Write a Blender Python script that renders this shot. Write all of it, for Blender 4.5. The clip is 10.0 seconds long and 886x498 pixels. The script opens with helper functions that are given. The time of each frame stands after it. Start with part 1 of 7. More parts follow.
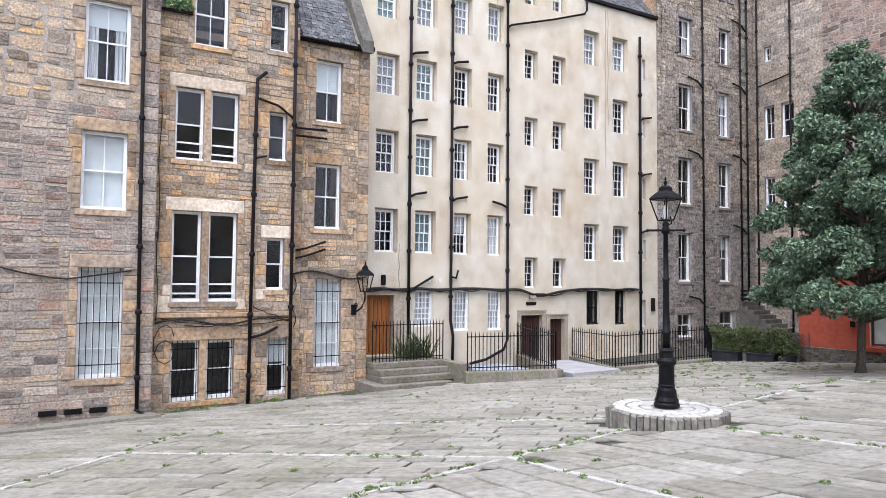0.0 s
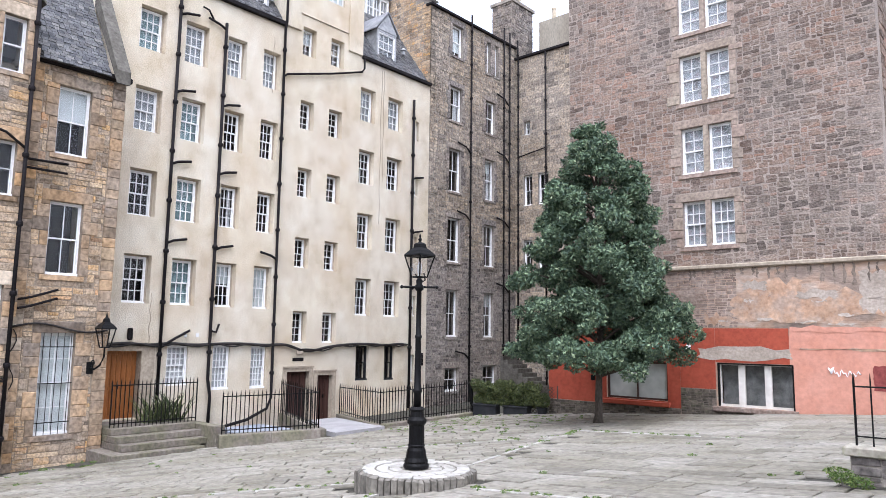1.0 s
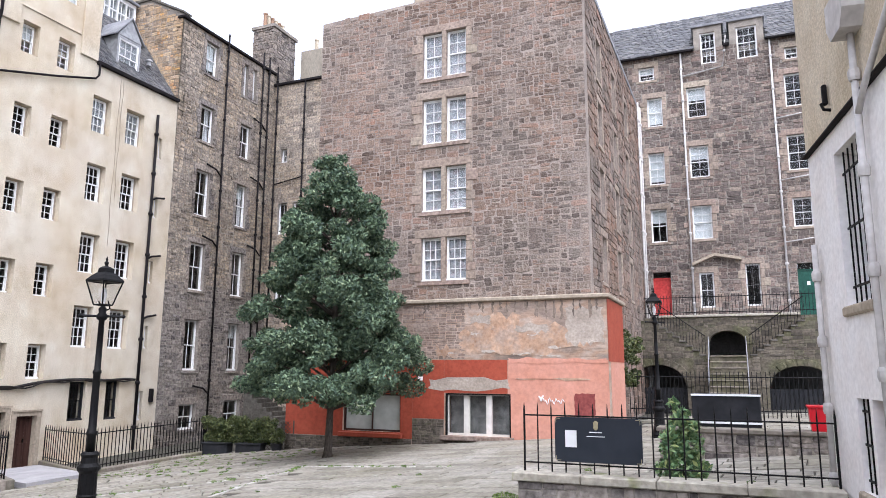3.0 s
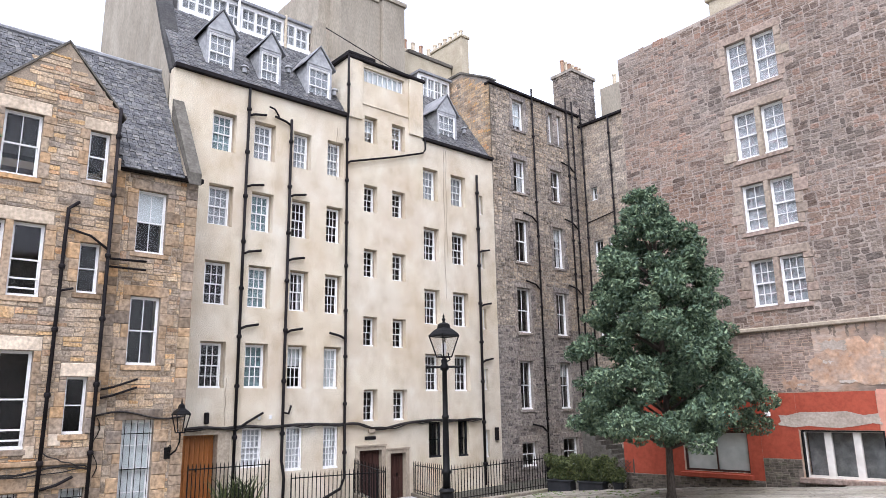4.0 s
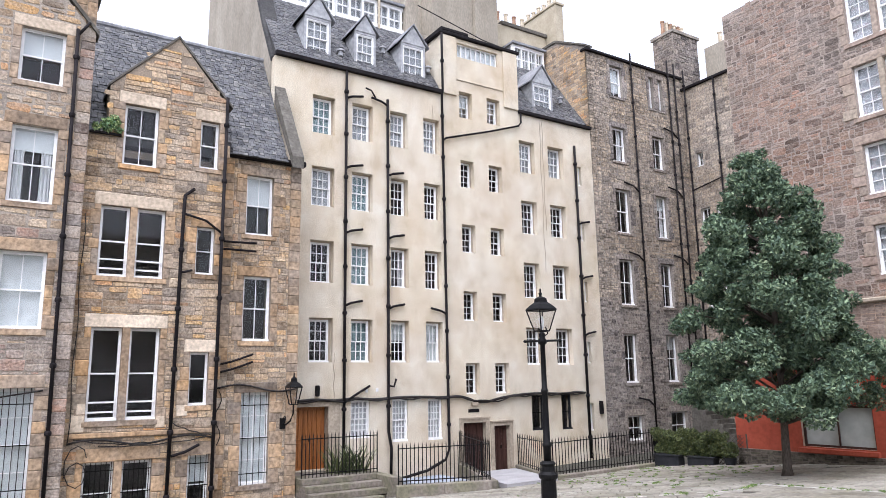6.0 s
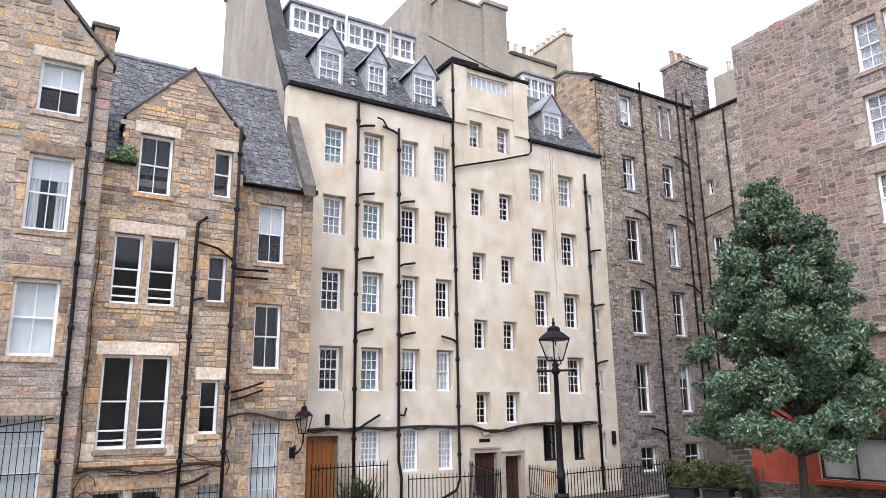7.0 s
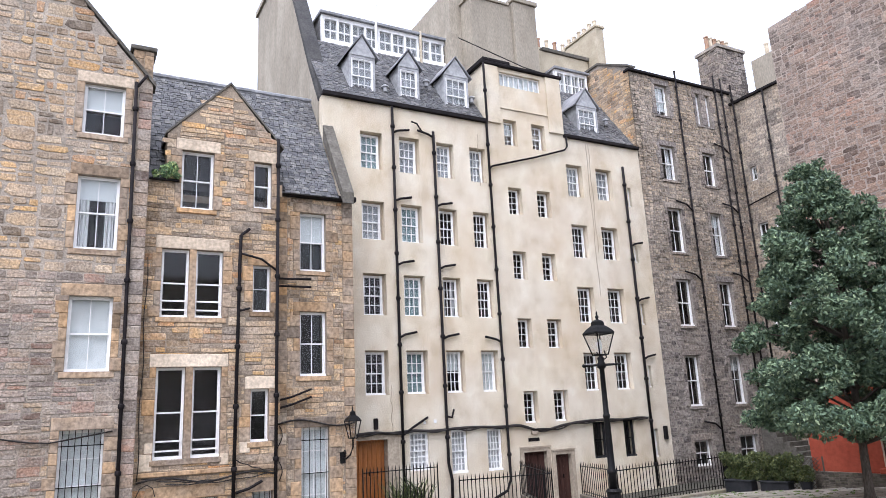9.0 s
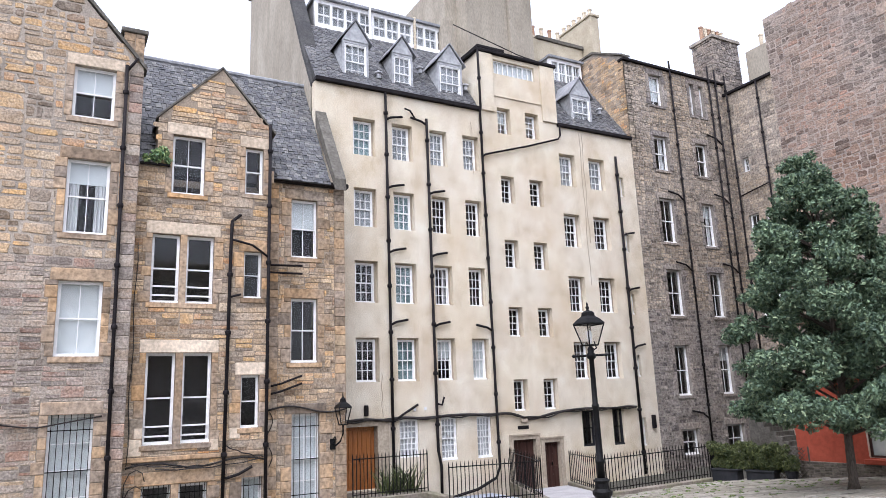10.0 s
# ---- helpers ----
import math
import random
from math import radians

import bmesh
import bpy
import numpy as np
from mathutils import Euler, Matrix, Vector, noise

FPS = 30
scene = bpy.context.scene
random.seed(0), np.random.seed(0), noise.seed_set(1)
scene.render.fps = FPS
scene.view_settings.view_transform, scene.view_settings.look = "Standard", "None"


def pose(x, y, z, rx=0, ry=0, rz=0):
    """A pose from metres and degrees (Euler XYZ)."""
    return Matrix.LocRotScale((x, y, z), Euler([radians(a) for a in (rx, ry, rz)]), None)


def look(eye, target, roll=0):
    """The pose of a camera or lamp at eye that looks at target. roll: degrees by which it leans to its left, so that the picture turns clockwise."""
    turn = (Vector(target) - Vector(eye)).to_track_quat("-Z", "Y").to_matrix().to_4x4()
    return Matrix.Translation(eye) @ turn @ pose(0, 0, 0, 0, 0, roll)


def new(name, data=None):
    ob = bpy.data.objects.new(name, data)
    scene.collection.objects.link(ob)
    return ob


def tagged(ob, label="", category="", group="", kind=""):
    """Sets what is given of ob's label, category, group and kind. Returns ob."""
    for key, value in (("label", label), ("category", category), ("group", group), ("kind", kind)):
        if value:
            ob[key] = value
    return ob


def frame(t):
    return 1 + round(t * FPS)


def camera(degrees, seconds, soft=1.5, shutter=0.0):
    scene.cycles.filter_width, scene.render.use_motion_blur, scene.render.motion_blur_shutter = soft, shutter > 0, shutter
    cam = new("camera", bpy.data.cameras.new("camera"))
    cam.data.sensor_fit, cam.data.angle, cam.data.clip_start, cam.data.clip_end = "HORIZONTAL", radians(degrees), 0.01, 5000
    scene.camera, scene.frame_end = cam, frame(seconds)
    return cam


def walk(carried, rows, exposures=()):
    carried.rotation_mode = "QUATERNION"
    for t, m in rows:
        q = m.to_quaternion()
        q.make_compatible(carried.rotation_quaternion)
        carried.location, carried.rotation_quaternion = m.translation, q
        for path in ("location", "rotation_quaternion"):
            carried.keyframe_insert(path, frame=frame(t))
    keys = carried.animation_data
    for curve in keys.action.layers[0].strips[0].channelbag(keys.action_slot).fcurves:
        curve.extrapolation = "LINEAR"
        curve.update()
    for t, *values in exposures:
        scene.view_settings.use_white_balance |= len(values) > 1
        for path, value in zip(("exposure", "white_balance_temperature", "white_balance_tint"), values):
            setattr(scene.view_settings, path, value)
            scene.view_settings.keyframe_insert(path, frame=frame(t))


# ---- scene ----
cam = camera(64.5, 10.0, soft=0.7)
PATH = [
    (0, (-0.854, 0.247, 1.793), (-2.567, 1.276, 1.883), 0.5),
    (0.5, (-0.906, 0.607, 1.793), (-2.479, 1.834, 1.942), 0.5),
    (0.7, (-0.905, 0.73, 1.817), (-2.399, 2.047, 2.0), 0.5),
    (1, (-0.949, 0.957, 1.851), (-2.261, 2.446, 2.099), 0.8),
    (1.2, (-0.965, 1.115, 1.88), (-2.096, 2.74, 2.162), 1.2),
    (1.5, (-0.825, 1.284, 1.843), (-1.746, 3.034, 2.142), 0.9),
    (1.7, (-0.741, 1.401, 1.844), (-1.576, 3.194, 2.14), 1.0),
    (2, (-0.587, 1.502, 1.847), (-1.287, 3.353, 2.133), 1.1),
    (2.2, (-0.502, 1.562, 1.818), (-1.122, 3.443, 2.095), 0.9),
    (3.3, (-0.063, 1.799, 1.921), (-1.024, 3.507, 2.319), -0.3),
    (3.5, (0.01, 1.766, 1.942), (-1.145, 3.346, 2.357), -0.5),
    (4, (0.151, 1.637, 1.992), (-1.323, 2.914, 2.434), -1.1),
    (4.2, (0.214, 1.61, 1.958), (-1.314, 2.821, 2.403), -0.9),
    (4.5, (0.261, 1.607, 2.015), (-1.321, 2.758, 2.431), -0.5),
    (5, (0.254, 1.655, 2.009), (-1.382, 2.75, 2.361), -0.5),
    (5.5, (0.273, 1.687, 1.991), (-1.382, 2.755, 2.339), -1.0),
    (7, (0.239, 1.625, 2.022), (-1.417, 2.65, 2.474), -0.8),
    (7.5, (0.291, 1.613, 1.984), (-1.387, 2.601, 2.441), -1.4),
    (8, (0.27, 1.601, 1.972), (-1.429, 2.549, 2.435), -2.2),
    (8.5, (0.283, 1.631, 1.945), (-1.428, 2.554, 2.413), -2.6),
    (9, (0.262, 1.643, 1.973), (-1.45, 2.568, 2.435), -2.8),
    (9.5, (0.265, 1.642, 1.987), (-1.442, 2.582, 2.436), -2.7),
    (10, (0.265, 1.652, 2.012), (-1.444, 2.599, 2.437), -2.3),
]
walk(cam, [(t, look(eye, target, roll)) for t, eye, target, roll in PATH],
     exposures=[(0.0, 0.37, 5780, 16), (2.2, 0.33, 5800, 16), (3.5, 0.32, 5940, 17), (5.0, 0.33, 5940, 17), (8.5, 0.3, 5900, 17), (10.0, 0.3, 5900, 17)])

# ---- light ----
world = bpy.data.worlds.new("overcast_sky")
scene.world = world
world.use_nodes = True
wn = world.node_tree.nodes
sky = wn.new("ShaderNodeTexSky")
sky.sky_type, sky.sun_disc = "NISHITA", False
sky.sun_elevation, sky.sun_rotation = radians(63), radians(145)
sky.dust_density, sky.air_density = 3.0, 1.0
pale = wn.new("ShaderNodeHueSaturation")
pale.inputs["Saturation"].default_value = 0.22
world.node_tree.links.new(sky.outputs[0], pale.inputs["Color"])
world.node_tree.links.new(pale.outputs[0], wn["Background"].inputs[0])
wn["Background"].inputs[1].default_value = 0.375

sun = new("sun", bpy.data.lights.new("sun", "SUN"))
sun.data.energy, sun.data.angle, sun.data.color = 1.5, radians(70), (1.0, 0.98, 0.95)
sun.matrix_basis = look((10.5, -10, 36), (0, 4, 0))

# ---- materials ----


def ramp(nt, stops):
    node = nt.nodes.new("ShaderNodeValToRGB")
    cr = node.color_ramp
    while len(cr.elements) < len(stops):
        cr.elements.new(0.5)
    for e, (p, c) in zip(cr.elements, stops):
        e.position, e.color = p, (*c, 1)
    return node


def surface(name, stops, rough=0.85, grain=12.0, grain_amount=0.35, stain=0.7, stain_amount=0.3, bump=0.25,
            pieces=False, metal=0.0, stain_tint=(0.45, 0.42, 0.38), stretch=(1, 1, 1), bump_scale=None, spec=0.2, tint=None, smear=None):
    """A matt building surface: a colour ramp driven by noise, or piece by piece, with stains, grain and relief."""
    m = bpy.data.materials.new(name)
    m.use_nodes = True
    nt, link = m.node_tree, m.node_tree.links.new
    bsdf = nt.nodes["Principled BSDF"]
    geo = nt.nodes.new("ShaderNodeNewGeometry")
    mapping = nt.nodes.new("ShaderNodeMapping")
    mapping.inputs["Scale"].default_value = stretch
    link(geo.outputs["Position"], mapping.inputs[0])
    fine = nt.nodes.new("ShaderNodeTexNoise")
    fine.inputs["Scale"].default_value, fine.inputs["Detail"].default_value = grain, 5
    link(mapping.outputs[0], fine.inputs["Vector"])
    broad = nt.nodes.new("ShaderNodeTexNoise")
    broad.inputs["Scale"].default_value, broad.inputs["Detail"].default_value = stain, 5
    broad.inputs["Roughness"].default_value = 0.65
    link(mapping.outputs[0], broad.inputs["Vector"])
    cr = ramp(nt, stops)
    if pieces:
        info = nt.nodes.new("ShaderNodeObjectInfo")
        add = nt.nodes.new("ShaderNodeMath")
        add.operation = "ADD"
        link(info.outputs["Random"], add.inputs[0])
        link(geo.outputs["Random Per Island"], add.inputs[1])
        part_of = nt.nodes.new("ShaderNodeMath")
        part_of.operation = "FRACT"
        link(add.outputs[0], part_of.inputs[0])
        link(part_of.outputs[0], cr.inputs[0])
    else:
        mid = nt.nodes.new("ShaderNodeTexNoise")
        mid.inputs["Scale"].default_value, mid.inputs["Detail"].default_value = stain * 2.7, 6
        link(mapping.outputs[0], mid.inputs["Vector"])
        link(mid.outputs[0], cr.inputs[0])
    dirt = ramp(nt, [(0.38, (0, 0, 0)), (0.68, (1, 1, 1))])
    link(broad.outputs[0], dirt.inputs[0])
    amount = nt.nodes.new("ShaderNodeMath")
    amount.operation = "MULTIPLY"
    amount.inputs[1].default_value = stain_amount
    link(dirt.outputs[0], amount.inputs[0])
    stained = nt.nodes.new("ShaderNodeMixRGB")
    stained.blend_type = "MULTIPLY"
    stained.inputs[2].default_value = (*stain_tint, 1)
    link(amount.outputs[0], stained.inputs[0])
    link(cr.outputs[0], stained.inputs[1])
    if tint:
        # broad regions of another hue
        hue, hue_amount, hue_scale = tint
        region = nt.nodes.new("ShaderNodeTexNoise")
        region.inputs["Scale"].default_value, region.inputs["Detail"].default_value = hue_scale, 4
        link(geo.outputs["Position"], region.inputs["Vector"])
        cover = ramp(nt, [(0.42, (0, 0, 0)), (0.6, (hue_amount,) * 3)])
        link(region.outputs[0], cover.inputs[0])
        hued = nt.nodes.new("ShaderNodeMixRGB")
        hued.blend_type = "MULTIPLY"
        hued.inputs[2].default_value = (*hue, 1)
        link(cover.outputs[0], hued.inputs[0])
        link(stained.outputs[0], hued.inputs[1])
        stained = hued
    if smear:
        # mortar or limewash left on the face
        wash, wash_amount, wash_scale, flatten = (*smear, 1.0)[:4]
        blot = nt.nodes.new("ShaderNodeTexNoise")
        blot.inputs["Scale"].default_value, blot.inputs["Detail"].default_value = wash_scale, 6
        blot.inputs["Roughness"].default_value = 0.7
        lie = nt.nodes.new("ShaderNodeMapping")
        lie.inputs["Scale"].default_value = (1, 1, flatten)
        link(geo.outputs["Position"], lie.inputs[0])
        link(lie.outputs[0], blot.inputs["Vector"])
        cover = ramp(nt, [(0.44, (0, 0, 0)), (0.62, (wash_amount,) * 3)])
        link(blot.outputs[0], cover.inputs[0])
        washed = nt.nodes.new("ShaderNodeMixRGB")
        washed.inputs[2].default_value = (*wash, 1)
        link(cover.outputs[0], washed.inputs[0])
        link(stained.outputs[0], washed.inputs[1])
        stained = washed
    speck = ramp(nt, [(0.3, (1 - grain_amount,) * 3), (0.7, (1 + grain_amount * 0.3,) * 3)])
    link(fine.outputs[0], speck.inputs[0])
    out = nt.nodes.new("ShaderNodeMixRGB")
    out.blend_type = "MULTIPLY"
    out.inputs[0].default_value = 1
    link(stained.outputs[0], out.inputs[1])
    link(speck.outputs[0], out.inputs[2])
    link(out.outputs[0], bsdf.inputs["Base Color"])
    bsdf.inputs["Roughness"].default_value = rough
    bsdf.inputs["Metallic"].default_value = metal
    bsdf.inputs["Specular IOR Level"].default_value = spec
    if bump:
        b = nt.nodes.new("ShaderNodeBump")
        b.inputs["Strength"].default_value, b.inputs["Distance"].default_value = bump, 0.03
        if bump_scale:
            rel = nt.nodes.new("ShaderNodeTexNoise")
            rel.inputs["Scale"].default_value, rel.inputs["Detail"].default_value = bump_scale, 4
            link(mapping.outputs[0], rel.inputs["Vector"])
            link(rel.outputs[0], b.inputs["Height"])
        else:
            link(fine.outputs[0], b.inputs["Height"])
        link(b.outputs[0], bsdf.inputs["Normal"])
    return m


def glass_pane(name, tint, low=0.015):
    m = bpy.data.materials.new(name)
    m.use_nodes = True
    nt, link = m.node_tree, m.node_tree.links.new
    nt.nodes.remove(nt.nodes["Principled BSDF"])
    clear = nt.nodes.new("ShaderNodeBsdfTransparent")
    clear.inputs[0].default_value = (*tint, 1)
    gloss = nt.nodes.new("ShaderNodeBsdfGlossy")
    gloss.inputs["Roughness"].default_value = 0.02
    edge = nt.nodes.new("ShaderNodeLayerWeight")
    edge.inputs[0].default_value = 0.12
    fres = nt.nodes.new("ShaderNodeMapRange")
    fres.inputs["To Min"].default_value, fres.inputs["To Max"].default_value = low, 0.3
    link(edge.outputs["Facing"], fres.inputs["Value"])
    geo = nt.nodes.new("ShaderNodeNewGeometry")
    wave = nt.nodes.new("ShaderNodeTexNoise")
    wave.inputs["Scale"].default_value = 1.6
    link(geo.outputs["Position"], wave.inputs["Vector"])
    b = nt.nodes.new("ShaderNodeBump")
    b.inputs["Strength"].default_value, b.inputs["Distance"].default_value = 0.15, 0.02
    link(wave.outputs[0], b.inputs["Height"])
    link(b.outputs[0], gloss.inputs["Normal"])
    mix = nt.nodes.new("ShaderNodeMixShader")
    link(fres.outputs[0], mix.inputs[0])
    link(clear.outputs[0], mix.inputs[1])
    link(gloss.outputs[0], mix.inputs[2])
    link(mix.outputs[0], nt.nodes["Material Output"].inputs[0])
    return m


BROWN = surface("brown_sandstone_rubble", [(0.0, (0.165, 0.139, 0.123)), (0.12, (0.400, 0.335, 0.277)), (0.25, (0.479, 0.400, 0.321)), (0.36, (0.252, 0.217, 0.194)), (0.48, (0.522, 0.435, 0.352)), (0.6, (0.357, 0.296, 0.260)), (0.7, (0.539, 0.405, 0.264)), (0.77, (0.217, 0.187, 0.172)), (0.86, (0.435, 0.339, 0.286)), (0.94, (0.452, 0.270, 0.194)), (0.97, (0.139, 0.122, 0.110)), (1.0, (0.574, 0.496, 0.405))], pieces=True, grain=16, grain_amount=0.5, stain=0.5, stain_amount=0.6, bump=1.0, tint=((1.03, 0.97, 0.9), 0.8, 0.55), smear=((0.5, 0.45, 0.395), 0.45, 2.6, 2.6))
BAYSTONE = surface("ochre_brown_squared_rubble", [(0.0, (0.184, 0.148, 0.116)), (0.13, (0.478, 0.380, 0.281)), (0.26, (0.652, 0.500, 0.337)), (0.38, (0.272, 0.227, 0.186)), (0.5, (0.695, 0.543, 0.371)), (0.6, (0.489, 0.400, 0.317)), (0.68, (0.741, 0.485, 0.227)), (0.76, (0.337, 0.274, 0.216)), (0.84, (0.609, 0.491, 0.361)), (0.9, (0.674, 0.400, 0.211)), (0.95, (0.196, 0.164, 0.136)), (1.0, (0.739, 0.595, 0.421))],
                   pieces=True, grain=16, grain_amount=0.5, stain=0.6, stain_amount=0.62, stain_tint=(0.4, 0.38, 0.37), bump=1.0, tint=((1.12, 0.96, 0.72), 0.75, 0.4), smear=((0.5, 0.43, 0.35), 0.42, 2.4, 2.2))
BROWN_MORTAR = surface("brown_wall_mortar", [(0.3, (0.294, 0.258, 0.216)), (0.7, (0.499, 0.431, 0.352))], grain=20, bump=0.5)
BAY_MORTAR = surface("dark_ochre_mortar", [(0.3, (0.24, 0.195, 0.15)), (0.7, (0.42, 0.345, 0.26))], grain=20, bump=0.5)
OCHRE = surface("ochre_ashlar", [(0.0, (0.347, 0.288, 0.232)), (0.2, (0.470, 0.369, 0.275)), (0.38, (0.314, 0.262, 0.216)), (0.55, (0.560, 0.407, 0.265)), (0.7, (0.426, 0.354, 0.283)), (0.85, (0.594, 0.413, 0.248)), (0.93, (0.224, 0.185, 0.151)), (1.0, (0.504, 0.424, 0.329))],
                pieces=True, grain=9, grain_amount=0.5, stain=0.8, stain_amount=0.65, bump=0.35, tint=((1.1, 0.96, 0.76), 0.8, 0.6))
PALE_STONE = surface("pale_dressed_stone", [(0.0, (0.650, 0.544, 0.412)), (0.5, (0.774, 0.650, 0.504)), (1.0, (0.556, 0.453, 0.338))], pieces=True, grain=10, grain_amount=0.35, stain=1.1, stain_amount=0.4, bump=0.3)
DARK = surface("grey_whinstone_rubble", [(0.0, (0.128, 0.114, 0.112)), (0.2, (0.287, 0.255, 0.233)), (0.4, (0.383, 0.343, 0.304)), (0.55, (0.234, 0.212, 0.200)), (0.7, (0.447, 0.396, 0.345)), (0.85, (0.308, 0.271, 0.246)), (1.0, (0.182, 0.162, 0.158))],
               pieces=True, grain=9, grain_amount=0.6, stain=0.35, stain_amount=0.55, bump=0.8, tint=((1.05, 0.98, 0.88), 0.7, 0.2), smear=((0.35, 0.325, 0.295), 0.35, 4.5))
DARK_WARM = surface("brown_grey_rubble", [(0.0, (0.19, 0.163, 0.14)), (0.2, (0.4, 0.34, 0.275)), (0.4, (0.52, 0.44, 0.345)), (0.55, (0.3, 0.26, 0.22)), (0.7, (0.58, 0.485, 0.375)), (0.85, (0.43, 0.36, 0.29)), (1.0, (0.25, 0.215, 0.187))],
                    pieces=True, grain=9, grain_amount=0.65, stain=0.35, stain_amount=0.6, bump=0.9, tint=((1.05, 0.98, 0.86), 0.7, 0.25), smear=((0.42, 0.375, 0.32), 0.4, 3.5, 2.0))
DARK_MORTAR = surface("grey_wall_mortar", [(0.3, (0.240, 0.217, 0.189)), (0.7, (0.401, 0.360, 0.308))], grain=20, bump=0.5)
PINK = surface("pinkish_rubble", [(0.0, (0.124, 0.100, 0.085)), (0.15, (0.220, 0.175, 0.148)), (0.3, (0.372, 0.302, 0.250)), (0.45, (0.181, 0.150, 0.129)), (0.58, (0.402, 0.328, 0.271)), (0.7, (0.268, 0.213, 0.178)), (0.8, (0.383, 0.259, 0.202)), (0.9, (0.306, 0.256, 0.214)), (1.0, (0.143, 0.119, 0.102))],
               pieces=True, grain=16, grain_amount=0.5, stain=0.5, stain_amount=0.68, bump=1.0, tint=((1.08, 0.9, 0.8), 0.9, 0.28), smear=((0.37, 0.32, 0.28), 0.35, 4.0, 2.6))
PINK_MORTAR = surface("pink_wall_mortar", [(0.3, (0.283, 0.239, 0.209)), (0.7, (0.440, 0.372, 0.317))], grain=20, bump=0.5)
REAR = surface("rear_brown_rubble", [(0.0, (0.12, 0.1, 0.09)), (0.2, (0.24, 0.195, 0.17)), (0.4, (0.165, 0.137, 0.122)), (0.6, (0.34, 0.275, 0.232)), (0.75, (0.26, 0.19, 0.16)), (0.88, (0.2, 0.168, 0.15)), (1.0, (0.42, 0.345, 0.28))],
               pieces=True, grain=10, grain_amount=0.6, stain=0.4, stain_amount=0.4, bump=0.5)
CREAM = surface("cream_harling", [(0.32, (0.579, 0.510, 0.392)), (0.45, (0.653, 0.590, 0.469)), (0.55, (0.691, 0.629, 0.511)), (0.7, (0.737, 0.696, 0.586))], rough=0.95, grain=26, grain_amount=0.24,
                stain=0.5, stain_amount=0.7, stain_tint=(0.82, 0.73, 0.65), bump=0.7, stretch=(1, 1, 0.85), bump_scale=30, tint=((1.0, 0.98, 0.93), 0.9, 0.4), smear=((0.73, 0.675, 0.59), 0.14, 1.2))
MARGIN = surface("buff_stone_margin", [(0.3, (0.38, 0.32, 0.245)), (0.7, (0.47, 0.4, 0.31))], grain=12, grain_amount=0.3, bump=0.2)
GREY_HARL = surface("weathered_grey_harling", [(0.3, (0.314, 0.282, 0.227)), (0.7, (0.410, 0.368, 0.296))], grain=16, grain_amount=0.25, stain=0.4, stain_amount=0.5, bump=0.3, stretch=(1, 1, 0.35))
BEIGE_HARL = surface("beige_harled_chimney", [(0.3, (0.42, 0.37, 0.27)), (0.7, (0.52, 0.46, 0.35))], grain=16, grain_amount=0.2, stain=0.6, stain_amount=0.4, bump=0.25)
SLATE = surface("blue_grey_slate", [(0.0, (0.05, 0.052, 0.058)), (0.25, (0.12, 0.122, 0.13)), (0.45, (0.078, 0.08, 0.086)), (0.65, (0.165, 0.165, 0.17)), (0.82, (0.095, 0.093, 0.09)), (0.93, (0.22, 0.215, 0.205)), (1.0, (0.06, 0.06, 0.063))], rough=0.6,
                pieces=True, grain=18, grain_amount=0.4, stain=0.8, stain_amount=0.35, bump=0.25, smear=((0.24, 0.24, 0.235), 0.25, 5.0))
SLATE_BED = surface("roof_bed", [(0.3, (0.05, 0.05, 0.052)), (0.7, (0.08, 0.078, 0.075))], grain=14)
LEAD = surface("lead_flashing", [(0.3, (0.192, 0.198, 0.210)), (0.7, (0.324, 0.330, 0.342))], rough=0.5, grain=8, grain_amount=0.25, bump=0.1)
GUTTER = surface("black_gutter_paint", [(0.3, (0.012, 0.011, 0.012)), (0.7, (0.026, 0.022, 0.023))], rough=0.7, grain=18, grain_amount=0.35, bump=0.1, spec=0.08)
IRON = surface("black_painted_iron", [(0.3, (0.006, 0.006, 0.007)), (0.7, (0.013, 0.013, 0.013))], rough=0.45, spec=0.1, grain=25, grain_amount=0.35, bump=0.08)
WHITE = surface("white_window_paint", [(0.3, (0.8, 0.8, 0.79)), (0.7, (0.87, 0.87, 0.86))], rough=0.5, grain=12, grain_amount=0.1, bump=0.04, stain=2.0, stain_amount=0.15)
GREY_PIPE = surface("pale_grey_pipe_paint", [(0.3, (0.5, 0.48, 0.46)), (0.7, (0.66, 0.64, 0.62))], rough=0.5, grain=10, grain_amount=0.2, bump=0.08)
BLIND = surface("white_roller_blind", [(0.3, (0.6, 0.645, 0.65)), (0.7, (0.7, 0.735, 0.735))], rough=0.8, grain=4, grain_amount=0.06, bump=0.0)
CURTAIN = surface("pale_curtain", [(0.3, (0.5, 0.52, 0.54)), (0.7, (0.75, 0.76, 0.76))], rough=0.9, grain=6, grain_amount=0.2, bump=0.1, stretch=(6, 6, 0.4))
# dark base colour stands in for the dimness of unbuilt interiors
ROOM = surface("unlit_interior_tone", [(0.3, (0.09, 0.088, 0.085)), (0.7, (0.14, 0.135, 0.13))], bump=0)
GLASS = glass_pane("window_glass", (0.96, 0.965, 0.965))
LANTERN_GLASS = glass_pane("lantern_glass", (0.97, 0.97, 0.97), 0.02)
SLAB = surface("grey_sandstone_slab", [(0.0, (0.215, 0.2, 0.168)), (0.3, (0.29, 0.272, 0.232)), (0.6, (0.335, 0.315, 0.272)), (0.85, (0.25, 0.231, 0.19)), (1.0, (0.375, 0.355, 0.31))],
               rough=0.75, pieces=True, grain=9, grain_amount=0.35, stain=0.5, stain_amount=0.7, stain_tint=(0.6, 0.59, 0.48), bump=0.35)
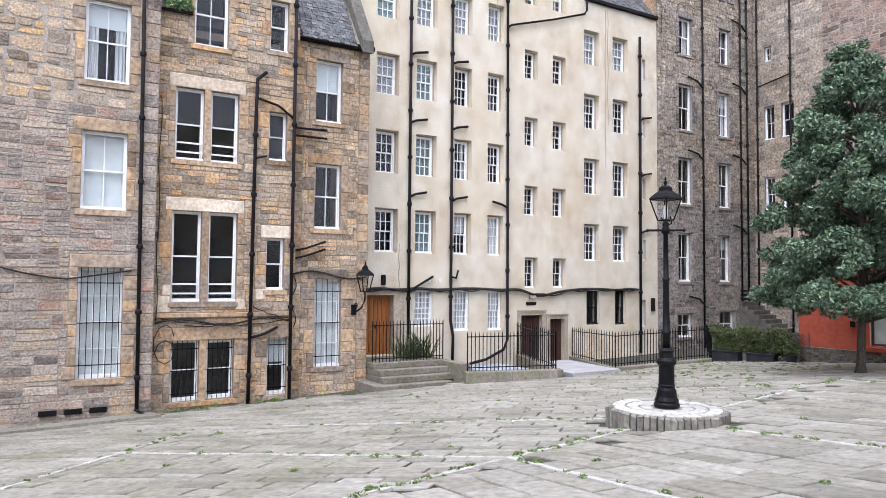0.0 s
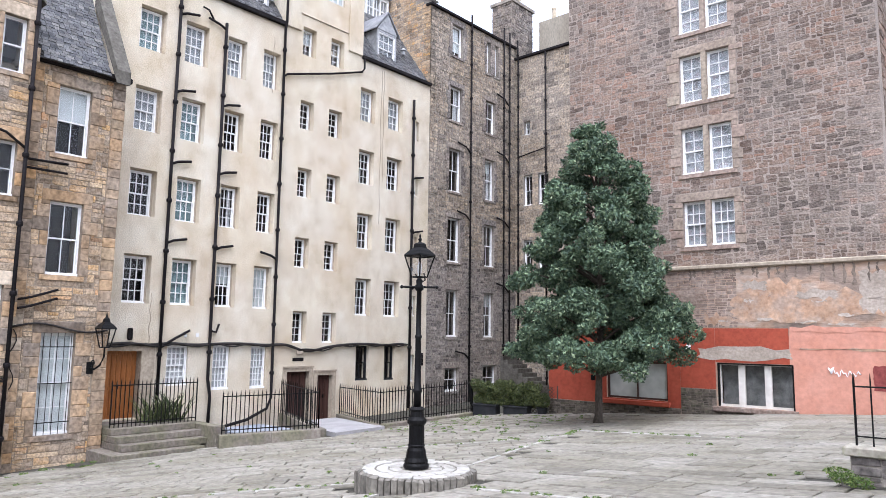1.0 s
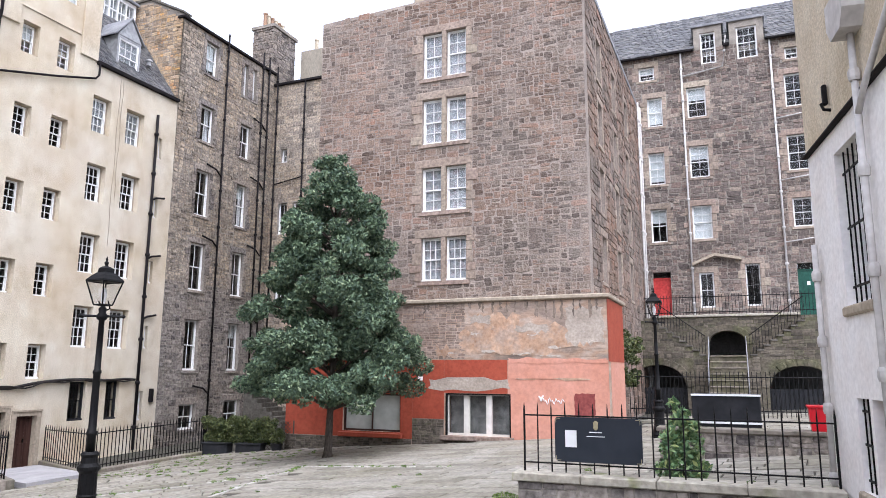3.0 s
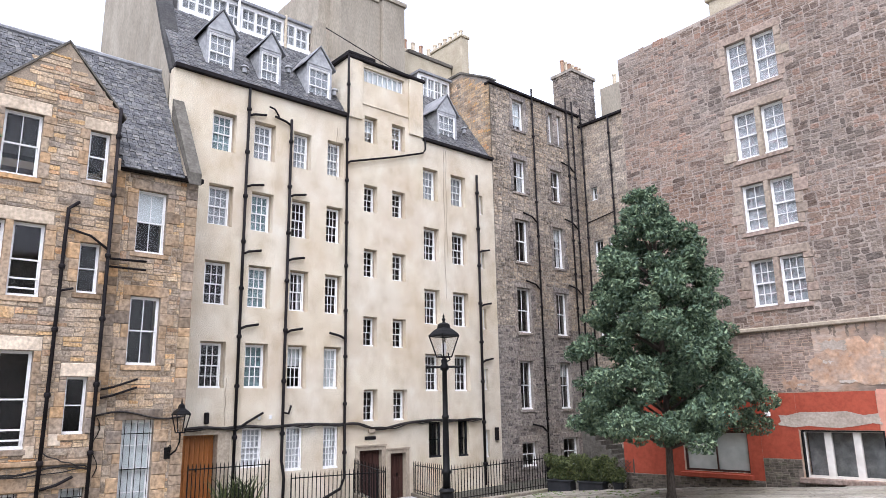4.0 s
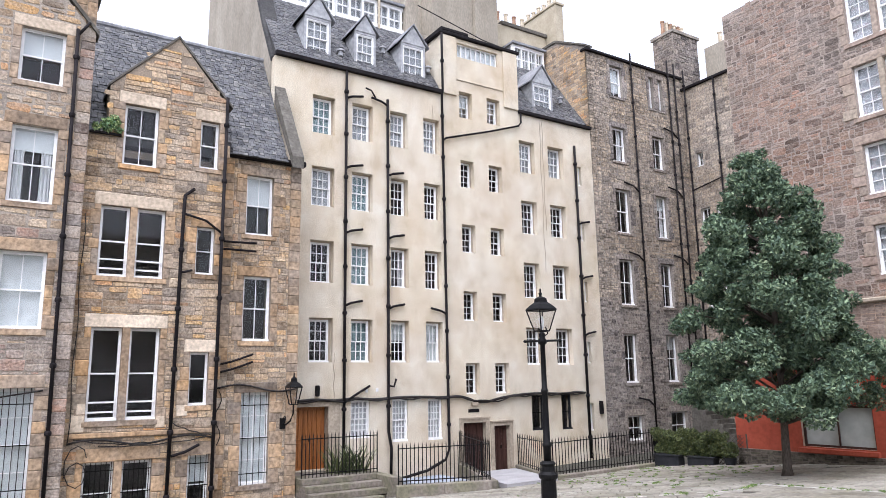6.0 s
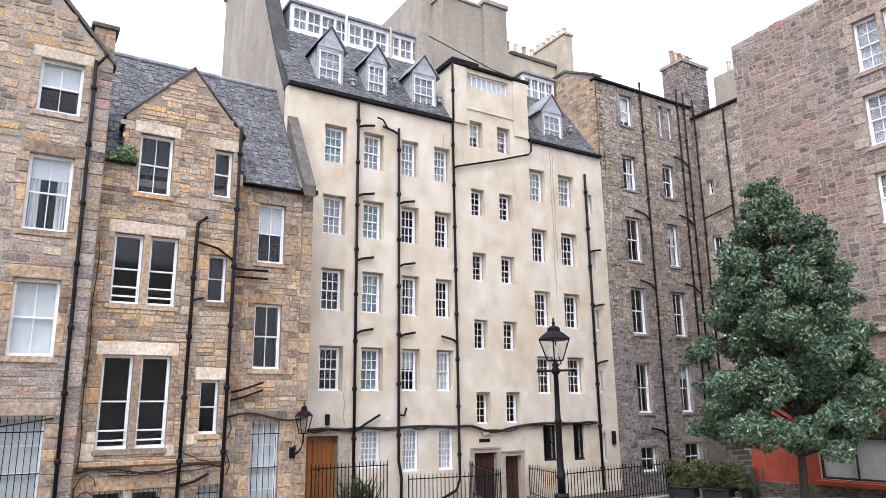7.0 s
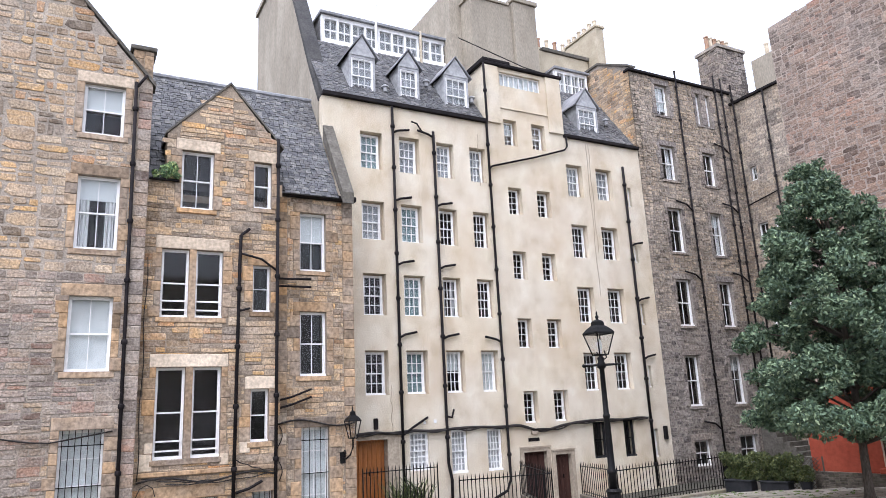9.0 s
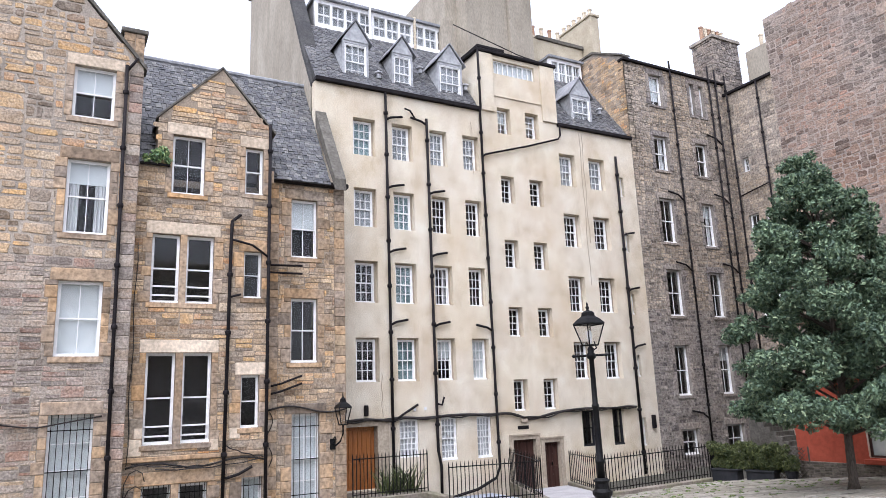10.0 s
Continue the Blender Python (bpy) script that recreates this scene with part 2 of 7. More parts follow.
SETT_PALE = surface("pale_sett", [(0.0, (0.430, 0.417, 0.378)), (0.5, (0.516, 0.503, 0.463)), (1.0, (0.361, 0.344, 0.306))], rough=0.75, pieces=True, grain=12, grain_amount=0.25, stain=1.5, stain_amount=0.3, bump=0.25)
EARTH = surface("joint_earth", [(0.3, (0.053, 0.050, 0.042)), (0.55, (0.085, 0.080, 0.066)), (0.8, (0.064, 0.072, 0.042))], grain=14, grain_amount=0.4, bump=0.4)
CONCRETE = surface("pale_concrete", [(0.3, (0.31, 0.305, 0.31)), (0.7, (0.39, 0.385, 0.39))], grain=20, grain_amount=0.15, stain=0.7, stain_amount=0.25, bump=0.15)
STEP_STONE = surface("worn_step_stone", [(0.0, (0.215, 0.188, 0.16)), (0.5, (0.275, 0.243, 0.205)), (1.0, (0.19, 0.166, 0.14))], pieces=True, grain=10, grain_amount=0.35, stain=1.2, stain_amount=0.4, bump=0.3, tint=((0.72, 0.8, 0.58), 0.7, 1.5))
MOSSY = surface("mossy_coping_stone", [(0.3, (0.405, 0.378, 0.311)), (0.55, (0.486, 0.452, 0.378)), (0.75, (0.270, 0.297, 0.121))], grain=11, grain_amount=0.35, stain=1.0, stain_amount=0.35, bump=0.35)
RED = surface("red_masonry_paint", [(0.3, (0.322, 0.064, 0.036)), (0.7, (0.392, 0.087, 0.048))], rough=0.7, grain=10, grain_amount=0.2, stain=0.9, stain_amount=0.3, stain_tint=(0.75, 0.65, 0.6), bump=0.2)
SALMON = surface("salmon_masonry_paint", [(0.3, (0.557, 0.265, 0.188)), (0.7, (0.608, 0.316, 0.239))], rough=0.75, grain=10, grain_amount=0.15, stain=0.6, stain_amount=0.3, stain_tint=(0.85, 0.72, 0.62), bump=0.2)
PEELING = surface("peeling_weathered_render", [(0.28, (0.24, 0.19, 0.16)), (0.4, (0.36, 0.28, 0.225)), (0.48, (0.47, 0.325, 0.235)), (0.56, (0.52, 0.42, 0.345)), (0.64, (0.5, 0.345, 0.245)), (0.78, (0.34, 0.29, 0.25))], rough=0.9,
                  grain=9, grain_amount=0.22, stain=0.3, stain_amount=0.5, bump=0.35, stretch=(0.8, 0.8, 1.5))
BARE = surface("bare_patch_plaster", [(0.3, (0.4, 0.34, 0.28)), (0.7, (0.5, 0.43, 0.365))], grain=14, grain_amount=0.25, stain=1.0, stain_amount=0.4, bump=0.4)
OAK = surface("varnished_red_brown_timber", [(0.3, (0.31, 0.11, 0.032)), (0.7, (0.43, 0.17, 0.052))], rough=0.35, grain=7, grain_amount=0.35, bump=0.1, stretch=(6, 6, 0.5))
DARK_DOOR = surface("dark_brown_door_paint", [(0.3, (0.045, 0.022, 0.018)), (0.7, (0.075, 0.038, 0.03))], rough=0.4, grain=7, grain_amount=0.3, bump=0.08, stretch=(6, 6, 0.5))
RED_DOOR = surface("red_door_paint", [(0.3, (0.5, 0.05, 0.045)), (0.7, (0.6, 0.075, 0.065))], rough=0.4, grain=8, bump=0.05)
GREEN_DOOR = surface("dark_green_door_paint", [(0.3, (0.014, 0.075, 0.055)), (0.7, (0.025, 0.105, 0.075))], rough=0.4, grain=8, bump=0.05)
WHITEWASH = surface("pinkish_whitewash", [(0.3, (0.86, 0.82, 0.79)), (0.7, (0.9, 0.89, 0.88))], rough=0.9, grain=14, grain_amount=0.12, stain=0.7, stain_amount=0.3, stain_tint=(0.75, 0.7, 0.62), bump=0.4, bump_scale=9)
TERRACOTTA = surface("clay_chimney_pot", [(0.3, (0.357, 0.210, 0.132)), (0.7, (0.442, 0.315, 0.228))], grain=9, bump=0.15)
BUFF_POT = surface("buff_chimney_pot", [(0.3, (0.56, 0.48, 0.36)), (0.7, (0.66, 0.58, 0.45))], grain=9, bump=0.15)
BARK = surface("grey_brown_bark", [(0.3, (0.055, 0.045, 0.035)), (0.7, (0.11, 0.092, 0.075))], grain=22, grain_amount=0.5, bump=0.7, stretch=(2, 2, 0.4))
LEAF = surface("dark_green_leaf", [(0.0, (0.042, 0.07, 0.05)), (0.35, (0.085, 0.133, 0.085)), (0.7, (0.14, 0.205, 0.122)), (0.92, (0.21, 0.285, 0.165)), (1.0, (0.29, 0.35, 0.21))], rough=0.55, pieces=True, grain=3, grain_amount=0.2, stain=0.8, stain_amount=0.3, bump=0)
HEDGE_LEAF = surface("hedge_leaf", [(0.0, (0.036, 0.05, 0.023)), (0.5, (0.08, 0.106, 0.042)), (1.0, (0.18, 0.195, 0.07))], rough=0.5, pieces=True, grain=3, grain_amount=0.2, bump=0)
WEED_LEAF = surface("weed_leaf", [(0.0, (0.07, 0.12, 0.035)), (0.5, (0.12, 0.2, 0.05)), (1.0, (0.22, 0.28, 0.08))], rough=0.55, pieces=True, grain=3, grain_amount=0.2, bump=0)
BUSH_LEAF = surface("pale_shrub_leaf", [(0.0, (0.091, 0.175, 0.088)), (0.5, (0.182, 0.300, 0.138)), (0.85, (0.312, 0.425, 0.188)), (1.0, (0.520, 0.575, 0.250))], rough=0.5, pieces=True, grain=3, grain_amount=0.2, bump=0)
SIGN_NAVY = surface("navy_sign_paint", [(0.3, (0.022, 0.027, 0.036)), (0.7, (0.032, 0.038, 0.05))], rough=0.4, grain=5, grain_amount=0.1, bump=0.0)
PAPER = surface("white_paper", [(0.3, (0.78, 0.79, 0.8)), (0.7, (0.84, 0.85, 0.86))], rough=0.7, grain=5, grain_amount=0.05, bump=0)
GOLD = surface("dull_gold_paint", [(0.3, (0.35, 0.31, 0.18)), (0.7, (0.45, 0.4, 0.25))], rough=0.5, bump=0)
RED_PLASTIC = surface("red_plastic", [(0.3, (0.58, 0.015, 0.025)), (0.7, (0.66, 0.025, 0.035))], rough=0.35, grain=6, grain_amount=0.1, bump=0.0)
BLACK_SHEET = surface("black_sheet", [(0.3, (0.016, 0.017, 0.02)), (0.7, (0.03, 0.031, 0.035))], rough=0.5, grain=6, bump=0.1)
DECK = surface("blue_grey_deck", [(0.3, (0.26, 0.29, 0.34)), (0.7, (0.36, 0.39, 0.44))], grain=12, bump=0.1)
COPING = surface("dark_coping_stone", [(0.3, (0.105, 0.097, 0.082)), (0.7, (0.17, 0.157, 0.135))], grain=10, grain_amount=0.4, stain=1.0, stain_amount=0.4, bump=0.3)
EDGE_SETT = surface("dark_edge_sett", [(0.0, (0.16, 0.15, 0.13)), (0.5, (0.23, 0.215, 0.185)), (1.0, (0.29, 0.27, 0.23))], pieces=True, grain=12, grain_amount=0.4, stain=2.0, stain_amount=0.4, bump=0.4)
# also laid on the foot bricks, where its darkness includes shade
VAULT = surface("damp_terrace_and_shaded_foot", [(0.0, (0.09, 0.08, 0.065)), (0.4, (0.165, 0.142, 0.112)), (0.7, (0.215, 0.185, 0.145)), (1.0, (0.13, 0.125, 0.085))], pieces=True, grain=8, grain_amount=0.5, stain=0.5, stain_amount=0.5, bump=0.6)
DORMER_LEAD = surface("pale_dormer_lead", [(0.3, (0.33, 0.34, 0.35)), (0.7, (0.47, 0.48, 0.49))], rough=0.5, grain=7, grain_amount=0.25, stain=1.5, stain_amount=0.3, bump=0.1)
NET = surface("grey_net_curtain", [(0.3, (0.300, 0.318, 0.336)), (0.7, (0.384, 0.402, 0.414))], rough=0.9, grain=4, grain_amount=0.15, bump=0)
REDDRESS = surface("pinkish_dressed_stone", [(0.0, (0.342, 0.281, 0.230)), (0.35, (0.408, 0.330, 0.265)), (0.6, (0.380, 0.291, 0.240)), (1.0, (0.456, 0.388, 0.304))], pieces=True, grain=9, grain_amount=0.45, stain=0.9, stain_amount=0.5, bump=0.35)
FADED = surface("faded_orange_paint", [(0.3, (0.5, 0.31, 0.2)), (0.7, (0.58, 0.4, 0.28))], rough=0.85, grain=10, grain_amount=0.3, stain=1.2, stain_amount=0.5, bump=0.3, smear=((0.4, 0.33, 0.28), 0.6, 3.0))
FLAKE = surface("pale_flaked_plaster", [(0.3, (0.5, 0.43, 0.36)), (0.7, (0.6, 0.53, 0.46))], grain=12, bump=0.3)
TERRACE = surface("damp_brown_masonry", [(0.3, (0.1, 0.09, 0.07)), (0.5, (0.17, 0.15, 0.115)), (0.7, (0.23, 0.2, 0.15))], grain=9, grain_amount=0.45, stain=0.7, stain_amount=0.6, bump=0.5, tint=((0.75, 0.85, 0.6), 0.8, 0.9))
SOOT = surface("dark_water_stain", [(0.3, (0.2, 0.162, 0.135)), (0.7, (0.32, 0.255, 0.205))], grain=12, grain_amount=0.4, bump=0.3)
WHITED = surface("whitened_glass", [(0.3, (0.42, 0.45, 0.42)), (0.7, (0.52, 0.55, 0.52))], rough=0.25, grain=3, grain_amount=0.15, bump=0)
CREAM_PAINT = surface("aged_cream_paint", [(0.3, (0.62, 0.59, 0.54)), (0.7, (0.72, 0.69, 0.64))], rough=0.5, grain=8, grain_amount=0.12, stain=2.0, stain_amount=0.3, bump=0.05)
BRICK = surface("old_exposed_brick", [(0.0, (0.230, 0.168, 0.140)), (0.3, (0.345, 0.252, 0.202)), (0.6, (0.437, 0.336, 0.280)), (0.8, (0.287, 0.213, 0.174)), (1.0, (0.483, 0.381, 0.314))], pieces=True, grain=10, grain_amount=0.45, stain=0.9, stain_amount=0.5, bump=0.5, smear=((0.36, 0.31, 0.26), 0.5, 6.0))
BRICK_BED = surface("brick_bed_mortar", [(0.3, (0.14, 0.115, 0.095)), (0.7, (0.24, 0.2, 0.17))], grain=16, bump=0.4)
# grey tone that imitates a dimly lit shop interior
DIM = surface("dim_shop_interior_tone", [(0.3, (0.14, 0.143, 0.14)), (0.7, (0.3, 0.305, 0.295))], grain=4, grain_amount=0.1, stain=1.6, stain_amount=0.4, bump=0)
LACE = surface("pale_blue_lace", [(0.3, (0.359, 0.390, 0.421)), (0.5, (0.484, 0.507, 0.523)), (0.7, (0.468, 0.406, 0.429))], rough=0.9, grain=9, grain_amount=0.3, stain=2.5, bump=0)
CABLE = surface("black_cable", [(0.3, (0.02, 0.018, 0.017)), (0.7, (0.04, 0.035, 0.032))], rough=0.6, bump=0)

# ---- building helpers ----
PLACE = {}


def thing(name, at, label, category, group="", kind=""):
    ob = new(name)
    ob.matrix_basis = Matrix.Translation(at)
    ob.empty_display_size = 0.3
    PLACE[ob] = Matrix.Translation(at)
    return tagged(ob, label, category, group, kind)


def part(name, bm, material, parent=None, label="", smooth=False):
    """One mesh object, given in world coordinates, under a thing or a part."""
    me = bpy.data.meshes.new(name)
    bm.to_mesh(me)
    bm.free()
    if smooth:
        for p in me.polygons:
            p.use_smooth = True
    me.materials.append(material)
    ob = new(name, me)
    PLACE[ob] = Matrix.Identity(4)
    if parent is not None:
        ob.parent = parent
        ob.matrix_parent_inverse = PLACE[parent].inverted()
    if label:
        tagged(ob, label)
    return ob


def box(bm, u0, u1, d0, d1, z0, z1, m=None, bevel=0.0):
    vs = [bm.verts.new((u, d, z)) for z in (z0, z1) for d in (d0, d1) for u in (u0, u1)]
    fs = [bm.faces.new([vs[i] for i in f]) for f in ((0, 2, 3, 1), (4, 5, 7, 6), (0, 1, 5, 4), (2, 6, 7, 3), (0, 4, 6, 2), (1, 3, 7, 5))]
    if bevel:
        edges = list({e for f in fs for e in f.edges})
        res = bmesh.ops.bevel(bm, geom=edges, offset=bevel, segments=1, affect="EDGES", profile=0.5)
        vs = list({v for f in res["faces"] for v in f.verts} | {v for v in vs if v.is_valid})
    if m is not None:
        bmesh.ops.transform(bm, matrix=m, verts=vs)
    return vs


def boxes(m, *dims, bevel=0.0):
    bm = bmesh.new()
    for d in dims:
        box(bm, *d, m=m, bevel=bevel)
    return bm


def prism(outline, d0, d1, m=None):
    """A flat outline of (u, z) drawn out from depth d0 to d1."""
    bm = bmesh.new()
    a = [bm.verts.new((u, d0, z)) for u, z in outline]
    b = [bm.verts.new((u, d1, z)) for u, z in outline]
    bm.faces.new(a)
    bm.faces.new(b[::-1])
    n = len(a)
    for i in range(n):
        bm.faces.new((a[i], b[i], b[(i + 1) % n], a[(i + 1) % n]))
    bmesh.ops.recalc_face_normals(bm, faces=bm.faces)
    if m is not None:
        bmesh.ops.transform(bm, matrix=m, verts=bm.verts)
    return bm


def lathe(profile, sides, at=(0, 0, 0), bm=None):
    """Rings of (radius, z) about an upright axis."""
    bm = bm or bmesh.new()
    rings = []
    for r, z in profile:
        rings.append([bm.verts.new((at[0] + r * math.cos(2 * math.pi * i / sides), at[1] + r * math.sin(2 * math.pi * i / sides), at[2] + z)) for i in range(sides)])
    for a, b in zip(rings, rings[1:]):
        for i in range(sides):
            bm.faces.new((a[i], a[(i + 1) % sides], b[(i + 1) % sides], b[i]))
    bm.faces.new(rings[0][::-1])
    bm.faces.new(rings[-1])
    return bm


def tube(points, radius, sides=8, bm=None):
    """A pipe or bar along a line of points."""
    bm = bm or bmesh.new()
    pts = [Vector(p) for p in points]
    rad = radius if isinstance(radius, (list, tuple)) else [radius] * len(pts)
    rings = []
    for i, p in enumerate(pts):
        way = (pts[min(i + 1, len(pts) - 1)] - pts[max(i - 1, 0)]).normalized()
        side = way.cross(Vector((0.31, 0.17, 0.93) if abs(way.z) < 0.9 else (1, 0, 0))).normalized()
        up = way.cross(side)
        rings.append([bm.verts.new(p + rad[i] * (side * math.cos(2 * math.pi * k / sides) + up * math.sin(2 * math.pi * k / sides))) for k in range(sides)])
    for a, b in zip(rings, rings[1:]):
        for k in range(sides):
            bm.faces.new((a[k], a[(k + 1) % sides], b[(k + 1) % sides], b[k]))
    bm.faces.new(rings[0][::-1])
    bm.faces.new(rings[-1])
    bmesh.ops.recalc_face_normals(bm, faces=bm.faces)
    return bm


def facing_east(x):
    """Wall frame (along, inward, up) of a wall that looks towards +x: along is +y."""
    return Matrix(((0, -1, 0, x), (1, 0, 0, 0), (0, 0, 1, 0), (0, 0, 0, 1)))


def facing_south(y):
    """Wall frame of a wall that looks towards -y: along is +x."""
    return Matrix(((1, 0, 0, 0), (0, 1, 0, y), (0, 0, 1, 0), (0, 0, 0, 1)))


def pierced(m, u0, u1, z0, z1, holes, thick=0.45):
    """A wall slab with rectangular openings through it."""
    us = sorted({u0, u1, *(h[0] for h in holes), *(h[1] for h in holes)})
    zs = sorted({z0, z1, *(h[2] for h in holes), *(h[3] for h in holes)})
    us, zs = [u for u in us if u0 <= u <= u1], [z for z in zs if z0 <= z <= z1]
    solid = {}
    for i in range(len(us) - 1):
        for j in range(len(zs) - 1):
            cu, cz = (us[i] + us[i + 1]) / 2, (zs[j] + zs[j + 1]) / 2
            solid[i, j] = not any(h[0] < cu < h[1] and h[2] < cz < h[3] for h in holes)
    bm, made = bmesh.new(), {}

    def vert(i, j, d):
        if (i, j, d) not in made:
            made[i, j, d] = bm.verts.new((us[i], d, zs[j]))
        return made[i, j, d]

    for (i, j), s in solid.items():
        if not s:
            continue
        bm.faces.new((vert(i, j, 0), vert(i + 1, j, 0), vert(i + 1, j + 1, 0), vert(i, j + 1, 0)))
        bm.faces.new((vert(i, j, thick), vert(i, j + 1, thick), vert(i + 1, j + 1, thick), vert(i + 1, j, thick)))
        for di, dj, a, b in ((-1, 0, (i, j), (i, j + 1)), (1, 0, (i + 1, j + 1), (i + 1, j)), (0, -1, (i + 1, j), (i, j)), (0, 1, (i, j + 1), (i + 1, j + 1))):
            if not solid.get((i + di, j + dj), False):
                bm.faces.new((vert(*a, 0), vert(*b, 0), vert(*b, thick), vert(*a, thick)))
    bmesh.ops.transform(bm, matrix=m, verts=bm.verts)
    return bm


def unit_pieces(count, seed, cut=0.1, lean=0.0, corners=8):
    """Unit blocks, 1 wide, 1 high and 1 proud of y = 0 towards -y, with uneven outlines and a rounded front."""
    rng = random.Random(seed)
    out = []
    for _ in range(count):
        if corners == 8:
            c = [rng.uniform(0.3, 1.6) * cut for _ in range(8)]
            ring = [(c[0], 0), (1 - c[1], 0), (1, c[2]), (1, 1 - c[3]), (1 - c[4], 1), (c[5], 1), (0, 1 - c[6]), (0, c[7])]
        else:
            ring = [(0, 0), (1, 0), (1, 1), (0, 1)]
        ring = [(min(1, max(0, x + rng.uniform(-lean, lean))), min(1, max(0, z + rng.uniform(-lean, lean)))) for x, z in ring]
        n = len(ring)
        k = 0.9 if corners == 8 else 0.965
        verts = [(x, 0, z) for x, z in ring] + [(x, -0.6, z) for x, z in ring] + [(0.5 + (x - 0.5) * k, -rng.uniform(0.85, 1), 0.5 + (z - 0.5) * k) for x, z in ring]
        faces = [tuple(range(2 * n, 3 * n))]
        for lo in (0, n):
            faces += [(lo + i, lo + (i + 1) % n, lo + n + (i + 1) % n, lo + n + i) for i in range(n)]
        out.append((verts, faces))
    return out


def lay(parent, name, shapes, items, material, rest_name, limit=300, label=""):
    """Lay pieces: the first ones of the list as objects that share meshes, the others joined into one part."""
    meshes = []
    for verts, faces in shapes:
        me = bpy.data.meshes.new(name)
        me.from_pydata(verts, [], faces)
        me.materials.append(material)
        meshes.append(me)
    inv = PLACE[parent].inverted()
    for m, k in items[:limit]:
        ob = new(name, meshes[k])
        ob.parent, ob.matrix_parent_inverse, ob.matrix_basis = parent, inv, m
    rest = items[limit:]
    if rest:
        allv, allf, base = [], [], 0
        for m, k in rest:
            verts, faces = shapes[k]
            a = np.array(m)
            v = np.array(verts) @ a[:3, :3].T + a[:3, 3]
            allv.append(v)
            allf += [tuple(i + base for i in f) for f in faces]
            base += len(verts)
        me = bpy.data.meshes.new(rest_name)
        me.from_pydata(np.concatenate(allv).tolist(), [], allf)
        me.materials.append(material)
        ob = new(rest_name, me)
        ob.parent, ob.matrix_parent_inverse = parent, inv
        PLACE[ob] = Matrix.Identity(4)
        tagged(ob, label, kind="stuff")


RUBBLE = unit_pieces(10, 3, cut=0.11, lean=0.05)
ROUGH = unit_pieces(12, 13, cut=0.17, lean=0.11)
ASHLAR = unit_pieces(4, 5, cut=0.03, lean=0.006)
TILE = unit_pieces(5, 8, lean=0.018, corners=4)


def free_spans(a, b, blocked):
    spans = [(a, b)]
    for c, d in blocked:
        spans = [s for x, y in spans for s in ((x, min(y, c)), (max(x, d), y)) if s[1] - s[0] > 0.05]
    return spans


def rubble(m, u0, u1, z0, z1, holes, seed, courses=(0.13, 0.3), lengths=(0.2, 0.62), proud=(0.015, 0.06), inside=None, gap=0.014, skew=0.04):
    """Random rubble: the wall is split again and again into uneven stones, trimmed round the openings."""
    rng = random.Random(seed)
    items, todo = [], []
    n = max(1, round((z1 - z0) / 1.3))
    for k in range(n):
        todo.append((u0, u1, z0 + (z1 - z0) * k / n, z0 + (z1 - z0) * (k + 1) / n))
    while todo:
        a, b, c, d = todo.pop()
        w, h = b - a, d - c
        most_w, most_h = rng.uniform(*lengths), rng.uniform(*courses)
        if w > most_w * 1.25 or h > most_h * 1.25:
            if w / most_w > h / most_h * 1.1 or (h <= most_h):
                t = a + w * rng.uniform(0.34, 0.66)
                todo += [(a, t, c, d), (t, b, c, d)]
            else:
                t = c + h * rng.uniform(0.34, 0.66)
                todo += [(a, b, c, t), (a, b, t, d)]
            continue
        for x0, x1, y0, y1 in holes:
            if a < x1 and b > x0 and c < y1 and d > y0:
                cuts = [(a, min(b, x0), c, d), (max(a, x1), b, c, d), (a, b, c, min(d, y0)), (a, b, max(c, y1), d)]
                a, b, c, d = max(cuts, key=lambda q: max(0, q[1] - q[0]) * max(0, q[3] - q[2]))
                if b - a < 0.05 or d - c < 0.04:
                    break
        w, h = b - a, d - c
        if w < 0.05 or h < 0.04:
            continue
        if inside is not None and not inside((a + b) / 2, (c + d) / 2 + 0.06):
            continue
        s = Matrix.Diagonal((w - gap, rng.uniform(*proud), h - gap, 1))
        turn = Matrix.Rotation(rng.uniform(-skew, skew), 4, "Y")
        items.append((m @ Matrix.Translation((a + gap / 2, 0, c + gap / 2)) @ turn @ s, rng.randrange(10)))
    items.sort(key=lambda q: q[0].translation.z)
    return items


def quoins(m, u0, u1, z0, z1, holes, seed, proud=0.035, course=0.32):
    """Dressed blocks up a corner or round an opening."""
    rng = random.Random(seed)
    items, z = [], z0
    while z < z1 - 0.05:
        h = min(course * rng.uniform(0.8, 1.25), z1 - z)
        blocked = [(x0, x1) for x0, x1, y0, y1 in holes if y0 < z + h - 0.02 and y1 > z + 0.02]
        for a, b in free_spans(u0, u1, blocked):
            items.append((m @ Matrix.Translation((a + 0.005, 0, z + 0.005)) @ Matrix.Diagonal((b - a - 0.01, proud * rng.uniform(0.8, 1.2), h - 0.01, 1)), rng.randrange(4)))
        z += h
    return items


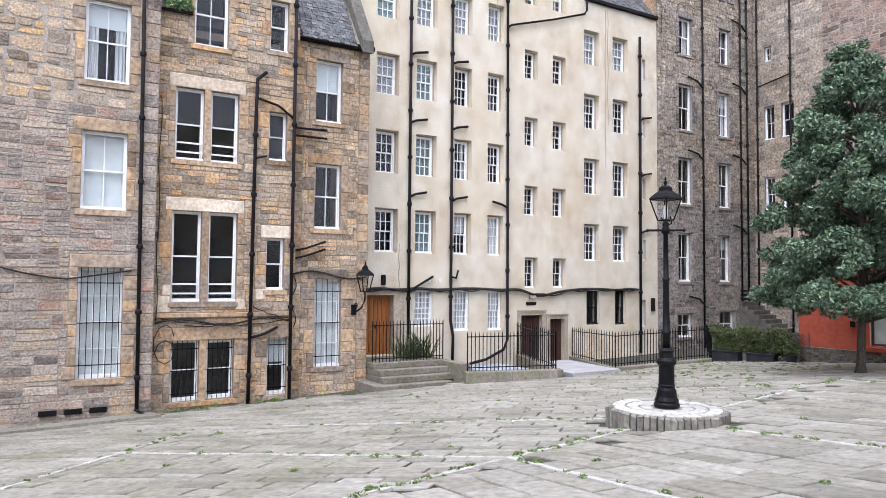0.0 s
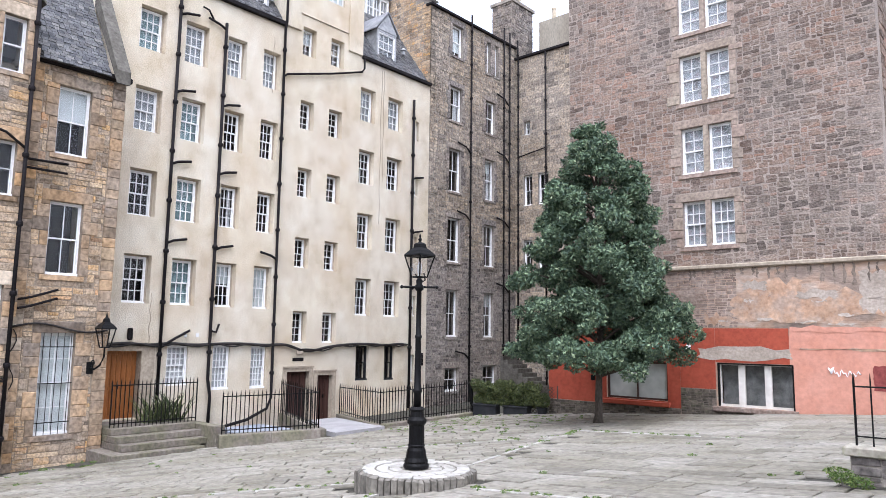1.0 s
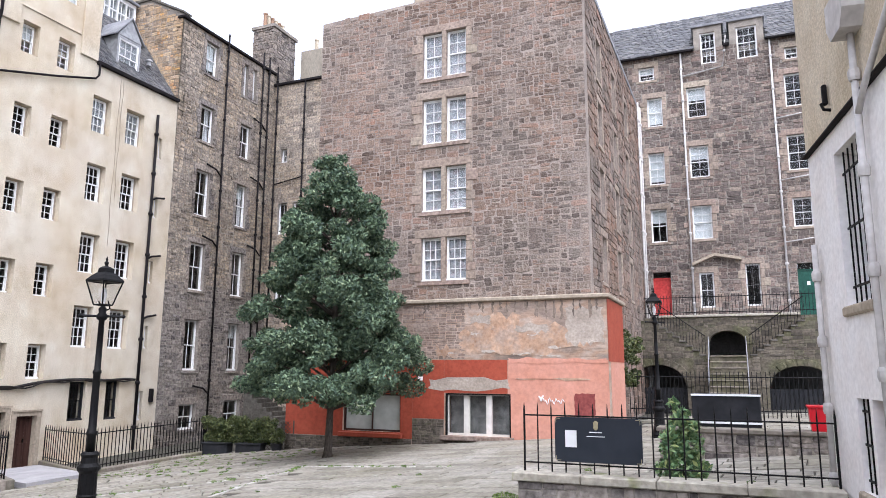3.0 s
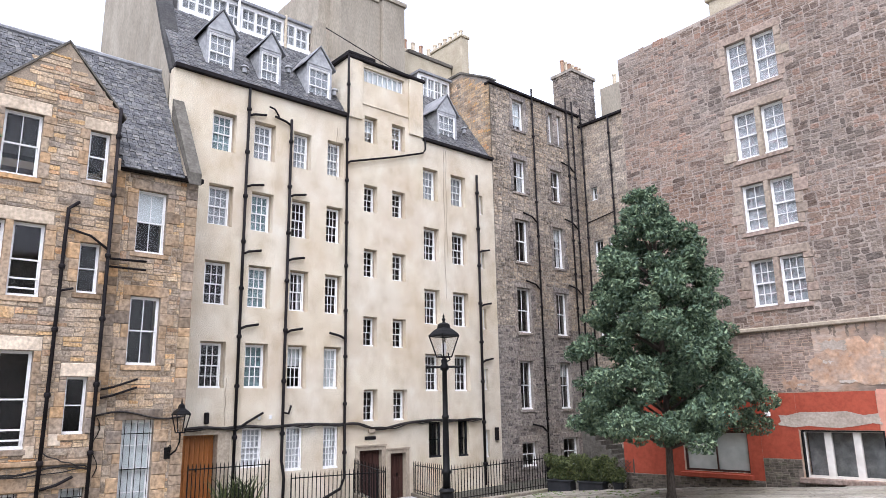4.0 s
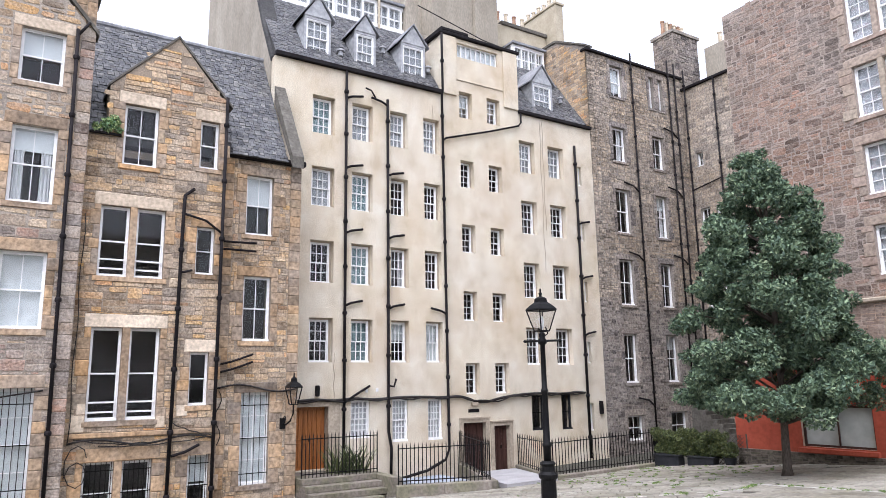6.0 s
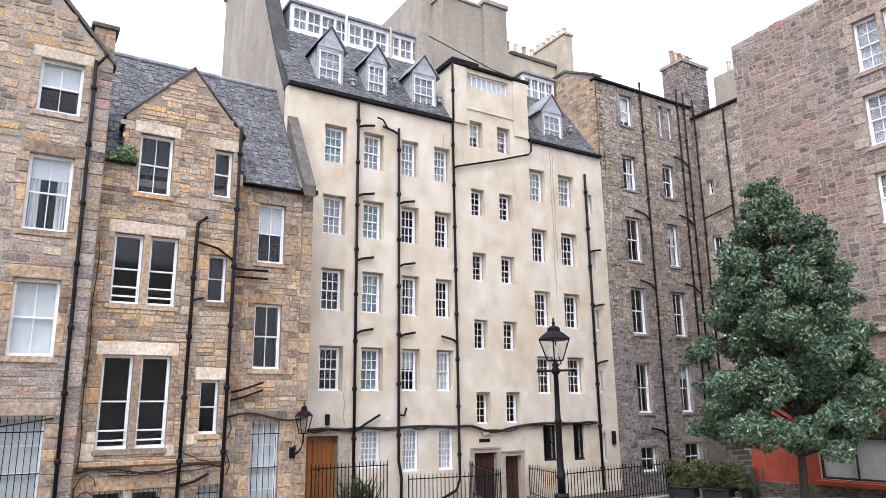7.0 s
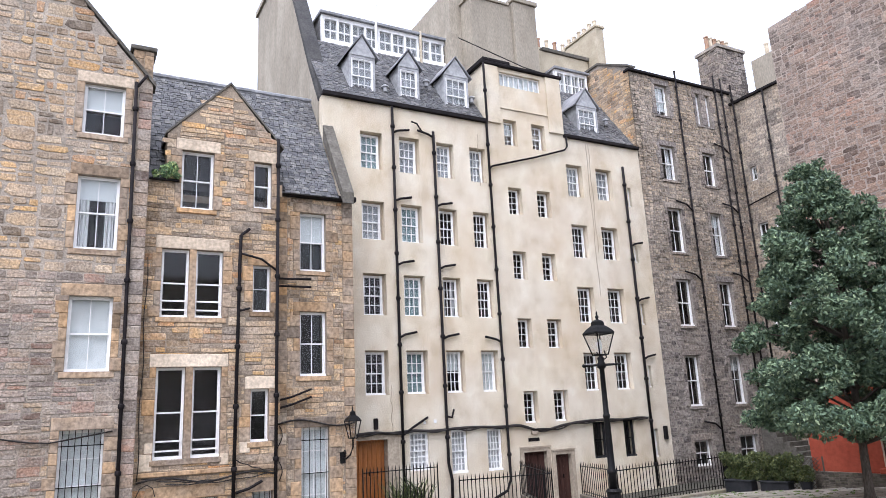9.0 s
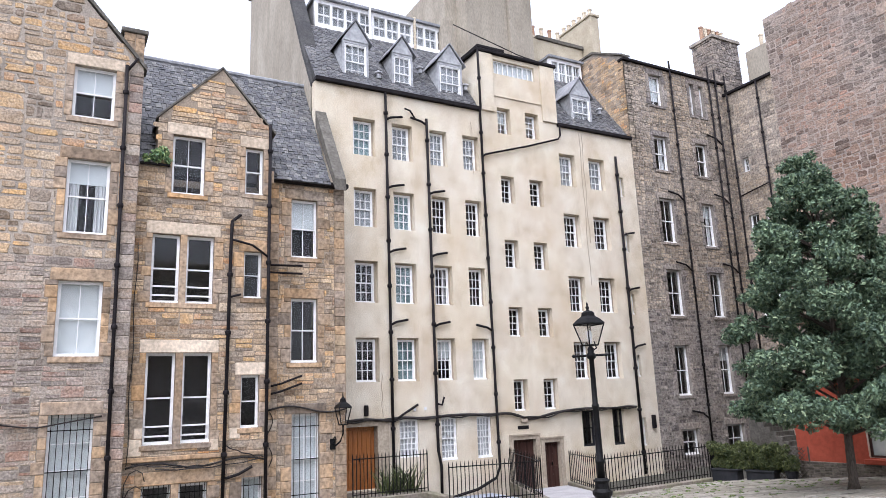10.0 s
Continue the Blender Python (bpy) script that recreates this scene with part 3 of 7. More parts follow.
def surround(m, win, rng, side=0.2, top=0.32, sill=0.16, proud=0.03):
    """Lintel, sill and jamb stones of an opening, and the rectangle that they take up."""
    u0, u1, z0, z1 = win
    items = [(m @ Matrix.Translation((u0 - side, 0, z1)) @ Matrix.Diagonal((u1 - u0 + 2 * side, proud, top - 0.01, 1)), rng.randrange(4)),
             (m @ Matrix.Translation((u0 - side * 0.6, 0, z0 - sill)) @ Matrix.Diagonal((u1 - u0 + side * 1.2, proud + 0.03, sill - 0.01, 1)), rng.randrange(4))]
    z = z0
    while z < z1 - 0.05:
        h = min(rng.uniform(0.28, 0.5), z1 - z)
        for left in (True, False):
            long = side * rng.choice((0.95, 1.0, 1.5, 1.9))
            a, b = (u0 - long, u0) if left else (u1, u1 + long)
            items.append((m @ Matrix.Translation((a, 0, z + 0.004)) @ Matrix.Diagonal((b - a - 0.006, proud + (0.012 if long > side else 0.0), h - 0.01, 1)), rng.randrange(4)))
        z += h
    return items, (u0 - side, u1 + side, z0 - sill, z1 + top)


def slates(low_a, low_b, high_a, high_b, seed, course=0.135, width=0.19, keep=None):
    """Rows of slates on a sloping plane given by its lower and upper edges."""
    rng = random.Random(seed)
    la, lb, ha, hb = (Vector(p) for p in (low_a, low_b, high_a, high_b))
    up_len = ((ha + hb) / 2 - (la + lb) / 2).length
    n = max(1, int(up_len / course))
    normal = (lb - la).cross(ha - la).normalized()
    items = []
    for j in range(n):
        a, b = la.lerp(ha, j / n), lb.lerp(hb, j / n)
        along = (b - a).normalized()
        rise = normal.cross(along).normalized()
        length = (b - a).length
        u = -rng.uniform(0, width)
        while u < length - 0.02:
            w = width * rng.uniform(0.75, 1.2)
            s, e = max(u, 0), min(u + w, length)
            if e - s > 0.05:
                p = a + along * s + normal * 0.004
                if keep is None or keep(p + along * (e - s) / 2):
                    tilt = (rise - normal * 0.05).normalized()
                    face = along.cross(tilt)
                    m = Matrix(((along.x, -face.x, tilt.x, p.x), (along.y, -face.y, tilt.y, p.y), (along.z, -face.z, tilt.z, p.z), (0, 0, 0, 1)))
                    items.append((m @ Matrix.Translation((0.003, 0, -0.02 + rng.uniform(-0.012, 0.012))) @ Matrix.Diagonal((e - s - 0.006, rng.uniform(0.02, 0.045), course * 1.15, 1)), rng.randrange(5)))
            u += w
    return items


def sash_window(building, m, win, cols=3, rows=4, deep=0.16, frame_w=0.048, bar=0.024, blind=0.0, curtain=False, raised=0.0, label="", paint=None, sill=True, bars=None, shut=None):
    """A sliding sash window in its opening: frame > two sashes, two panes, sill, blind or curtains, iron bars."""
    u0, u1, z0, z1 = win
    paint = paint or WHITE
    mid = (z0 + z1) / 2
    f = frame_w
    frame_bm = pierced(m @ Matrix.Translation((0, deep, 0)), u0, u1, z0, z1, [(u0 + f, u1 - f, z0 + f, z1 - f)], 0.12)
    w = part("window", frame_bm, paint, building, label)
    for lower in (False, True):
        a, b = (z0 + f, mid + 0.02) if lower else (mid - 0.02, z1 - f)
        if lower and raised:
            a, b = a + raised, b + raised
        d = deep + (0.06 if lower else 0.02)
        st = 0.036 if u1 - u0 > 0.6 else 0.024
        iu0, iu1, ia, ib, half = u0 + f + st, u1 - f - st, a + st * 1.3, b - st, max(1, rows // 2)
        cells = []
        for i in range(cols):
            for k in range(half):
                ca, cb = iu0 + (iu1 - iu0) * i / cols, iu0 + (iu1 - iu0) * (i + 1) / cols
                cc, cd = ia + (ib - ia) * k / half, ia + (ib - ia) * (k + 1) / half
                cells.append((ca + (bar / 2 if i else 0), cb - (bar / 2 if i < cols - 1 else 0), cc + (bar / 2 if k else 0), cd - (bar / 2 if k < half - 1 else 0)))
        bm = pierced(m @ Matrix.Translation((0, d, 0)), u0 + f, u1 - f, a, b, cells, 0.035)
        part("lower_sash" if lower else "upper_sash", bm, paint, w)
        part("pane", boxes(m, (u0 + f + 0.02, u1 - f - 0.02, d + 0.014, d + 0.02, a + 0.02, b - 0.02)), GLASS, w)
    if sill:
        part("window_sill", boxes(m, (u0, u1, deep - 0.07, deep + 0.002, z0, z0 + 0.07)), paint, w)
    if blind:
        part("blind", boxes(m, (u0 + f, u1 - f, deep + 0.15, deep + 0.165, z1 - f - (z1 - z0 - 2 * f) * blind, z1 - f)), BLIND, w, "pale window blind")
    if curtain:
        bm = bmesh.new()
        cw = (u1 - u0) * 0.27
        for side in (u0 + f, u1 - f - cw):
            n = 9
            pts = [(side + cw * i / n, deep + 0.18 + 0.03 * math.sin(i * 2.4)) for i in range(n + 1)]
            for (a0, b0), (a1, b1) in zip(pts, pts[1:]):
                vs = [bm.verts.new(c) for c in ((a0, b0, z0 + f), (a1, b1, z0 + f), (a1, b1, z1 - f), (a0, b0, z1 - f))]
                bm.faces.new(vs)
        bmesh.ops.remove_doubles(bm, verts=bm.verts, dist=0.001)
        res = bmesh.ops.solidify(bm, geom=bm.faces[:], thickness=0.012)
        bmesh.ops.transform(bm, matrix=m, verts=bm.verts)
        part("curtains", bm, CURTAIN, w, "pale drawn-back curtains")
    if shut:
        part("shutter", boxes(m, (u0 + f, u1 - f, deep + 0.13, deep + 0.16, z0 + f, z1 - f)), shut, w)
    if bars:
        n, depth = bars
        for i in range(n):
            u = u0 + (u1 - u0) * (i + 0.5) / n
            part("window_bar", tube([m @ Vector((u, depth, z0)), m @ Vector((u, depth, z1 + 0.02))], 0.0105, 6), IRON, w, "black iron window bar")
        for z in (z0 + (z1 - z0) * 0.12, z0 + (z1 - z0) * 0.5, z0 + (z1 - z0) * 0.86):
            part("cross_bar", boxes(m, (u0, u1, depth - 0.006, depth + 0.006, z - 0.014, z + 0.014)), IRON, w)
    return w


def downpipe(building, points, radius=0.06, material=None, collars=1.8):
    """A cast-iron pipe with socket collars."""
    material = material or GUTTER
    radius *= 0.74
    p = part("downpipe", tube(points, radius, 8), material, building, smooth=True)
    for a, b in zip(points, points[1:]):
        a, b = Vector(a), Vector(b)
        length = (b - a).length
        if abs((b - a).z) < 0.8 * length or length < 1.0:
            continue
        n = int(length / collars)
        for i in range(n):
            c = a.lerp(b, (i + 0.5) / n)
            part("collar", lathe([(radius * 1.45, -0.06), (radius * 1.7, -0.02), (radius * 1.7, 0.04), (radius * 1.3, 0.08)], 8, c), material, p)
    return p


def shell(building, u0, u1, depth0, depth1, z0, z1, m, material=None):
    """The closed sides, back and top of a building behind its front wall, with an added dark backing in place of unseen
    dim rooms.
    """
    bm = boxes(m, (u0, u0 + 0.3, depth0, depth1, z0, z1), (u1 - 0.3, u1, depth0, depth1, z0, z1), (u0 + 0.3, u1 - 0.3, depth1 - 0.3, depth1, z0, z1), (u0 + 0.3, u1 - 0.3, depth0, depth1 - 0.3, z1 - 0.25, z1 - 0.003))
    part("outer_walls", bm, material or GREY_HARL, building)
    part("room_backing", boxes(m, (u0 + 0.3, u1 - 0.3, depth0 + 1.6, depth0 + 1.7, z0, z1 - 0.26)), ROOM, building)


def ground_z(x, y):
    x, y = min(max(x, -26), 6), min(max(y, -15), 45)
    return 0.364 + 0.1129 * x - 0.00497 * y - 0.00151 * x * y

# ---- ground ----
gl = [-3000, -400, -80, -40] + list(range(-30, 10)) + [12, 20, 60, 400, 3000]
gm = [-3000, -400, -80, -30] + list(range(-15, 46)) + [60, 120, 400, 3000]
bm = bmesh.new()
grid = [[bm.verts.new((x, y, ground_z(x, y) - 0.03)) for y in gm] for x in gl]
for i in range(len(gl) - 1):
    for j in range(len(gm) - 1):
        bm.faces.new((grid[i][j], grid[i + 1][j], grid[i + 1][j + 1], grid[i][j + 1]))
ground = part("ground", bm, EARTH)
tagged(ground, "sloping courtyard ground with weedy earth joints", "ground", kind="structure")

# ---- cream rendered tenement ----
CX = -24.5
E_CREAM = facing_east(CX)
cream = thing("rendered_tenement", (CX, 18.2, -1.8), "tall cream harled tenement with slate mansard and white sash windows", "building")
wide = [(11.48, 12.29), (13.19, 13.97), (14.94, 15.62), (16.56, 17.22)]
pair = [(21.82, 22.6), (23.58, 24.42)]
slim = [(18.46, 19.02), (20.0, 20.6)]
cream_windows = []
for z0, z1, zs0, zs1 in ((11.78, 13.27, 13.74, 14.91), (8.83, 10.33, 10.49, 11.65), (5.84, 7.39, 7.56, 8.73), (2.84, 4.42, 4.6, 5.78)):
    for k, (a, b) in enumerate(wide):
        cream_windows.append((a, b, z0, z1, 3, 4, k))
    for k, (a, b) in enumerate(pair):
        cream_windows.append((a, b, z0 - 0.1, z1 - 0.1, 3, 4, k + 4))
    for k, (a, b) in enumerate(slim):
        cream_windows.append((a, b, zs0, zs1, 2, 4, k + 6))
for k, (a, b) in enumerate(slim):
    cream_windows.append((a + 0.03, b + 0.03, 1.52, 2.73, 2, 4, k + 6))
area_windows = [(13.2, 14.0, 0.02, 1.42), (14.98, 15.68, -0.2, 1.42), (16.6, 17.28, -0.22, 1.38)]
tall_windows = [(21.96, 22.74, -0.12, 1.4), (23.7, 24.38, -0.16, 1.42)]
slits = [(25.5, 25.72, z, z + 1.0) for z in (11.5, 8.7, 5.7, 2.8)] + [(25.45, 25.7, -0.3, 0.95)]
cream_doors = [(10.9, 12.3, -1.0, 1.24), (18.28, 19.42, -1.75, 0.37), (19.84, 20.66, -1.75, 0.19)]
band = (18.4, 20.7, 16.65, 17.35)
opening = lambda w: (w[0], w[1] + 0.15, w[2], w[3] + 0.08)
holes = [opening(w) for w in cream_windows] + area_windows + tall_windows + slits + cream_doors
part("wall", pierced(E_CREAM, 9.9, 26.5, -2.4, 14.62, [h for h in holes if h[3] < 14.5] + [(h[0], h[1], h[2], 14.62) for h in holes if h[3] >= 14.5]), CREAM, cream)
tower_holes = [(h[0], h[1], 14.62, h[3]) for h in holes if h[3] >= 14.5] + [band]
part("stair_tower", pierced(E_CREAM, 17.55, 21.82, 14.62, 17.55, tower_holes), CREAM, cream)
for ua, ub in ((17.551, 18.3), (20.98, 21.819)):
    part("tower_pilaster", boxes(E_CREAM, (ua, ub, -0.09, -0.001, 14.7, 17.54), bevel=0.02), CREAM, cream)
part("tower_ledge", boxes(E_CREAM, (18.302, 20.978, -0.05, -0.001, 15.5, 15.58), bevel=0.012), CREAM, cream)
for ua, ub in ((17.55, 17.9), (21.47, 21.82)):
    part("tower_side", boxes(E_CREAM, (ua, ub, 0.45, 6.0, 14.62, 17.55)), CREAM, cream)
shell(cream, 9.95, 26.45, 0.45, 9.0, -2.4, 14.6, E_CREAM, CREAM)
rng = random.Random(11)
teal = surface("pale_teal_curtain", [(0.3, (0.2, 0.3, 0.31)), (0.7, (0.3, 0.4, 0.41))], bump=0)
dress = {(0, 3): "teal", (1, 3): "net", (2, 3): "net", (3, 3): "net", (4, 3): "net", (5, 3): "net", (0, 2): "net", (1, 2): "teal", (1, 1): "teal", (1, 0): "teal", (2, 0): "half", (3, 0): "white", (6, 3): "half"}
for a, b, z0, z1, c, r, k in cream_windows:
    level = 3 if z1 > 13 else 2 if z1 > 9.9 else 1 if z1 > 6.9 else 0
    look_in = dress.get((k, level), "")
    ww = sash_window(cream, E_CREAM, (a + 0.07, b + 0.07, z0, z1 + 0.03), c, r, deep=0.25, frame_w=0.035 if c == 2 else 0.045, bar=0.022 if c == 2 else 0.028, blind=0.45 if look_in == "half" else 0.0, curtain=(k + level) % 5 == 3 and k < 6 and not look_in,
                shut={"teal": teal, "net": NET, "white": BLIND}.get(look_in))
    part("reveal_stone", boxes(E_CREAM, (a + 0.002, a + 0.07, 0.25, 0.4, z0, z1 + 0.078), (b + 0.07, b + 0.148, 0.25, 0.4, z0, z1 + 0.078), (a + 0.07, b + 0.07, 0.25, 0.4, z1 + 0.03, z1 + 0.078)), MARGIN, ww)
for w in area_windows:
    sash_window(cream, E_CREAM, w, 4, 6, deep=0.09, shut=CURTAIN, bar=0.034)
for w in tall_windows:
    sash_window(cream, E_CREAM, w, 2, 2, deep=0.16, bar=0.02, paint=BLACK_SHEET, label="dark-painted tall window")
for w in slits:
    sash_window(cream, E_CREAM, w, 1, 4, deep=0.16, frame_w=0.03)
bm = boxes(E_CREAM, (band[0], band[1], 0.12, 0.2, band[2], band[2] + 0.06), (band[0], band[1], 0.12, 0.2, band[3] - 0.06, band[3]))
for i in range(9):
    u = band[0] + (band[1] - band[0] - 0.05) * i / 8
    box(bm, u, u + 0.05, 0.12, 0.2, band[2] + 0.06, band[3] - 0.06, E_CREAM)
w = part("window", bm, WHITE, cream, "long low white clerestory window")
part("pane", boxes(E_CREAM, (band[0], band[1], 0.15, 0.156, band[2], band[3])), GLASS, w)
part("blind", boxes(E_CREAM, (band[0], band[1], 0.22, 0.235, band[2], band[3])), BLIND, w)
# doors with stone margins
for k, (a, b, z0, z1) in enumerate(cream_doors):
    dd = 0.34 if k == 0 else 0.2
    if k == 0:
        margin = [(a, a + 0.12, -0.05, 0.3, z0, z1), (12.294, 12.75, -0.03, 0.4, z0, z1 + 0.25), (a, 12.294, -0.03, 0.4, z1 - 0.006, z1 + 0.25)]
    else:
        margin = [(a - 0.18, a + 0.006, -0.04, 0.24, z0, z1 + 0.2), (b - 0.006, b + 0.18, -0.04, 0.24, z0, z1 + 0.2), (a + 0.006, b - 0.006, -0.04, 0.24, z1 - 0.006, z1 + 0.2), (a - 0.2, b + 0.2, -0.08, -0.042, z1 + 0.15, z1 + 0.21)]
    d = part("door", boxes(E_CREAM, (a, b, dd, dd + 0.05, z0, z1)), OAK if k == 0 else DARK_DOOR, cream, "varnished orange-brown timber double door" if k == 0 else "dark brown panelled door")
    part("door_margin", boxes(E_CREAM, *margin), MARGIN, d)
    n = 8 if k == 0 else 3
    for i in range(n):
        u = a + (b - a) * (i + 0.12) / n
        for za, zb in ((z0 + 0.12, z0 + 0.95), (z0 + 1.05, z1 - 0.12)):
            part("door_panel", boxes(E_CREAM, (u, u + (b - a) * 0.76 / n, dd - 0.025, dd + 0.001, za, zb), bevel=0.006), OAK if k == 0 else DARK_DOOR, d)
    part("door_handle", boxes(E_CREAM, (a + (b - a) * 0.55, a + (b - a) * 0.55 + 0.03, dd - 0.08, dd - 0.025, z0 + 0.98, z0 + 1.12)), IRON, d)
# eaves, mansard, attic
for g in ((9.9, 17.55, -0.16, 0.1, 14.62, 14.8), (21.82, 26.5, -0.16, 0.1, 14.58, 14.74)):
    part("eaves_gutter", boxes(E_CREAM, g, bevel=0.02), GUTTER, cream)
part("tower_cornice", boxes(E_CREAM, (17.4, 21.95, -0.14, 6.0, 17.56, 17.72), (17.5, 19.0, -0.1, 5.0, 17.73, 17.9), (20.3, 21.6, 0.6, 3.0, 17.73, 18.0), bevel=0.03), GUTTER, cream)
for side, (ya, yb, zb) in (("a", (9.95, 17.52, 14.78)), ("b", (21.85, 26.45, 14.72))):
    roof = part("mansard_roof", prism([(0.05, zb), (2.95, 18.75), (2.95, zb)], ya, yb, Matrix(((-1, 0, 0, CX), (0, 1, 0, 0), (0, 0, 1, 0), (0, 0, 0, 1)))), SLATE_BED, cream)
    lay(roof, "slate", TILE, slates((CX - 0.05, ya, zb), (CX - 0.05, yb, zb), (CX - 2.95, ya, 18.75), (CX - 2.95, yb, 18.75), 21 if side == "a" else 22), SLATE, "slating", 150)
for ya, yb, z0, z1, n in ((10.9, 17.95, 18.72, 20.2, 10), (24.1, 26.3, 18.5, 20.1, 4)):
    m_at = facing_east(CX - 3.0)
    attic = part("attic_storey", pierced(m_at, ya, yb, z0, z1, [(ya + 0.15 + i * (yb - ya - 0.2) / n, ya + 0.15 + (i + 0.84) * (yb - ya - 0.2) / n, z0 + 0.3, z1 - 0.2) for i in range(n)], 0.2), WHITE, cream, "white-painted attic window band")
    for i in range(n):
        a, b = ya + 0.15 + i * (yb - ya - 0.2) / n, ya + 0.15 + (i + 0.84) * (yb - ya - 0.2) / n
        bm = boxes(m_at, (a, b, 0.06, 0.1, (z0 + z1) / 2 - 0.02, (z0 + z1) / 2 + 0.05), ((a + b) / 2 - 0.02, (a + b) / 2 + 0.02, 0.06, 0.1, z0 + 0.3, z1 - 0.2))
        part("glazing_cross", bm, WHITE, attic)
        part("pane", boxes(m_at, (a, b, 0.08, 0.086, z0 + 0.3, z1 - 0.2)), GLASS, attic)
        part("blind", boxes(m_at, (a - 0.05, b + 0.05, 0.21, 0.22, z0 + 0.25, z1 - 0.15)), NET, attic)
    part("attic_roof", boxes(m_at, (ya - 0.1, yb + 0.1, -0.15, 5.0, z1, z1 + 0.12), (ya, ya + 0.2, 0.2, 5.0, z0, z1), (yb - 0.2, yb, 0.2, 5.0, z0, z1), (ya + 0.2, yb - 0.2, 2.0, 2.1, z0, z1), bevel=0.0), LEAD, cream)


def dormer(y0, y1, z0, z1, peak):
    """A small gabled dormer with a sash window."""
    md = facing_east(CX - 0.5)
    d = part("dormer", pierced(md, y0, y1, z0 - 0.15, z1 + 0.12, [(y0 + 0.09, y1 - 0.09, z0, z1)], 0.14), DORMER_LEAD, cream, "gabled lead-grey attic dormer")
    for name, c in (("dormer_cheek", (y0, y0 + 0.1, 0.14, 1.6)), ("dormer_cheek", (y1 - 0.1, y1, 0.14, 1.6)), ("dormer_back", (y0 + 0.1, y1 - 0.1, 1.0, 1.1))):
        part(name, boxes(md, (*c, z0 - 0.15, z1 + 0.11)), DORMER_LEAD, d)
    mid = (y0 + y1) / 2
    part("dormer_gable", prism([(y0 - 0.02, z1 + 0.12), (y1 + 0.02, z1 + 0.12), (mid, peak - 0.04)], -0.03, 0.2, md), DORMER_LEAD, d)
    for a in (y0 - 0.16, y1 + 0.16):
        part("dormer_roof", prism([(a, z1 + 0.06), (mid, peak), (mid, peak + 0.07), (a, z1 + 0.13)], -0.1, 2.4, md), LEAD, d)
    w = sash_window(cream, md, (y0 + 0.09, y1 - 0.09, z0, z1), 3, 4, deep=0.02, shut=NET)
    return d


for y0, y1, z0, z1, p in ((11.25, 12.42, 15.25, 16.85, 17.95), (13.5, 14.5, 15.15, 16.75, 17.7), (15.75, 17.0, 15.1, 16.8, 17.85), (23.2, 24.5, 15.0, 16.6, 17.7)):
    dormer(y0, y1, z0, z1, p)
# grey gable, chimneys
S_GREY = facing_south(9.9)
part("gable_wall", prism([(CX - 0.3, 12.0), (CX - 0.42, 14.75), (-26.1, 16.6), (-28.2, 20.6), (-29.1, 22.2), (-29.1, 24.4), (-35.6, 24.4), (-35.6, 10.0), (CX - 0.3, 10.0)], 0, 0.55, S_GREY), GREY_HARL, cream, "weathered grey harled gable")
part("gable_coping", prism([(CX - 0.3, 14.7), (-26.0, 16.75), (-28.1, 20.75), (-29.1, 22.5), (-29.1, 22.2), (-28.2, 20.6), (-26.1, 16.6), (CX - 0.35, 14.5)], -0.06, 0.6, S_GREY), SLATE_BED, cream)
part("gable_chimney_top", boxes(S_GREY, (-35.75, -28.95, -0.12, 0.7, 24.4, 24.65)), GREY_HARL, cream)
for name, c in (("chimney_block", (19.6, 22.2, 0, 5, 17.5, 24.0)), ("chimney_block", (22.2, 23.7, -0.25, 5, 17.5, 24.2)), ("chimney_cope", (19.5, 22.08, -0.08, 5.1, 24.0, 24.15)), ("chimney_cope", (22.1, 23.8, -0.35, 5.1, 24.2, 24.45))):
    part(name, boxes(facing_east(-28.5), c, bevel=0.02), GREY_HARL, cream, "grey harled chimney block" if name == "chimney_block" else "")
part("chimney_block", boxes(facing_east(-29.6), (18.9, 20.4, 0, 5.6, 17.5, 25.0), bevel=0.02), GREY_HARL, cream)
part("tower_back_wall", boxes(facing_east(-27.2), (17.3, 17.95, 0, 3, 17.5, 20.6), (17.95, 23.9, 0.6, 3, 17.5, 19.3)), GREY_HARL, cream)
chim = part("chimney", boxes(facing_east(-28.6), (28.35, 28.95, 0, 3.2, 17.5, 24.25), bevel=0.02), BEIGE_HARL, cream, "beige harled chimney stack")
part("chimney_cope", boxes(facing_east(-28.6), (28.27, 29.03, -0.08, 3.28, 24.25, 24.42), bevel=0.03), BEIGE_HARL, chim)
low_stack = part("low_chimney", boxes(facing_east(-29.5), (24.4, 28.3, 0, 1.4, 17.5, 22.4), bevel=0.02), BEIGE_HARL, cream, "low beige chimney with a dark coping")
part("chimney_shoulder", boxes(facing_east(-29.5), (24.5, 27.9, 0.55, 1.38, 22.402, 23.0), bevel=0.02), BEIGE_HARL, low_stack)
part("chimney_cope", boxes(facing_east(-29.5), (24.9, 28.34, -0.1, 0.5, 22.4, 22.62), bevel=0.02), COPING, low_stack)


def chimney_pot(at, h, material, parent):
    return part("chimney_pot", lathe([(0.15, 0), (0.16, 0.05), (0.12, 0.12), (0.11, h - 0.1), (0.14, h - 0.06), (0.14, h), (0.1, h)], 10, at), material, parent, smooth=False)


for i in range(6):
    chimney_pot((-28.95 - i * 0.5, 28.65, 24.42), 0.55 if i % 2 else 0.48, BUFF_POT, chim)
for i in range(5):
    chimney_pot((-30.4, 24.75 + i * 0.62, 23.0), 0.75, TERRACOTTA if i % 2 else BUFF_POT, low_stack)
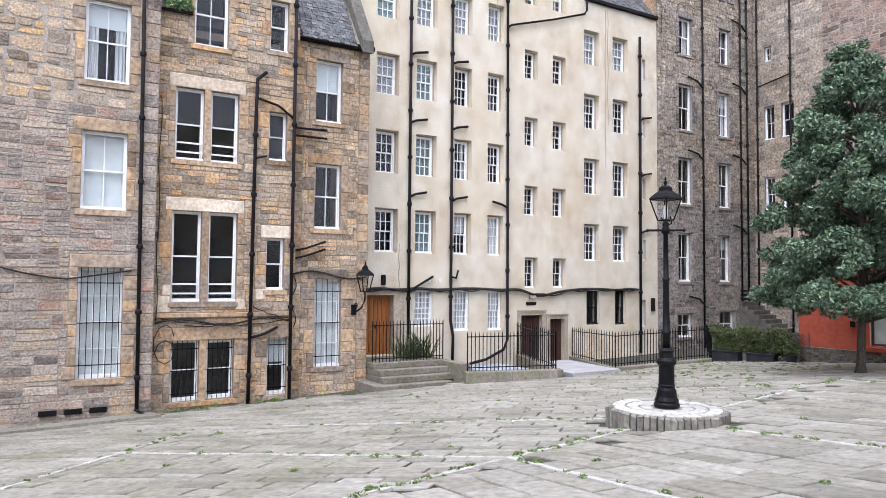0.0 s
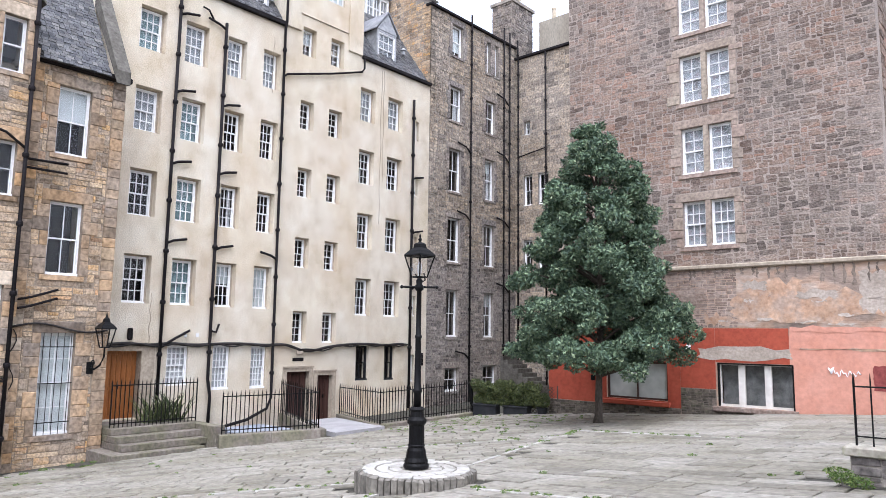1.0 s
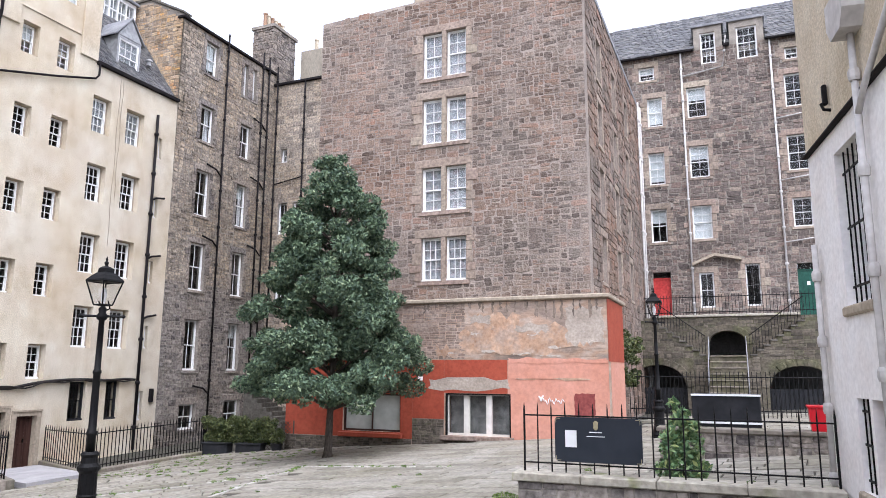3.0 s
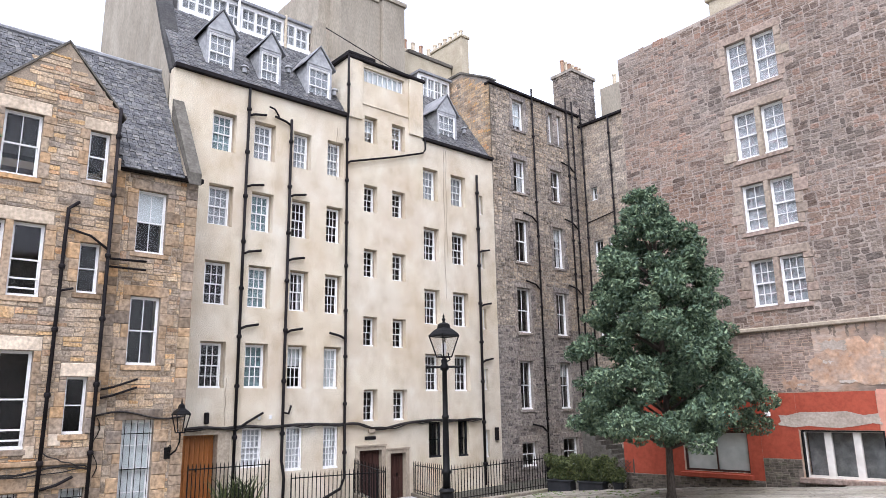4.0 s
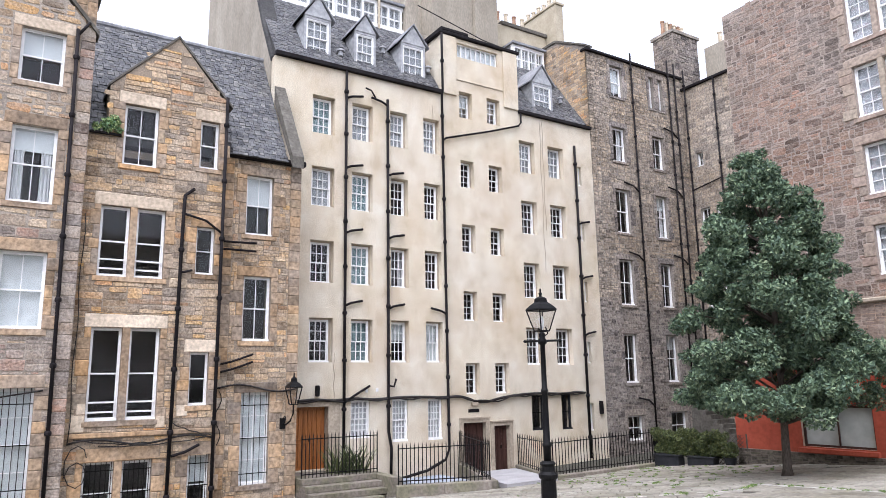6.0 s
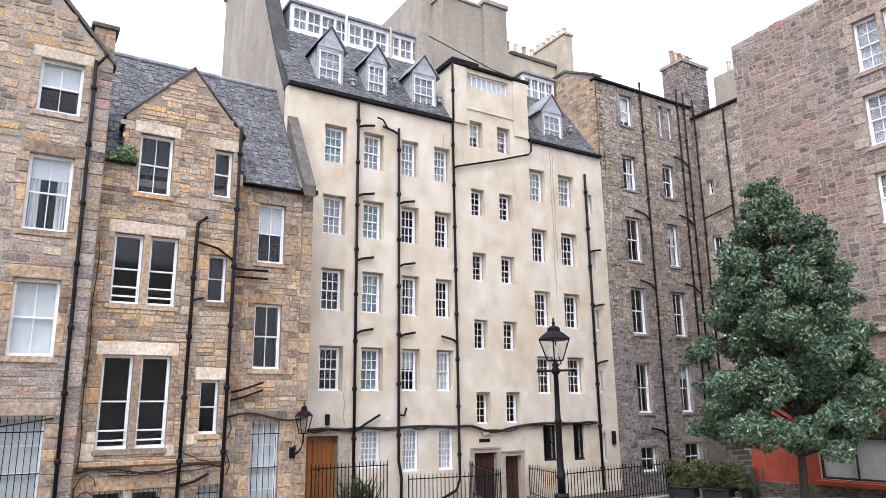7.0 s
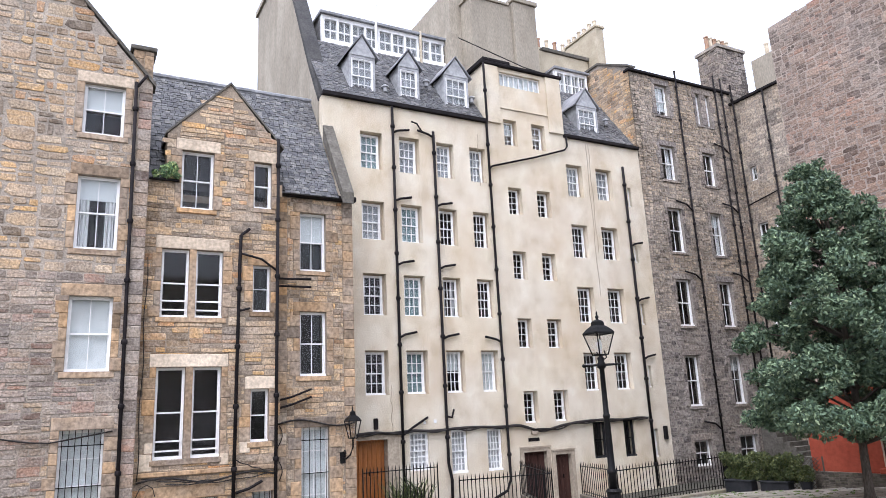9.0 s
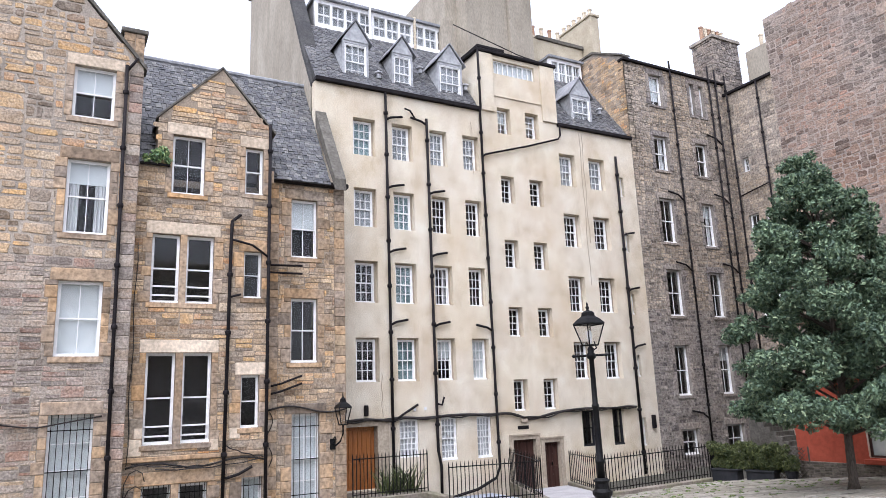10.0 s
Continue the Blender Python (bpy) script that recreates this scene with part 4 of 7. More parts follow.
# roof vents, white flue pipes and an aerial
for y, x, z in ((15.1, -25.6, 16.55), (17.25, -25.3, 16.0), (25.4, -25.5, 16.3), (12.9, -25.2, 15.7)):
    part("roof_vent", lathe([(0.1, -0.15), (0.1, 0.05), (0.17, 0.07), (0.16, 0.13), (0.05, 0.2)], 10, (x + 0.12, y, z)), DORMER_LEAD, cream)
for y, h, mt in ((13.55, 21.3, WHITE), (15.9, 20.4, BUFF_POT)):
    part("flue_pipe", tube([(CX - 2.9, y, 18.0), (CX - 2.9, y, h)], 0.07, 8), mt, cream)
part("aerial", tube([(-28.7, 20.4, 24.3), (-28.7, 20.4, 25.8)], 0.025, 5), IRON, cream)
part("roof_cable", tube([(-28.3, 17.9, 21.3), (-27.6, 19.5, 20.4), (-27.4, 22.0, 19.7), (-27.3, 23.5, 19.5)], 0.03, 5), CABLE, cream)
# pipes, cables
PX = CX + 0.11
downpipe(cream, [(PX, 12.88, 14.6), (PX, 12.88, -1.6)], 0.08)
downpipe(cream, [(PX, 14.76, 13.75), (PX, 14.76, 0.2), (PX + 0.05, 14.85, -0.4), (PX, 14.85, -1.6)], 0.08)
downpipe(cream, [(PX + 0.09, 17.45, 17.5), (PX + 0.09, 17.46, 14.75), (PX, 17.47, 14.5), (PX, 17.52, -0.6), (PX + 0.05, 17.3, -1.0), (PX + 0.1, 16.4, -1.35), (PX + 0.15, 14.9, -1.6)], 0.075)
downpipe(cream, [(PX, 25.25, 13.5), (PX, 25.25, -1.5)], 0.085)
downpipe(cream, [(PX, 17.5, 12.45), (PX, 17.65, 12.58), (PX, 20.0, 13.3), (PX, 21.75, 13.9), (PX, 21.9, 14.1), (PX, 21.9, 14.6)], 0.06)
for y, z, s in ((12.88, 10.6, 1), (12.88, 7.95, 1), (12.88, 5.1, 1), (14.76, 13.6, -1), (14.76, 10.55, 1), (14.76, 7.9, 1), (14.76, 5.05, 1), (17.5, 4.95, -1), (25.25, 9.6, 1), (25.25, 6.9, 1), (25.25, 4.2, 1), (12.88, 13.55, 1)):
    downpipe(cream, [(PX, y, z - 0.12), (PX, y + 0.25 * s, z), (PX, y + 0.75 * s, z + 0.1)], 0.065)
downpipe(cream, [(PX, 12.9, 1.35), (PX, 13.3, 1.6), (PX, 13.95, 1.95)], 0.06)
downpipe(cream, [(PX, 14.76, 1.95), (PX, 15.0, 1.9), (PX, 15.1, 2.2)], 0.06)
downpipe(cream, [(PX, 14.2, 13.7), (PX, 14.0, 14.0), (PX, 13.75, 14.05)], 0.05)
cable_pts = [(PX - 0.03, y, 1.46 + 0.025 * math.sin(y * 2.9 + 1.2 * math.sin(y)) - (0.28 * math.exp(-((y - 19.4) / 0.9) ** 2))) for y in np.arange(10.7, 25.3, 0.3)]
part("cable_run", tube(cable_pts, 0.055, 6), CABLE, cream, "sagging black cable bundle", smooth=True)
part("meter_box", boxes(E_CREAM, (26.02, 26.22, -0.12, -0.002, 0.45, 1.05), bevel=0.015), GUTTER, cream, "black metal box")
strand = [(PX + 0.02, y, 1.43 + 0.05 * math.sin(y * 4.3) - (0.22 * math.exp(-((y - 19.6) / 1.1) ** 2))) for y in np.arange(11.0, 25.2, 0.3)]
part("cable_run", tube(strand, 0.03, 5), CABLE, cream, smooth=True)
part("junction_box", boxes(E_CREAM, (14.25, 14.36, -0.04, 0, 1.72, 1.85), bevel=0.01), PAPER, cream, "small white junction box")
part("junction_box", boxes(E_CREAM, (13.8, 13.9, -0.04, 0, 1.7, 1.83), bevel=0.01), PAPER, cream, "small white junction box")
for ya, za, zb in ((23.1, 14.4, 7.0), (23.25, 14.4, 9.0), (12.5, 3.2, 1.5), (17.0, 14.0, 11.6)):
    part("thin_cable", tube([(PX - 0.08, ya + 0.03 * math.sin(k * 1.7), za + (zb - za) * k / 9) for k in range(10)], 0.012, 5), MARGIN, cream, "thin pale wall cable")
part("wall_sign", boxes(E_CREAM, (18.55, 19.1, -0.03, 0.0, 0.78, 0.92), bevel=0.01), GUTTER, cream, "small dark name plate")
part("vent_box", boxes(E_CREAM, (18.7, 19.0, -0.14, 0, 1.05, 1.2), bevel=0.02), MARGIN, cream)
part("wall_lamp", boxes(E_CREAM, (11.75, 11.9, -0.16, 0, 1.6, 2.0), bevel=0.03), GUTTER, cream, "small black bulkhead lamp")

# ---- brown stone buildings ----
LX, BX, KX = -22.2, -22.6, -23.0
E_L, E_B, E_K = facing_east(LX), facing_east(BX), facing_east(KX)
rng = random.Random(5)
left = thing("gabled_stone_tenement", (LX, 0, -2.1), "brown rubble stone tenement with a steep gable", "building")
left_windows = [(1.57, 2.72, 10.83, 12.5), (1.57, 2.72, 7.23, 9.5), (1.57, 2.72, 3.67, 5.83), (1.58, 2.7, -0.95, 2.07)]
gable_in = lambda u, z: z < 12.66 or (z - 12.66) < (3.5 - u) * 1.172 - 0.05 and (z - 12.66) < (u + 8.5) * 1.172
lw = part("wall", pierced(E_L, -8.5, 3.5, -2.6, 12.66, left_windows), BROWN_MORTAR, left)
part("gable_wall", prism([(-8.5, 12.66), (3.5, 12.66), (-2.5, 19.7)], 0, 0.45, E_L), BROWN_MORTAR, left)
stones, taken = [], list(left_windows)
for k, w in enumerate(left_windows):
    s, r = surround(E_L, w, rng, 0.22, 0.36, 0.18)
    stones += s
    taken.append(r)
lay(lw, "lintel", ASHLAR, [stones.pop(0)], PALE_STONE, "lintel_masonry")
lay(lw, "dressed_stone", ASHLAR, stones, OCHRE, "dressed_masonry")
q = quoins(E_L, 3.1, 3.5, -1.95, 12.6, [], 3)
lay(lw, "quoin", ASHLAR, q, BROWN, "quoin_masonry")
items = rubble(E_L, -1.5, 3.1, -2.0, 6.5, taken, 1, courses=(0.1, 0.34), lengths=(0.28, 1.0), gap=0.022, proud=(0.006, 0.03), skew=0.03)
upper_items = rubble(E_L, -1.5, 3.1, 6.5, 18, taken, 71, courses=(0.2, 0.5), lengths=(0.3, 0.95), inside=gable_in, gap=0.05, proud=(0.006, 0.03), skew=0.05)
lay(lw, "stone", RUBBLE, items, BROWN, "rubble_masonry", 200)
lay(lw, "stone", ROUGH, upper_items, BAYSTONE, "upper_masonry", 100)
lay(lw, "stone", RUBBLE, rubble(E_L, -8.5, -1.5, -2.0, 18, [], 2, courses=(0.25, 0.4), lengths=(0.4, 0.9), inside=gable_in), BROWN, "rubble_masonry", 0)
part("skew_coping", prism([(3.58, 12.66), (3.58, 12.8), (-2.5, 19.86), (-2.5, 19.72)], -0.08, 0.5, E_L), COPING, left)
skew_stack = part("skew_stack", boxes(E_L, (2.87, 3.48, 0.03, 0.8, 12.6, 13.9)), BROWN_MORTAR, left)
lay(skew_stack, "quoin", ASHLAR, quoins(E_L @ Matrix.Translation((0, 0.03, 0)), 2.87, 3.2, 12.9, 13.9, [], 35, 0.02) + quoins(E_L @ Matrix.Translation((0, 0.03, 0)), 3.2, 3.48, 12.9, 13.9, [], 36, 0.02, 0.4), OCHRE, "quoin_masonry")
part("stack_cap", boxes(E_L, (2.78, 3.57, -0.06, 0.88, 13.902, 14.05), bevel=0.02), COPING, skew_stack)
shell(left, -8.4, 3.45, 0.45, 8, -2.6, 12.6, E_L, BROWN_MORTAR)
part("roof", prism([(-8.6, 12.6), (3.45, 12.6), (-2.5, 19.6)], 0.45, 8, E_L), SLATE_BED, left)
sash_window(left, E_L, left_windows[0], 2, 2, deep=0.15, blind=0.45)
sash_window(left, E_L, left_windows[1], 2, 2, deep=0.15, blind=0.3, curtain=True)
sash_window(left, E_L, left_windows[2], 2, 2, deep=0.15, blind=1.0)
sash_window(left, E_L, left_windows[3], 3, 4, deep=0.2, blind=1.0, bars=(7, 0.04))
for y in (0.75, 1.35, 1.95):
    part("base_vent", boxes(E_L, (y, y + 0.42, -0.09, 0.02, -1.86, -1.72)), IRON, left, "dark vent opening at the wall foot")
downpipe(left, [(LX + 0.12, 3.0, 12.7), (LX + 0.12, 3.12, -1.9)], 0.07)
downpipe(left, [(LX + 0.12, 3.0, 12.5), (LX + 0.1, 3.3, 13.0)], 0.06)
downpipe(left, [(LX + 0.12, 3.08, -1.85), (LX + 0.4, 3.3, -1.98), (LX + 1.0, 4.1, -2.0)], 0.06)

bay = thing("stone_house", (BX, 7, -2.1), "brown and ochre stone house with a wall-head gable and slate roof", "building")
bay_windows = [(4.04, 4.87, 5.33, 7.5), (5.06, 5.9, 5.33, 7.5), (4.02, 4.87, 1.1, 3.8), (5.07, 5.93, 1.1, 3.8), (6.86, 7.44, 5.56, 7.11), (6.84, 7.42, 1.46, 3.09),
               (4.52, 5.53, 8.86, 10.84), (6.84, 7.45, 9.08, 10.72), (4.06, 4.88, -1.82, -0.04), (5.08, 5.9, -1.8, -0.06), (6.92, 7.56, -1.82, -0.02)]
bw = part("wall", pierced(E_B, 3.5, 7.7, -2.6, 11.35, bay_windows + [(3.5, 4.05, 9.75, 11.35)]), BAY_MORTAR, bay)
part("gable_wall", prism([(4.05, 11.35), (7.7, 11.35), (6.0, 13.42)], 0, 0.45, E_B), BAY_MORTAR, bay)
stones, pale, taken = [], [], list(bay_windows)
for (a, b, z0, z1), pl in (((4.04, 5.9, 5.33, 7.5), True), ((4.02, 5.93, 1.1, 3.8), True), ((6.86, 7.44, 5.56, 7.11), False), ((6.84, 7.42, 1.46, 3.09), True), ((4.52, 5.53, 8.86, 10.84), True), ((6.84, 7.45, 9.08, 10.72), True), ((4.06, 5.9, -1.82, -0.05), False), ((6.92, 7.56, -1.82, -0.02), False)):
    s, r = surround(E_B, (a, b, z0, z1), rng, 0.19, 0.4, 0.16)
    if pl:
        pale.append(s.pop(0))
    stones += s
    taken.append(r)
lay(bw, "dressed_stone", ASHLAR, stones, OCHRE, "dressed_masonry")
for pa, pb, pz0, pz1 in ((3.62, 4.02, 0.8, 1.3), (3.78, 4.02, 1.3, 1.62), (5.93, 6.2, 0.85, 1.2), (6.5, 6.84, 1.15, 1.5)):
    pale.append((E_B @ Matrix.Translation((pa, 0, pz0)) @ Matrix.Diagonal((pb - pa - 0.008, 0.048, pz1 - pz0 - 0.01, 1)), 1))
lay(bw, "lintel", ASHLAR, pale, PALE_STONE, "lintel_masonry")
for c in ((4.866, 5.064, -0.03, 0.25, 5.33, 7.5), (4.866, 5.074, -0.03, 0.25, 1.1, 3.8), (4.876, 5.084, -0.03, 0.25, -1.82, -0.05)):
    part("mullion", boxes(E_B, c), OCHRE, bay)
bay_in = lambda u, z: (z < 11.35 and (u > 4.05 or z < 9.75)) or (z >= 11.3 and (13.35 - z) / 1.22 > abs(u - 6.0) + 0.05)
items = rubble(E_B, 3.5, 7.7, -2.3, 13.4, taken + [(3.4, 7.8, 0.62, 0.78)], 4, courses=(0.11, 0.34), lengths=(0.3, 1.1), inside=bay_in, gap=0.018, proud=(0.006, 0.03))
lay(bw, "stone", RUBBLE, items, BAYSTONE, "rubble_masonry", 300)
part("string_course", boxes(E_B, (3.5, 7.7, -0.08, 0.1, 0.63, 0.77), (3.5, 7.7, -0.05, 0.1, -0.02, 0.0), bevel=0.02), OCHRE, bay)
for a, b, sgn in ((3.98, 6.0, 1), (7.85, 6.0, -1)):
    part("skew_coping", prism([(a, 11.3), (a, 11.38), (6.0, 13.5), (6.0, 13.41)], -0.05, 0.5, E_B), COPING, bay)
for w, kw in zip(bay_windows, (dict(cols=1, rows=2), dict(cols=1, rows=2), dict(cols=1, rows=2), dict(cols=1, rows=2), dict(cols=1, rows=2), dict(cols=1, rows=2), dict(cols=2, rows=2), dict(cols=1, rows=2, blind=0.0), dict(cols=1, rows=2, bars=(6, 0.06)), dict(cols=1, rows=2, bars=(6, 0.06)), dict(cols=1, rows=2, bars=(4, 0.06), blind=0.45))):
    ww = sash_window(bay, E_B, w, deep=0.17, **kw)
    if w[0] < 6 and 1 < w[2] < 8:
        part("safety_rail", boxes(E_B, (w[0] + 0.05, w[1] - 0.05, 0.13, 0.16, w[2] + 0.22, w[2] + 0.27), (w[0] + 0.05, w[1] - 0.05, 0.13, 0.16, w[2] + 0.5, w[2] + 0.55)), WHITE, ww)
shell(bay, 3.55, 10.45, 0.9, 7, -2.6, 9.6, E_B, BAY_MORTAR)
# projecting block
block_windows = [(8.55, 9.49, 7.1, 9.2), (8.55, 9.49, 3.49, 5.67), (8.6, 9.55, -1.1, 1.81)]
kw_ = part("block_wall", pierced(E_K, 7.7, 10.5, -2.6, 9.75, block_windows), BAY_MORTAR, bay)
stones, taken = [], list(block_windows)
for w in block_windows:
    s, r = surround(E_K, w, rng, 0.24, 0.34, 0.16)
    stones += s
    taken.append(r)
stones += quoins(E_K, 10.1, 10.5, -2.1, 9.7, taken, 8) + quoins(E_K, 7.72, 8.1, -2.1, 9.7, taken, 9)
taken += [(10.1, 10.6, -3, 11), (7.6, 8.1, -3, 11)]
lay(kw_, "dressed_stone", ASHLAR, stones, OCHRE, "dressed_masonry")
lay(kw_, "stone", RUBBLE, rubble(E_K, 7.7, 10.5, -2.1, 9.7, taken, 6, courses=(0.12, 0.36), lengths=(0.3, 1.0), gap=0.018, proud=(0.006, 0.03)), BAYSTONE, "rubble_masonry", 150)
part("block_side", boxes(E_K, (10.2, 10.5, 0.45, 1.5, -2.6, 9.7)), BAY_MORTAR, bay)
for k, w in enumerate(block_windows):
    sash_window(bay, E_K, w, 2, 2 if k < 2 else 4, deep=0.16, blind=(0.5, 0.0, 1.0)[k], bars=(5, 0.05) if k == 2 else None)
part("eaves_gutter", boxes(E_K, (7.55, 10.6, -0.24, 0.05, 9.72, 9.9), bevel=0.03), GUTTER, bay)
RZ = lambda x: 9.8 + (-22.78 - x) * 1.346
roof = part("main_roof", prism([(-22.7, 9.75), (-26.0, 14.93), (-30.0, 9.75)], 7.7, 9.88, facing_south(0)), SLATE_BED, bay)
part("main_roof", prism([(-22.7, 9.75), (-26.0, 14.93), (-30.0, 9.75)], 3.5, 4.05, facing_south(0)), SLATE_BED, bay)
part("main_roof", prism([(-23.5, 9.75), (-23.5, 11.0), (-26.0, 14.93), (-30.0, 9.75)], 4.05, 7.7, facing_south(0)), SLATE_BED, bay)
gab_keep = lambda p: not (p.y < 7.85 and p.z < 13.5 - abs(p.y - 6.0) * 1.2 and p.y > 4.0)
lay(roof, "slate", TILE, slates((-22.7, 3.5, 9.77), (-22.7, 9.9, 9.77), (-26.0, 3.5, 14.95), (-26.0, 9.9, 14.95), 31, keep=gab_keep), SLATE, "slating", 300)
for a in (3.95, 7.85):
    part("gable_roof", prism([(a, 11.25), (6.0, 13.5), (6.0, 13.38), (a, 11.13)], 0.4, 3.6, E_B), SLATE, bay)
part("gable_cheek", boxes(E_B, (4.05, 4.3, 0.45, 2.0, 9.5, 11.3), (7.45, 7.7, 0.45, 2.0, 9.5, 11.3)), BAY_MORTAR, bay)
part("ridge_capping", tube([(-26.0, 3.4, 14.98), (-26.0, 9.9, 14.98)], 0.11, 8), LEAD, bay)
part("skew_coping", prism([(-22.35, 9.5), (-22.35, 9.92), (-25.2, 14.45), (-25.2, 13.7)], 9.92, 10.34, facing_south(0)), COPING, bay)
downpipe(bay, [(BX + 0.12, 6.7, 8.3), (BX + 0.12, 6.42, 8.05), (BX + 0.12, 6.4, 7.2), (BX + 0.12, 6.32, -2.1)], 0.075)
downpipe(bay, [(BX + 0.12, 7.64, 11.6), (BX + 0.12, 7.62, -2.0)], 0.075)
downpipe(bay, [(BX + 0.12, 6.42, 7.45), (BX + 0.12, 7.1, 7.3), (BX + 0.12, 7.6, 6.95)], 0.05)
downpipe(bay, [(BX + 0.12, 6.4, 0.0), (BX + 0.14, 6.8, 0.1), (BX + 0.14, 7.2, 0.3)], 0.06)
for z, dz in ((6.75, 0.03), (6.5, 0.0), (2.7, 0.35), (2.45, 0.35)):
    downpipe(bay, [(KX + 0.14, 7.72, z), (KX + 0.14, 8.2, z + dz * 0.3), (KX + 0.14, 8.9, z + dz)], 0.05)
downpipe(bay, [(BX + 0.13, 6.4, 5.55), (BX + 0.13, 6.75, 5.65)], 0.05)
part("cable_run", tube([(KX + 0.08, 7.75 + 2.7 * i / 12, 1.95 + 0.12 * math.sin(i * 0.5)) for i in range(13)], 0.03, 6), CABLE, bay, smooth=True)
part("cable_run", tube([(BX + 0.1, 3.6 + 4.0 * i / 12, 0.5 + 0.1 * math.sin(i * 0.8)) for i in range(13)], 0.03, 6), CABLE, bay, smooth=True)
part("cable_run", tube([(LX + 0.07, -1.5 + 4.4 * i / 14, 2.5 - 0.75 * math.sin(min(1, i / 10) * 1.6) + 0.25 * max(0, i - 9) / 5) for i in range(15)], 0.022, 6), CABLE, left, smooth=True)

part("cable_run", tube([(BX + 0.09, 3.62 + 0.03 * math.sin(i * 1.3), 0.55 + i * 0.55) for i in range(13)], 0.014, 5), CABLE, bay, smooth=True)
for k, (ya, yb, za, zb, sag) in enumerate(((3.75, 6.3, 0.62, 0.5, 0.12), (4.4, 7.55, 0.4, 0.52, 0.08), (6.4, 7.6, 0.95, 0.55, 0.05))):
    part("cable_run", tube([(BX + 0.11 + 0.01 * k, ya + (yb - ya) * i / 10, za + (zb - za) * i / 10 - sag * math.sin(math.pi * i / 10) + 0.02 * math.sin(i * 2.1 + k)) for i in range(11)], 0.018, 5), CABLE, bay, smooth=True)
part("cable_loop", tube([(BX + 0.1, 3.85 + 0.28 * math.cos(i * 0.7), 0.1 + 0.45 * math.sin(i * 0.7) - 0.05 * i) for i in range(14)], 0.015, 5), CABLE, bay, "tangled loose cable", smooth=True)
part("cable_run", tube([(KX + 0.08, 7.85 + 0.1 * math.sin(i * 0.9), 1.9 - i * 0.16) for i in range(12)], 0.016, 5), CABLE, bay, smooth=True)

# ---- dark stone tenement ----
dark = thing("dark_stone_tenement", (CX, 30, -1.5), "dark grey-brown rubble tenement with tall sash windows", "building")
dark_windows = [(28.1, 29.08, 13.25, 15.12), (31.14, 32.04, 13.25, 15.12), (28.05, 29.06, 9.42, 11.73), (31.1, 31.96, 9.42, 11.73), (27.98, 29.03, 5.7, 8.02), (31.06, 31.98, 5.7, 8.02),
                (27.96, 28.91, 1.85, 4.25), (31.04, 31.93, 1.85, 4.25), (27.9, 29.01, -0.9, 0.28), (31, 32.26, -1, 0.36), (28.2, 29.11, 16.85, 18.6), (31.2, 31.55, 16.75, 18.6), (31.95, 32.3, 16.75, 18.6)]
dw = part("wall", pierced(E_CREAM, 26.5, 34.2, -2.4, 19.0, dark_windows), DARK_MORTAR, dark)
stones, taken = [], list(dark_windows)
for w in dark_windows:
    s, r = surround(E_CREAM, w, rng, 0.18, 0.3, 0.14, proud=0.045)
    stones += s
    taken.append(r)
lay(dw, "dressed_stone", ASHLAR, stones, DARK, "dressed_masonry")
for za, zb, seed, stone, many in ((-1.6, 6.0, 12, DARK, 180), (6.0, 19.0, 112, DARK_WARM, 120)):
    lay(dw, "stone", ROUGH, rubble(E_CREAM, 26.5, 34.2, za, zb, taken, seed, courses=(0.12, 0.3), lengths=(0.2, 0.65), proud=(0.006, 0.035), gap=0.02, skew=0.07), stone, "rubble_masonry", many)
for k, w in enumerate(dark_windows):
    sash_window(dark, E_CREAM, w, 2 if k not in (11, 12) else 1, 2, deep=0.16, blind=(0, 0.0, 0.0, 0.3, 0, 0, 0.0, 0.3, 0, 0, 0.8, 0.4, 0.4)[k], curtain=k in (0, 3))
S_D = facing_south(26.5)
side_head = lambda x: 19.25 + min(1.15, (CX - x) * 0.52)
dsw = part("side_wall", prism([(CX, 14.0), (CX, 19.25), (-26.7, 20.4), (-29.0, 20.4), (-29.0, 14.0)], 0, 0.45, S_D), DARK_MORTAR, dark)
part("side_coping", prism([(CX + 0.05, 19.25), (CX + 0.05, 19.35), (-26.7, 20.52), (-29.0, 20.52), (-29.0, 20.4), (-26.7, 20.4)], -0.08, 0.5, S_D), COPING, dark)
lay(dsw, "stone", RUBBLE, rubble(S_D, -29.0, CX, 14.6, 20.4, [], 14, gap=0.025, proud=(0.005, 0.025), inside=lambda u, z: z < side_head(u) - 0.12), BAYSTONE, "rubble_masonry", 100)
part("eaves_gutter", boxes(E_CREAM, (26.4, 34.0, -0.15, 0.3, 19.0, 19.14), bevel=0.02), GUTTER, dark)
shell(dark, 26.6, 34.15, 0.45, 7, -2.4, 19.0, E_CREAM, DARK_MORTAR)
chim = part("chimney", boxes(E_CREAM, (33.7, 35.9, 0.06, 1.5, 18.5, 22.0)), DARK_MORTAR, dark, "dark rubble chimney stack")
part("chimney_cope", boxes(E_CREAM, (33.6, 36.0, -0.06, 1.6, 22.0, 22.18)), DARK_MORTAR, chim)
lay(chim, "stone", RUBBLE, rubble(facing_east(CX - 0.06), 33.7, 35.9, 19.02, 22.0, [], 15), DARK, "rubble_masonry", 60)
lay(chim, "stone", RUBBLE, rubble(facing_south(33.7), CX - 1.5, CX - 0.06, 19.3, 22.0, [], 17), DARK, "rubble_masonry", 40)
for i in range(6):
    chimney_pot((CX - 0.9, 33.95 + i * 0.34, 22.18), 0.95, TERRACOTTA if i % 2 == 0 else BUFF_POT, chim)
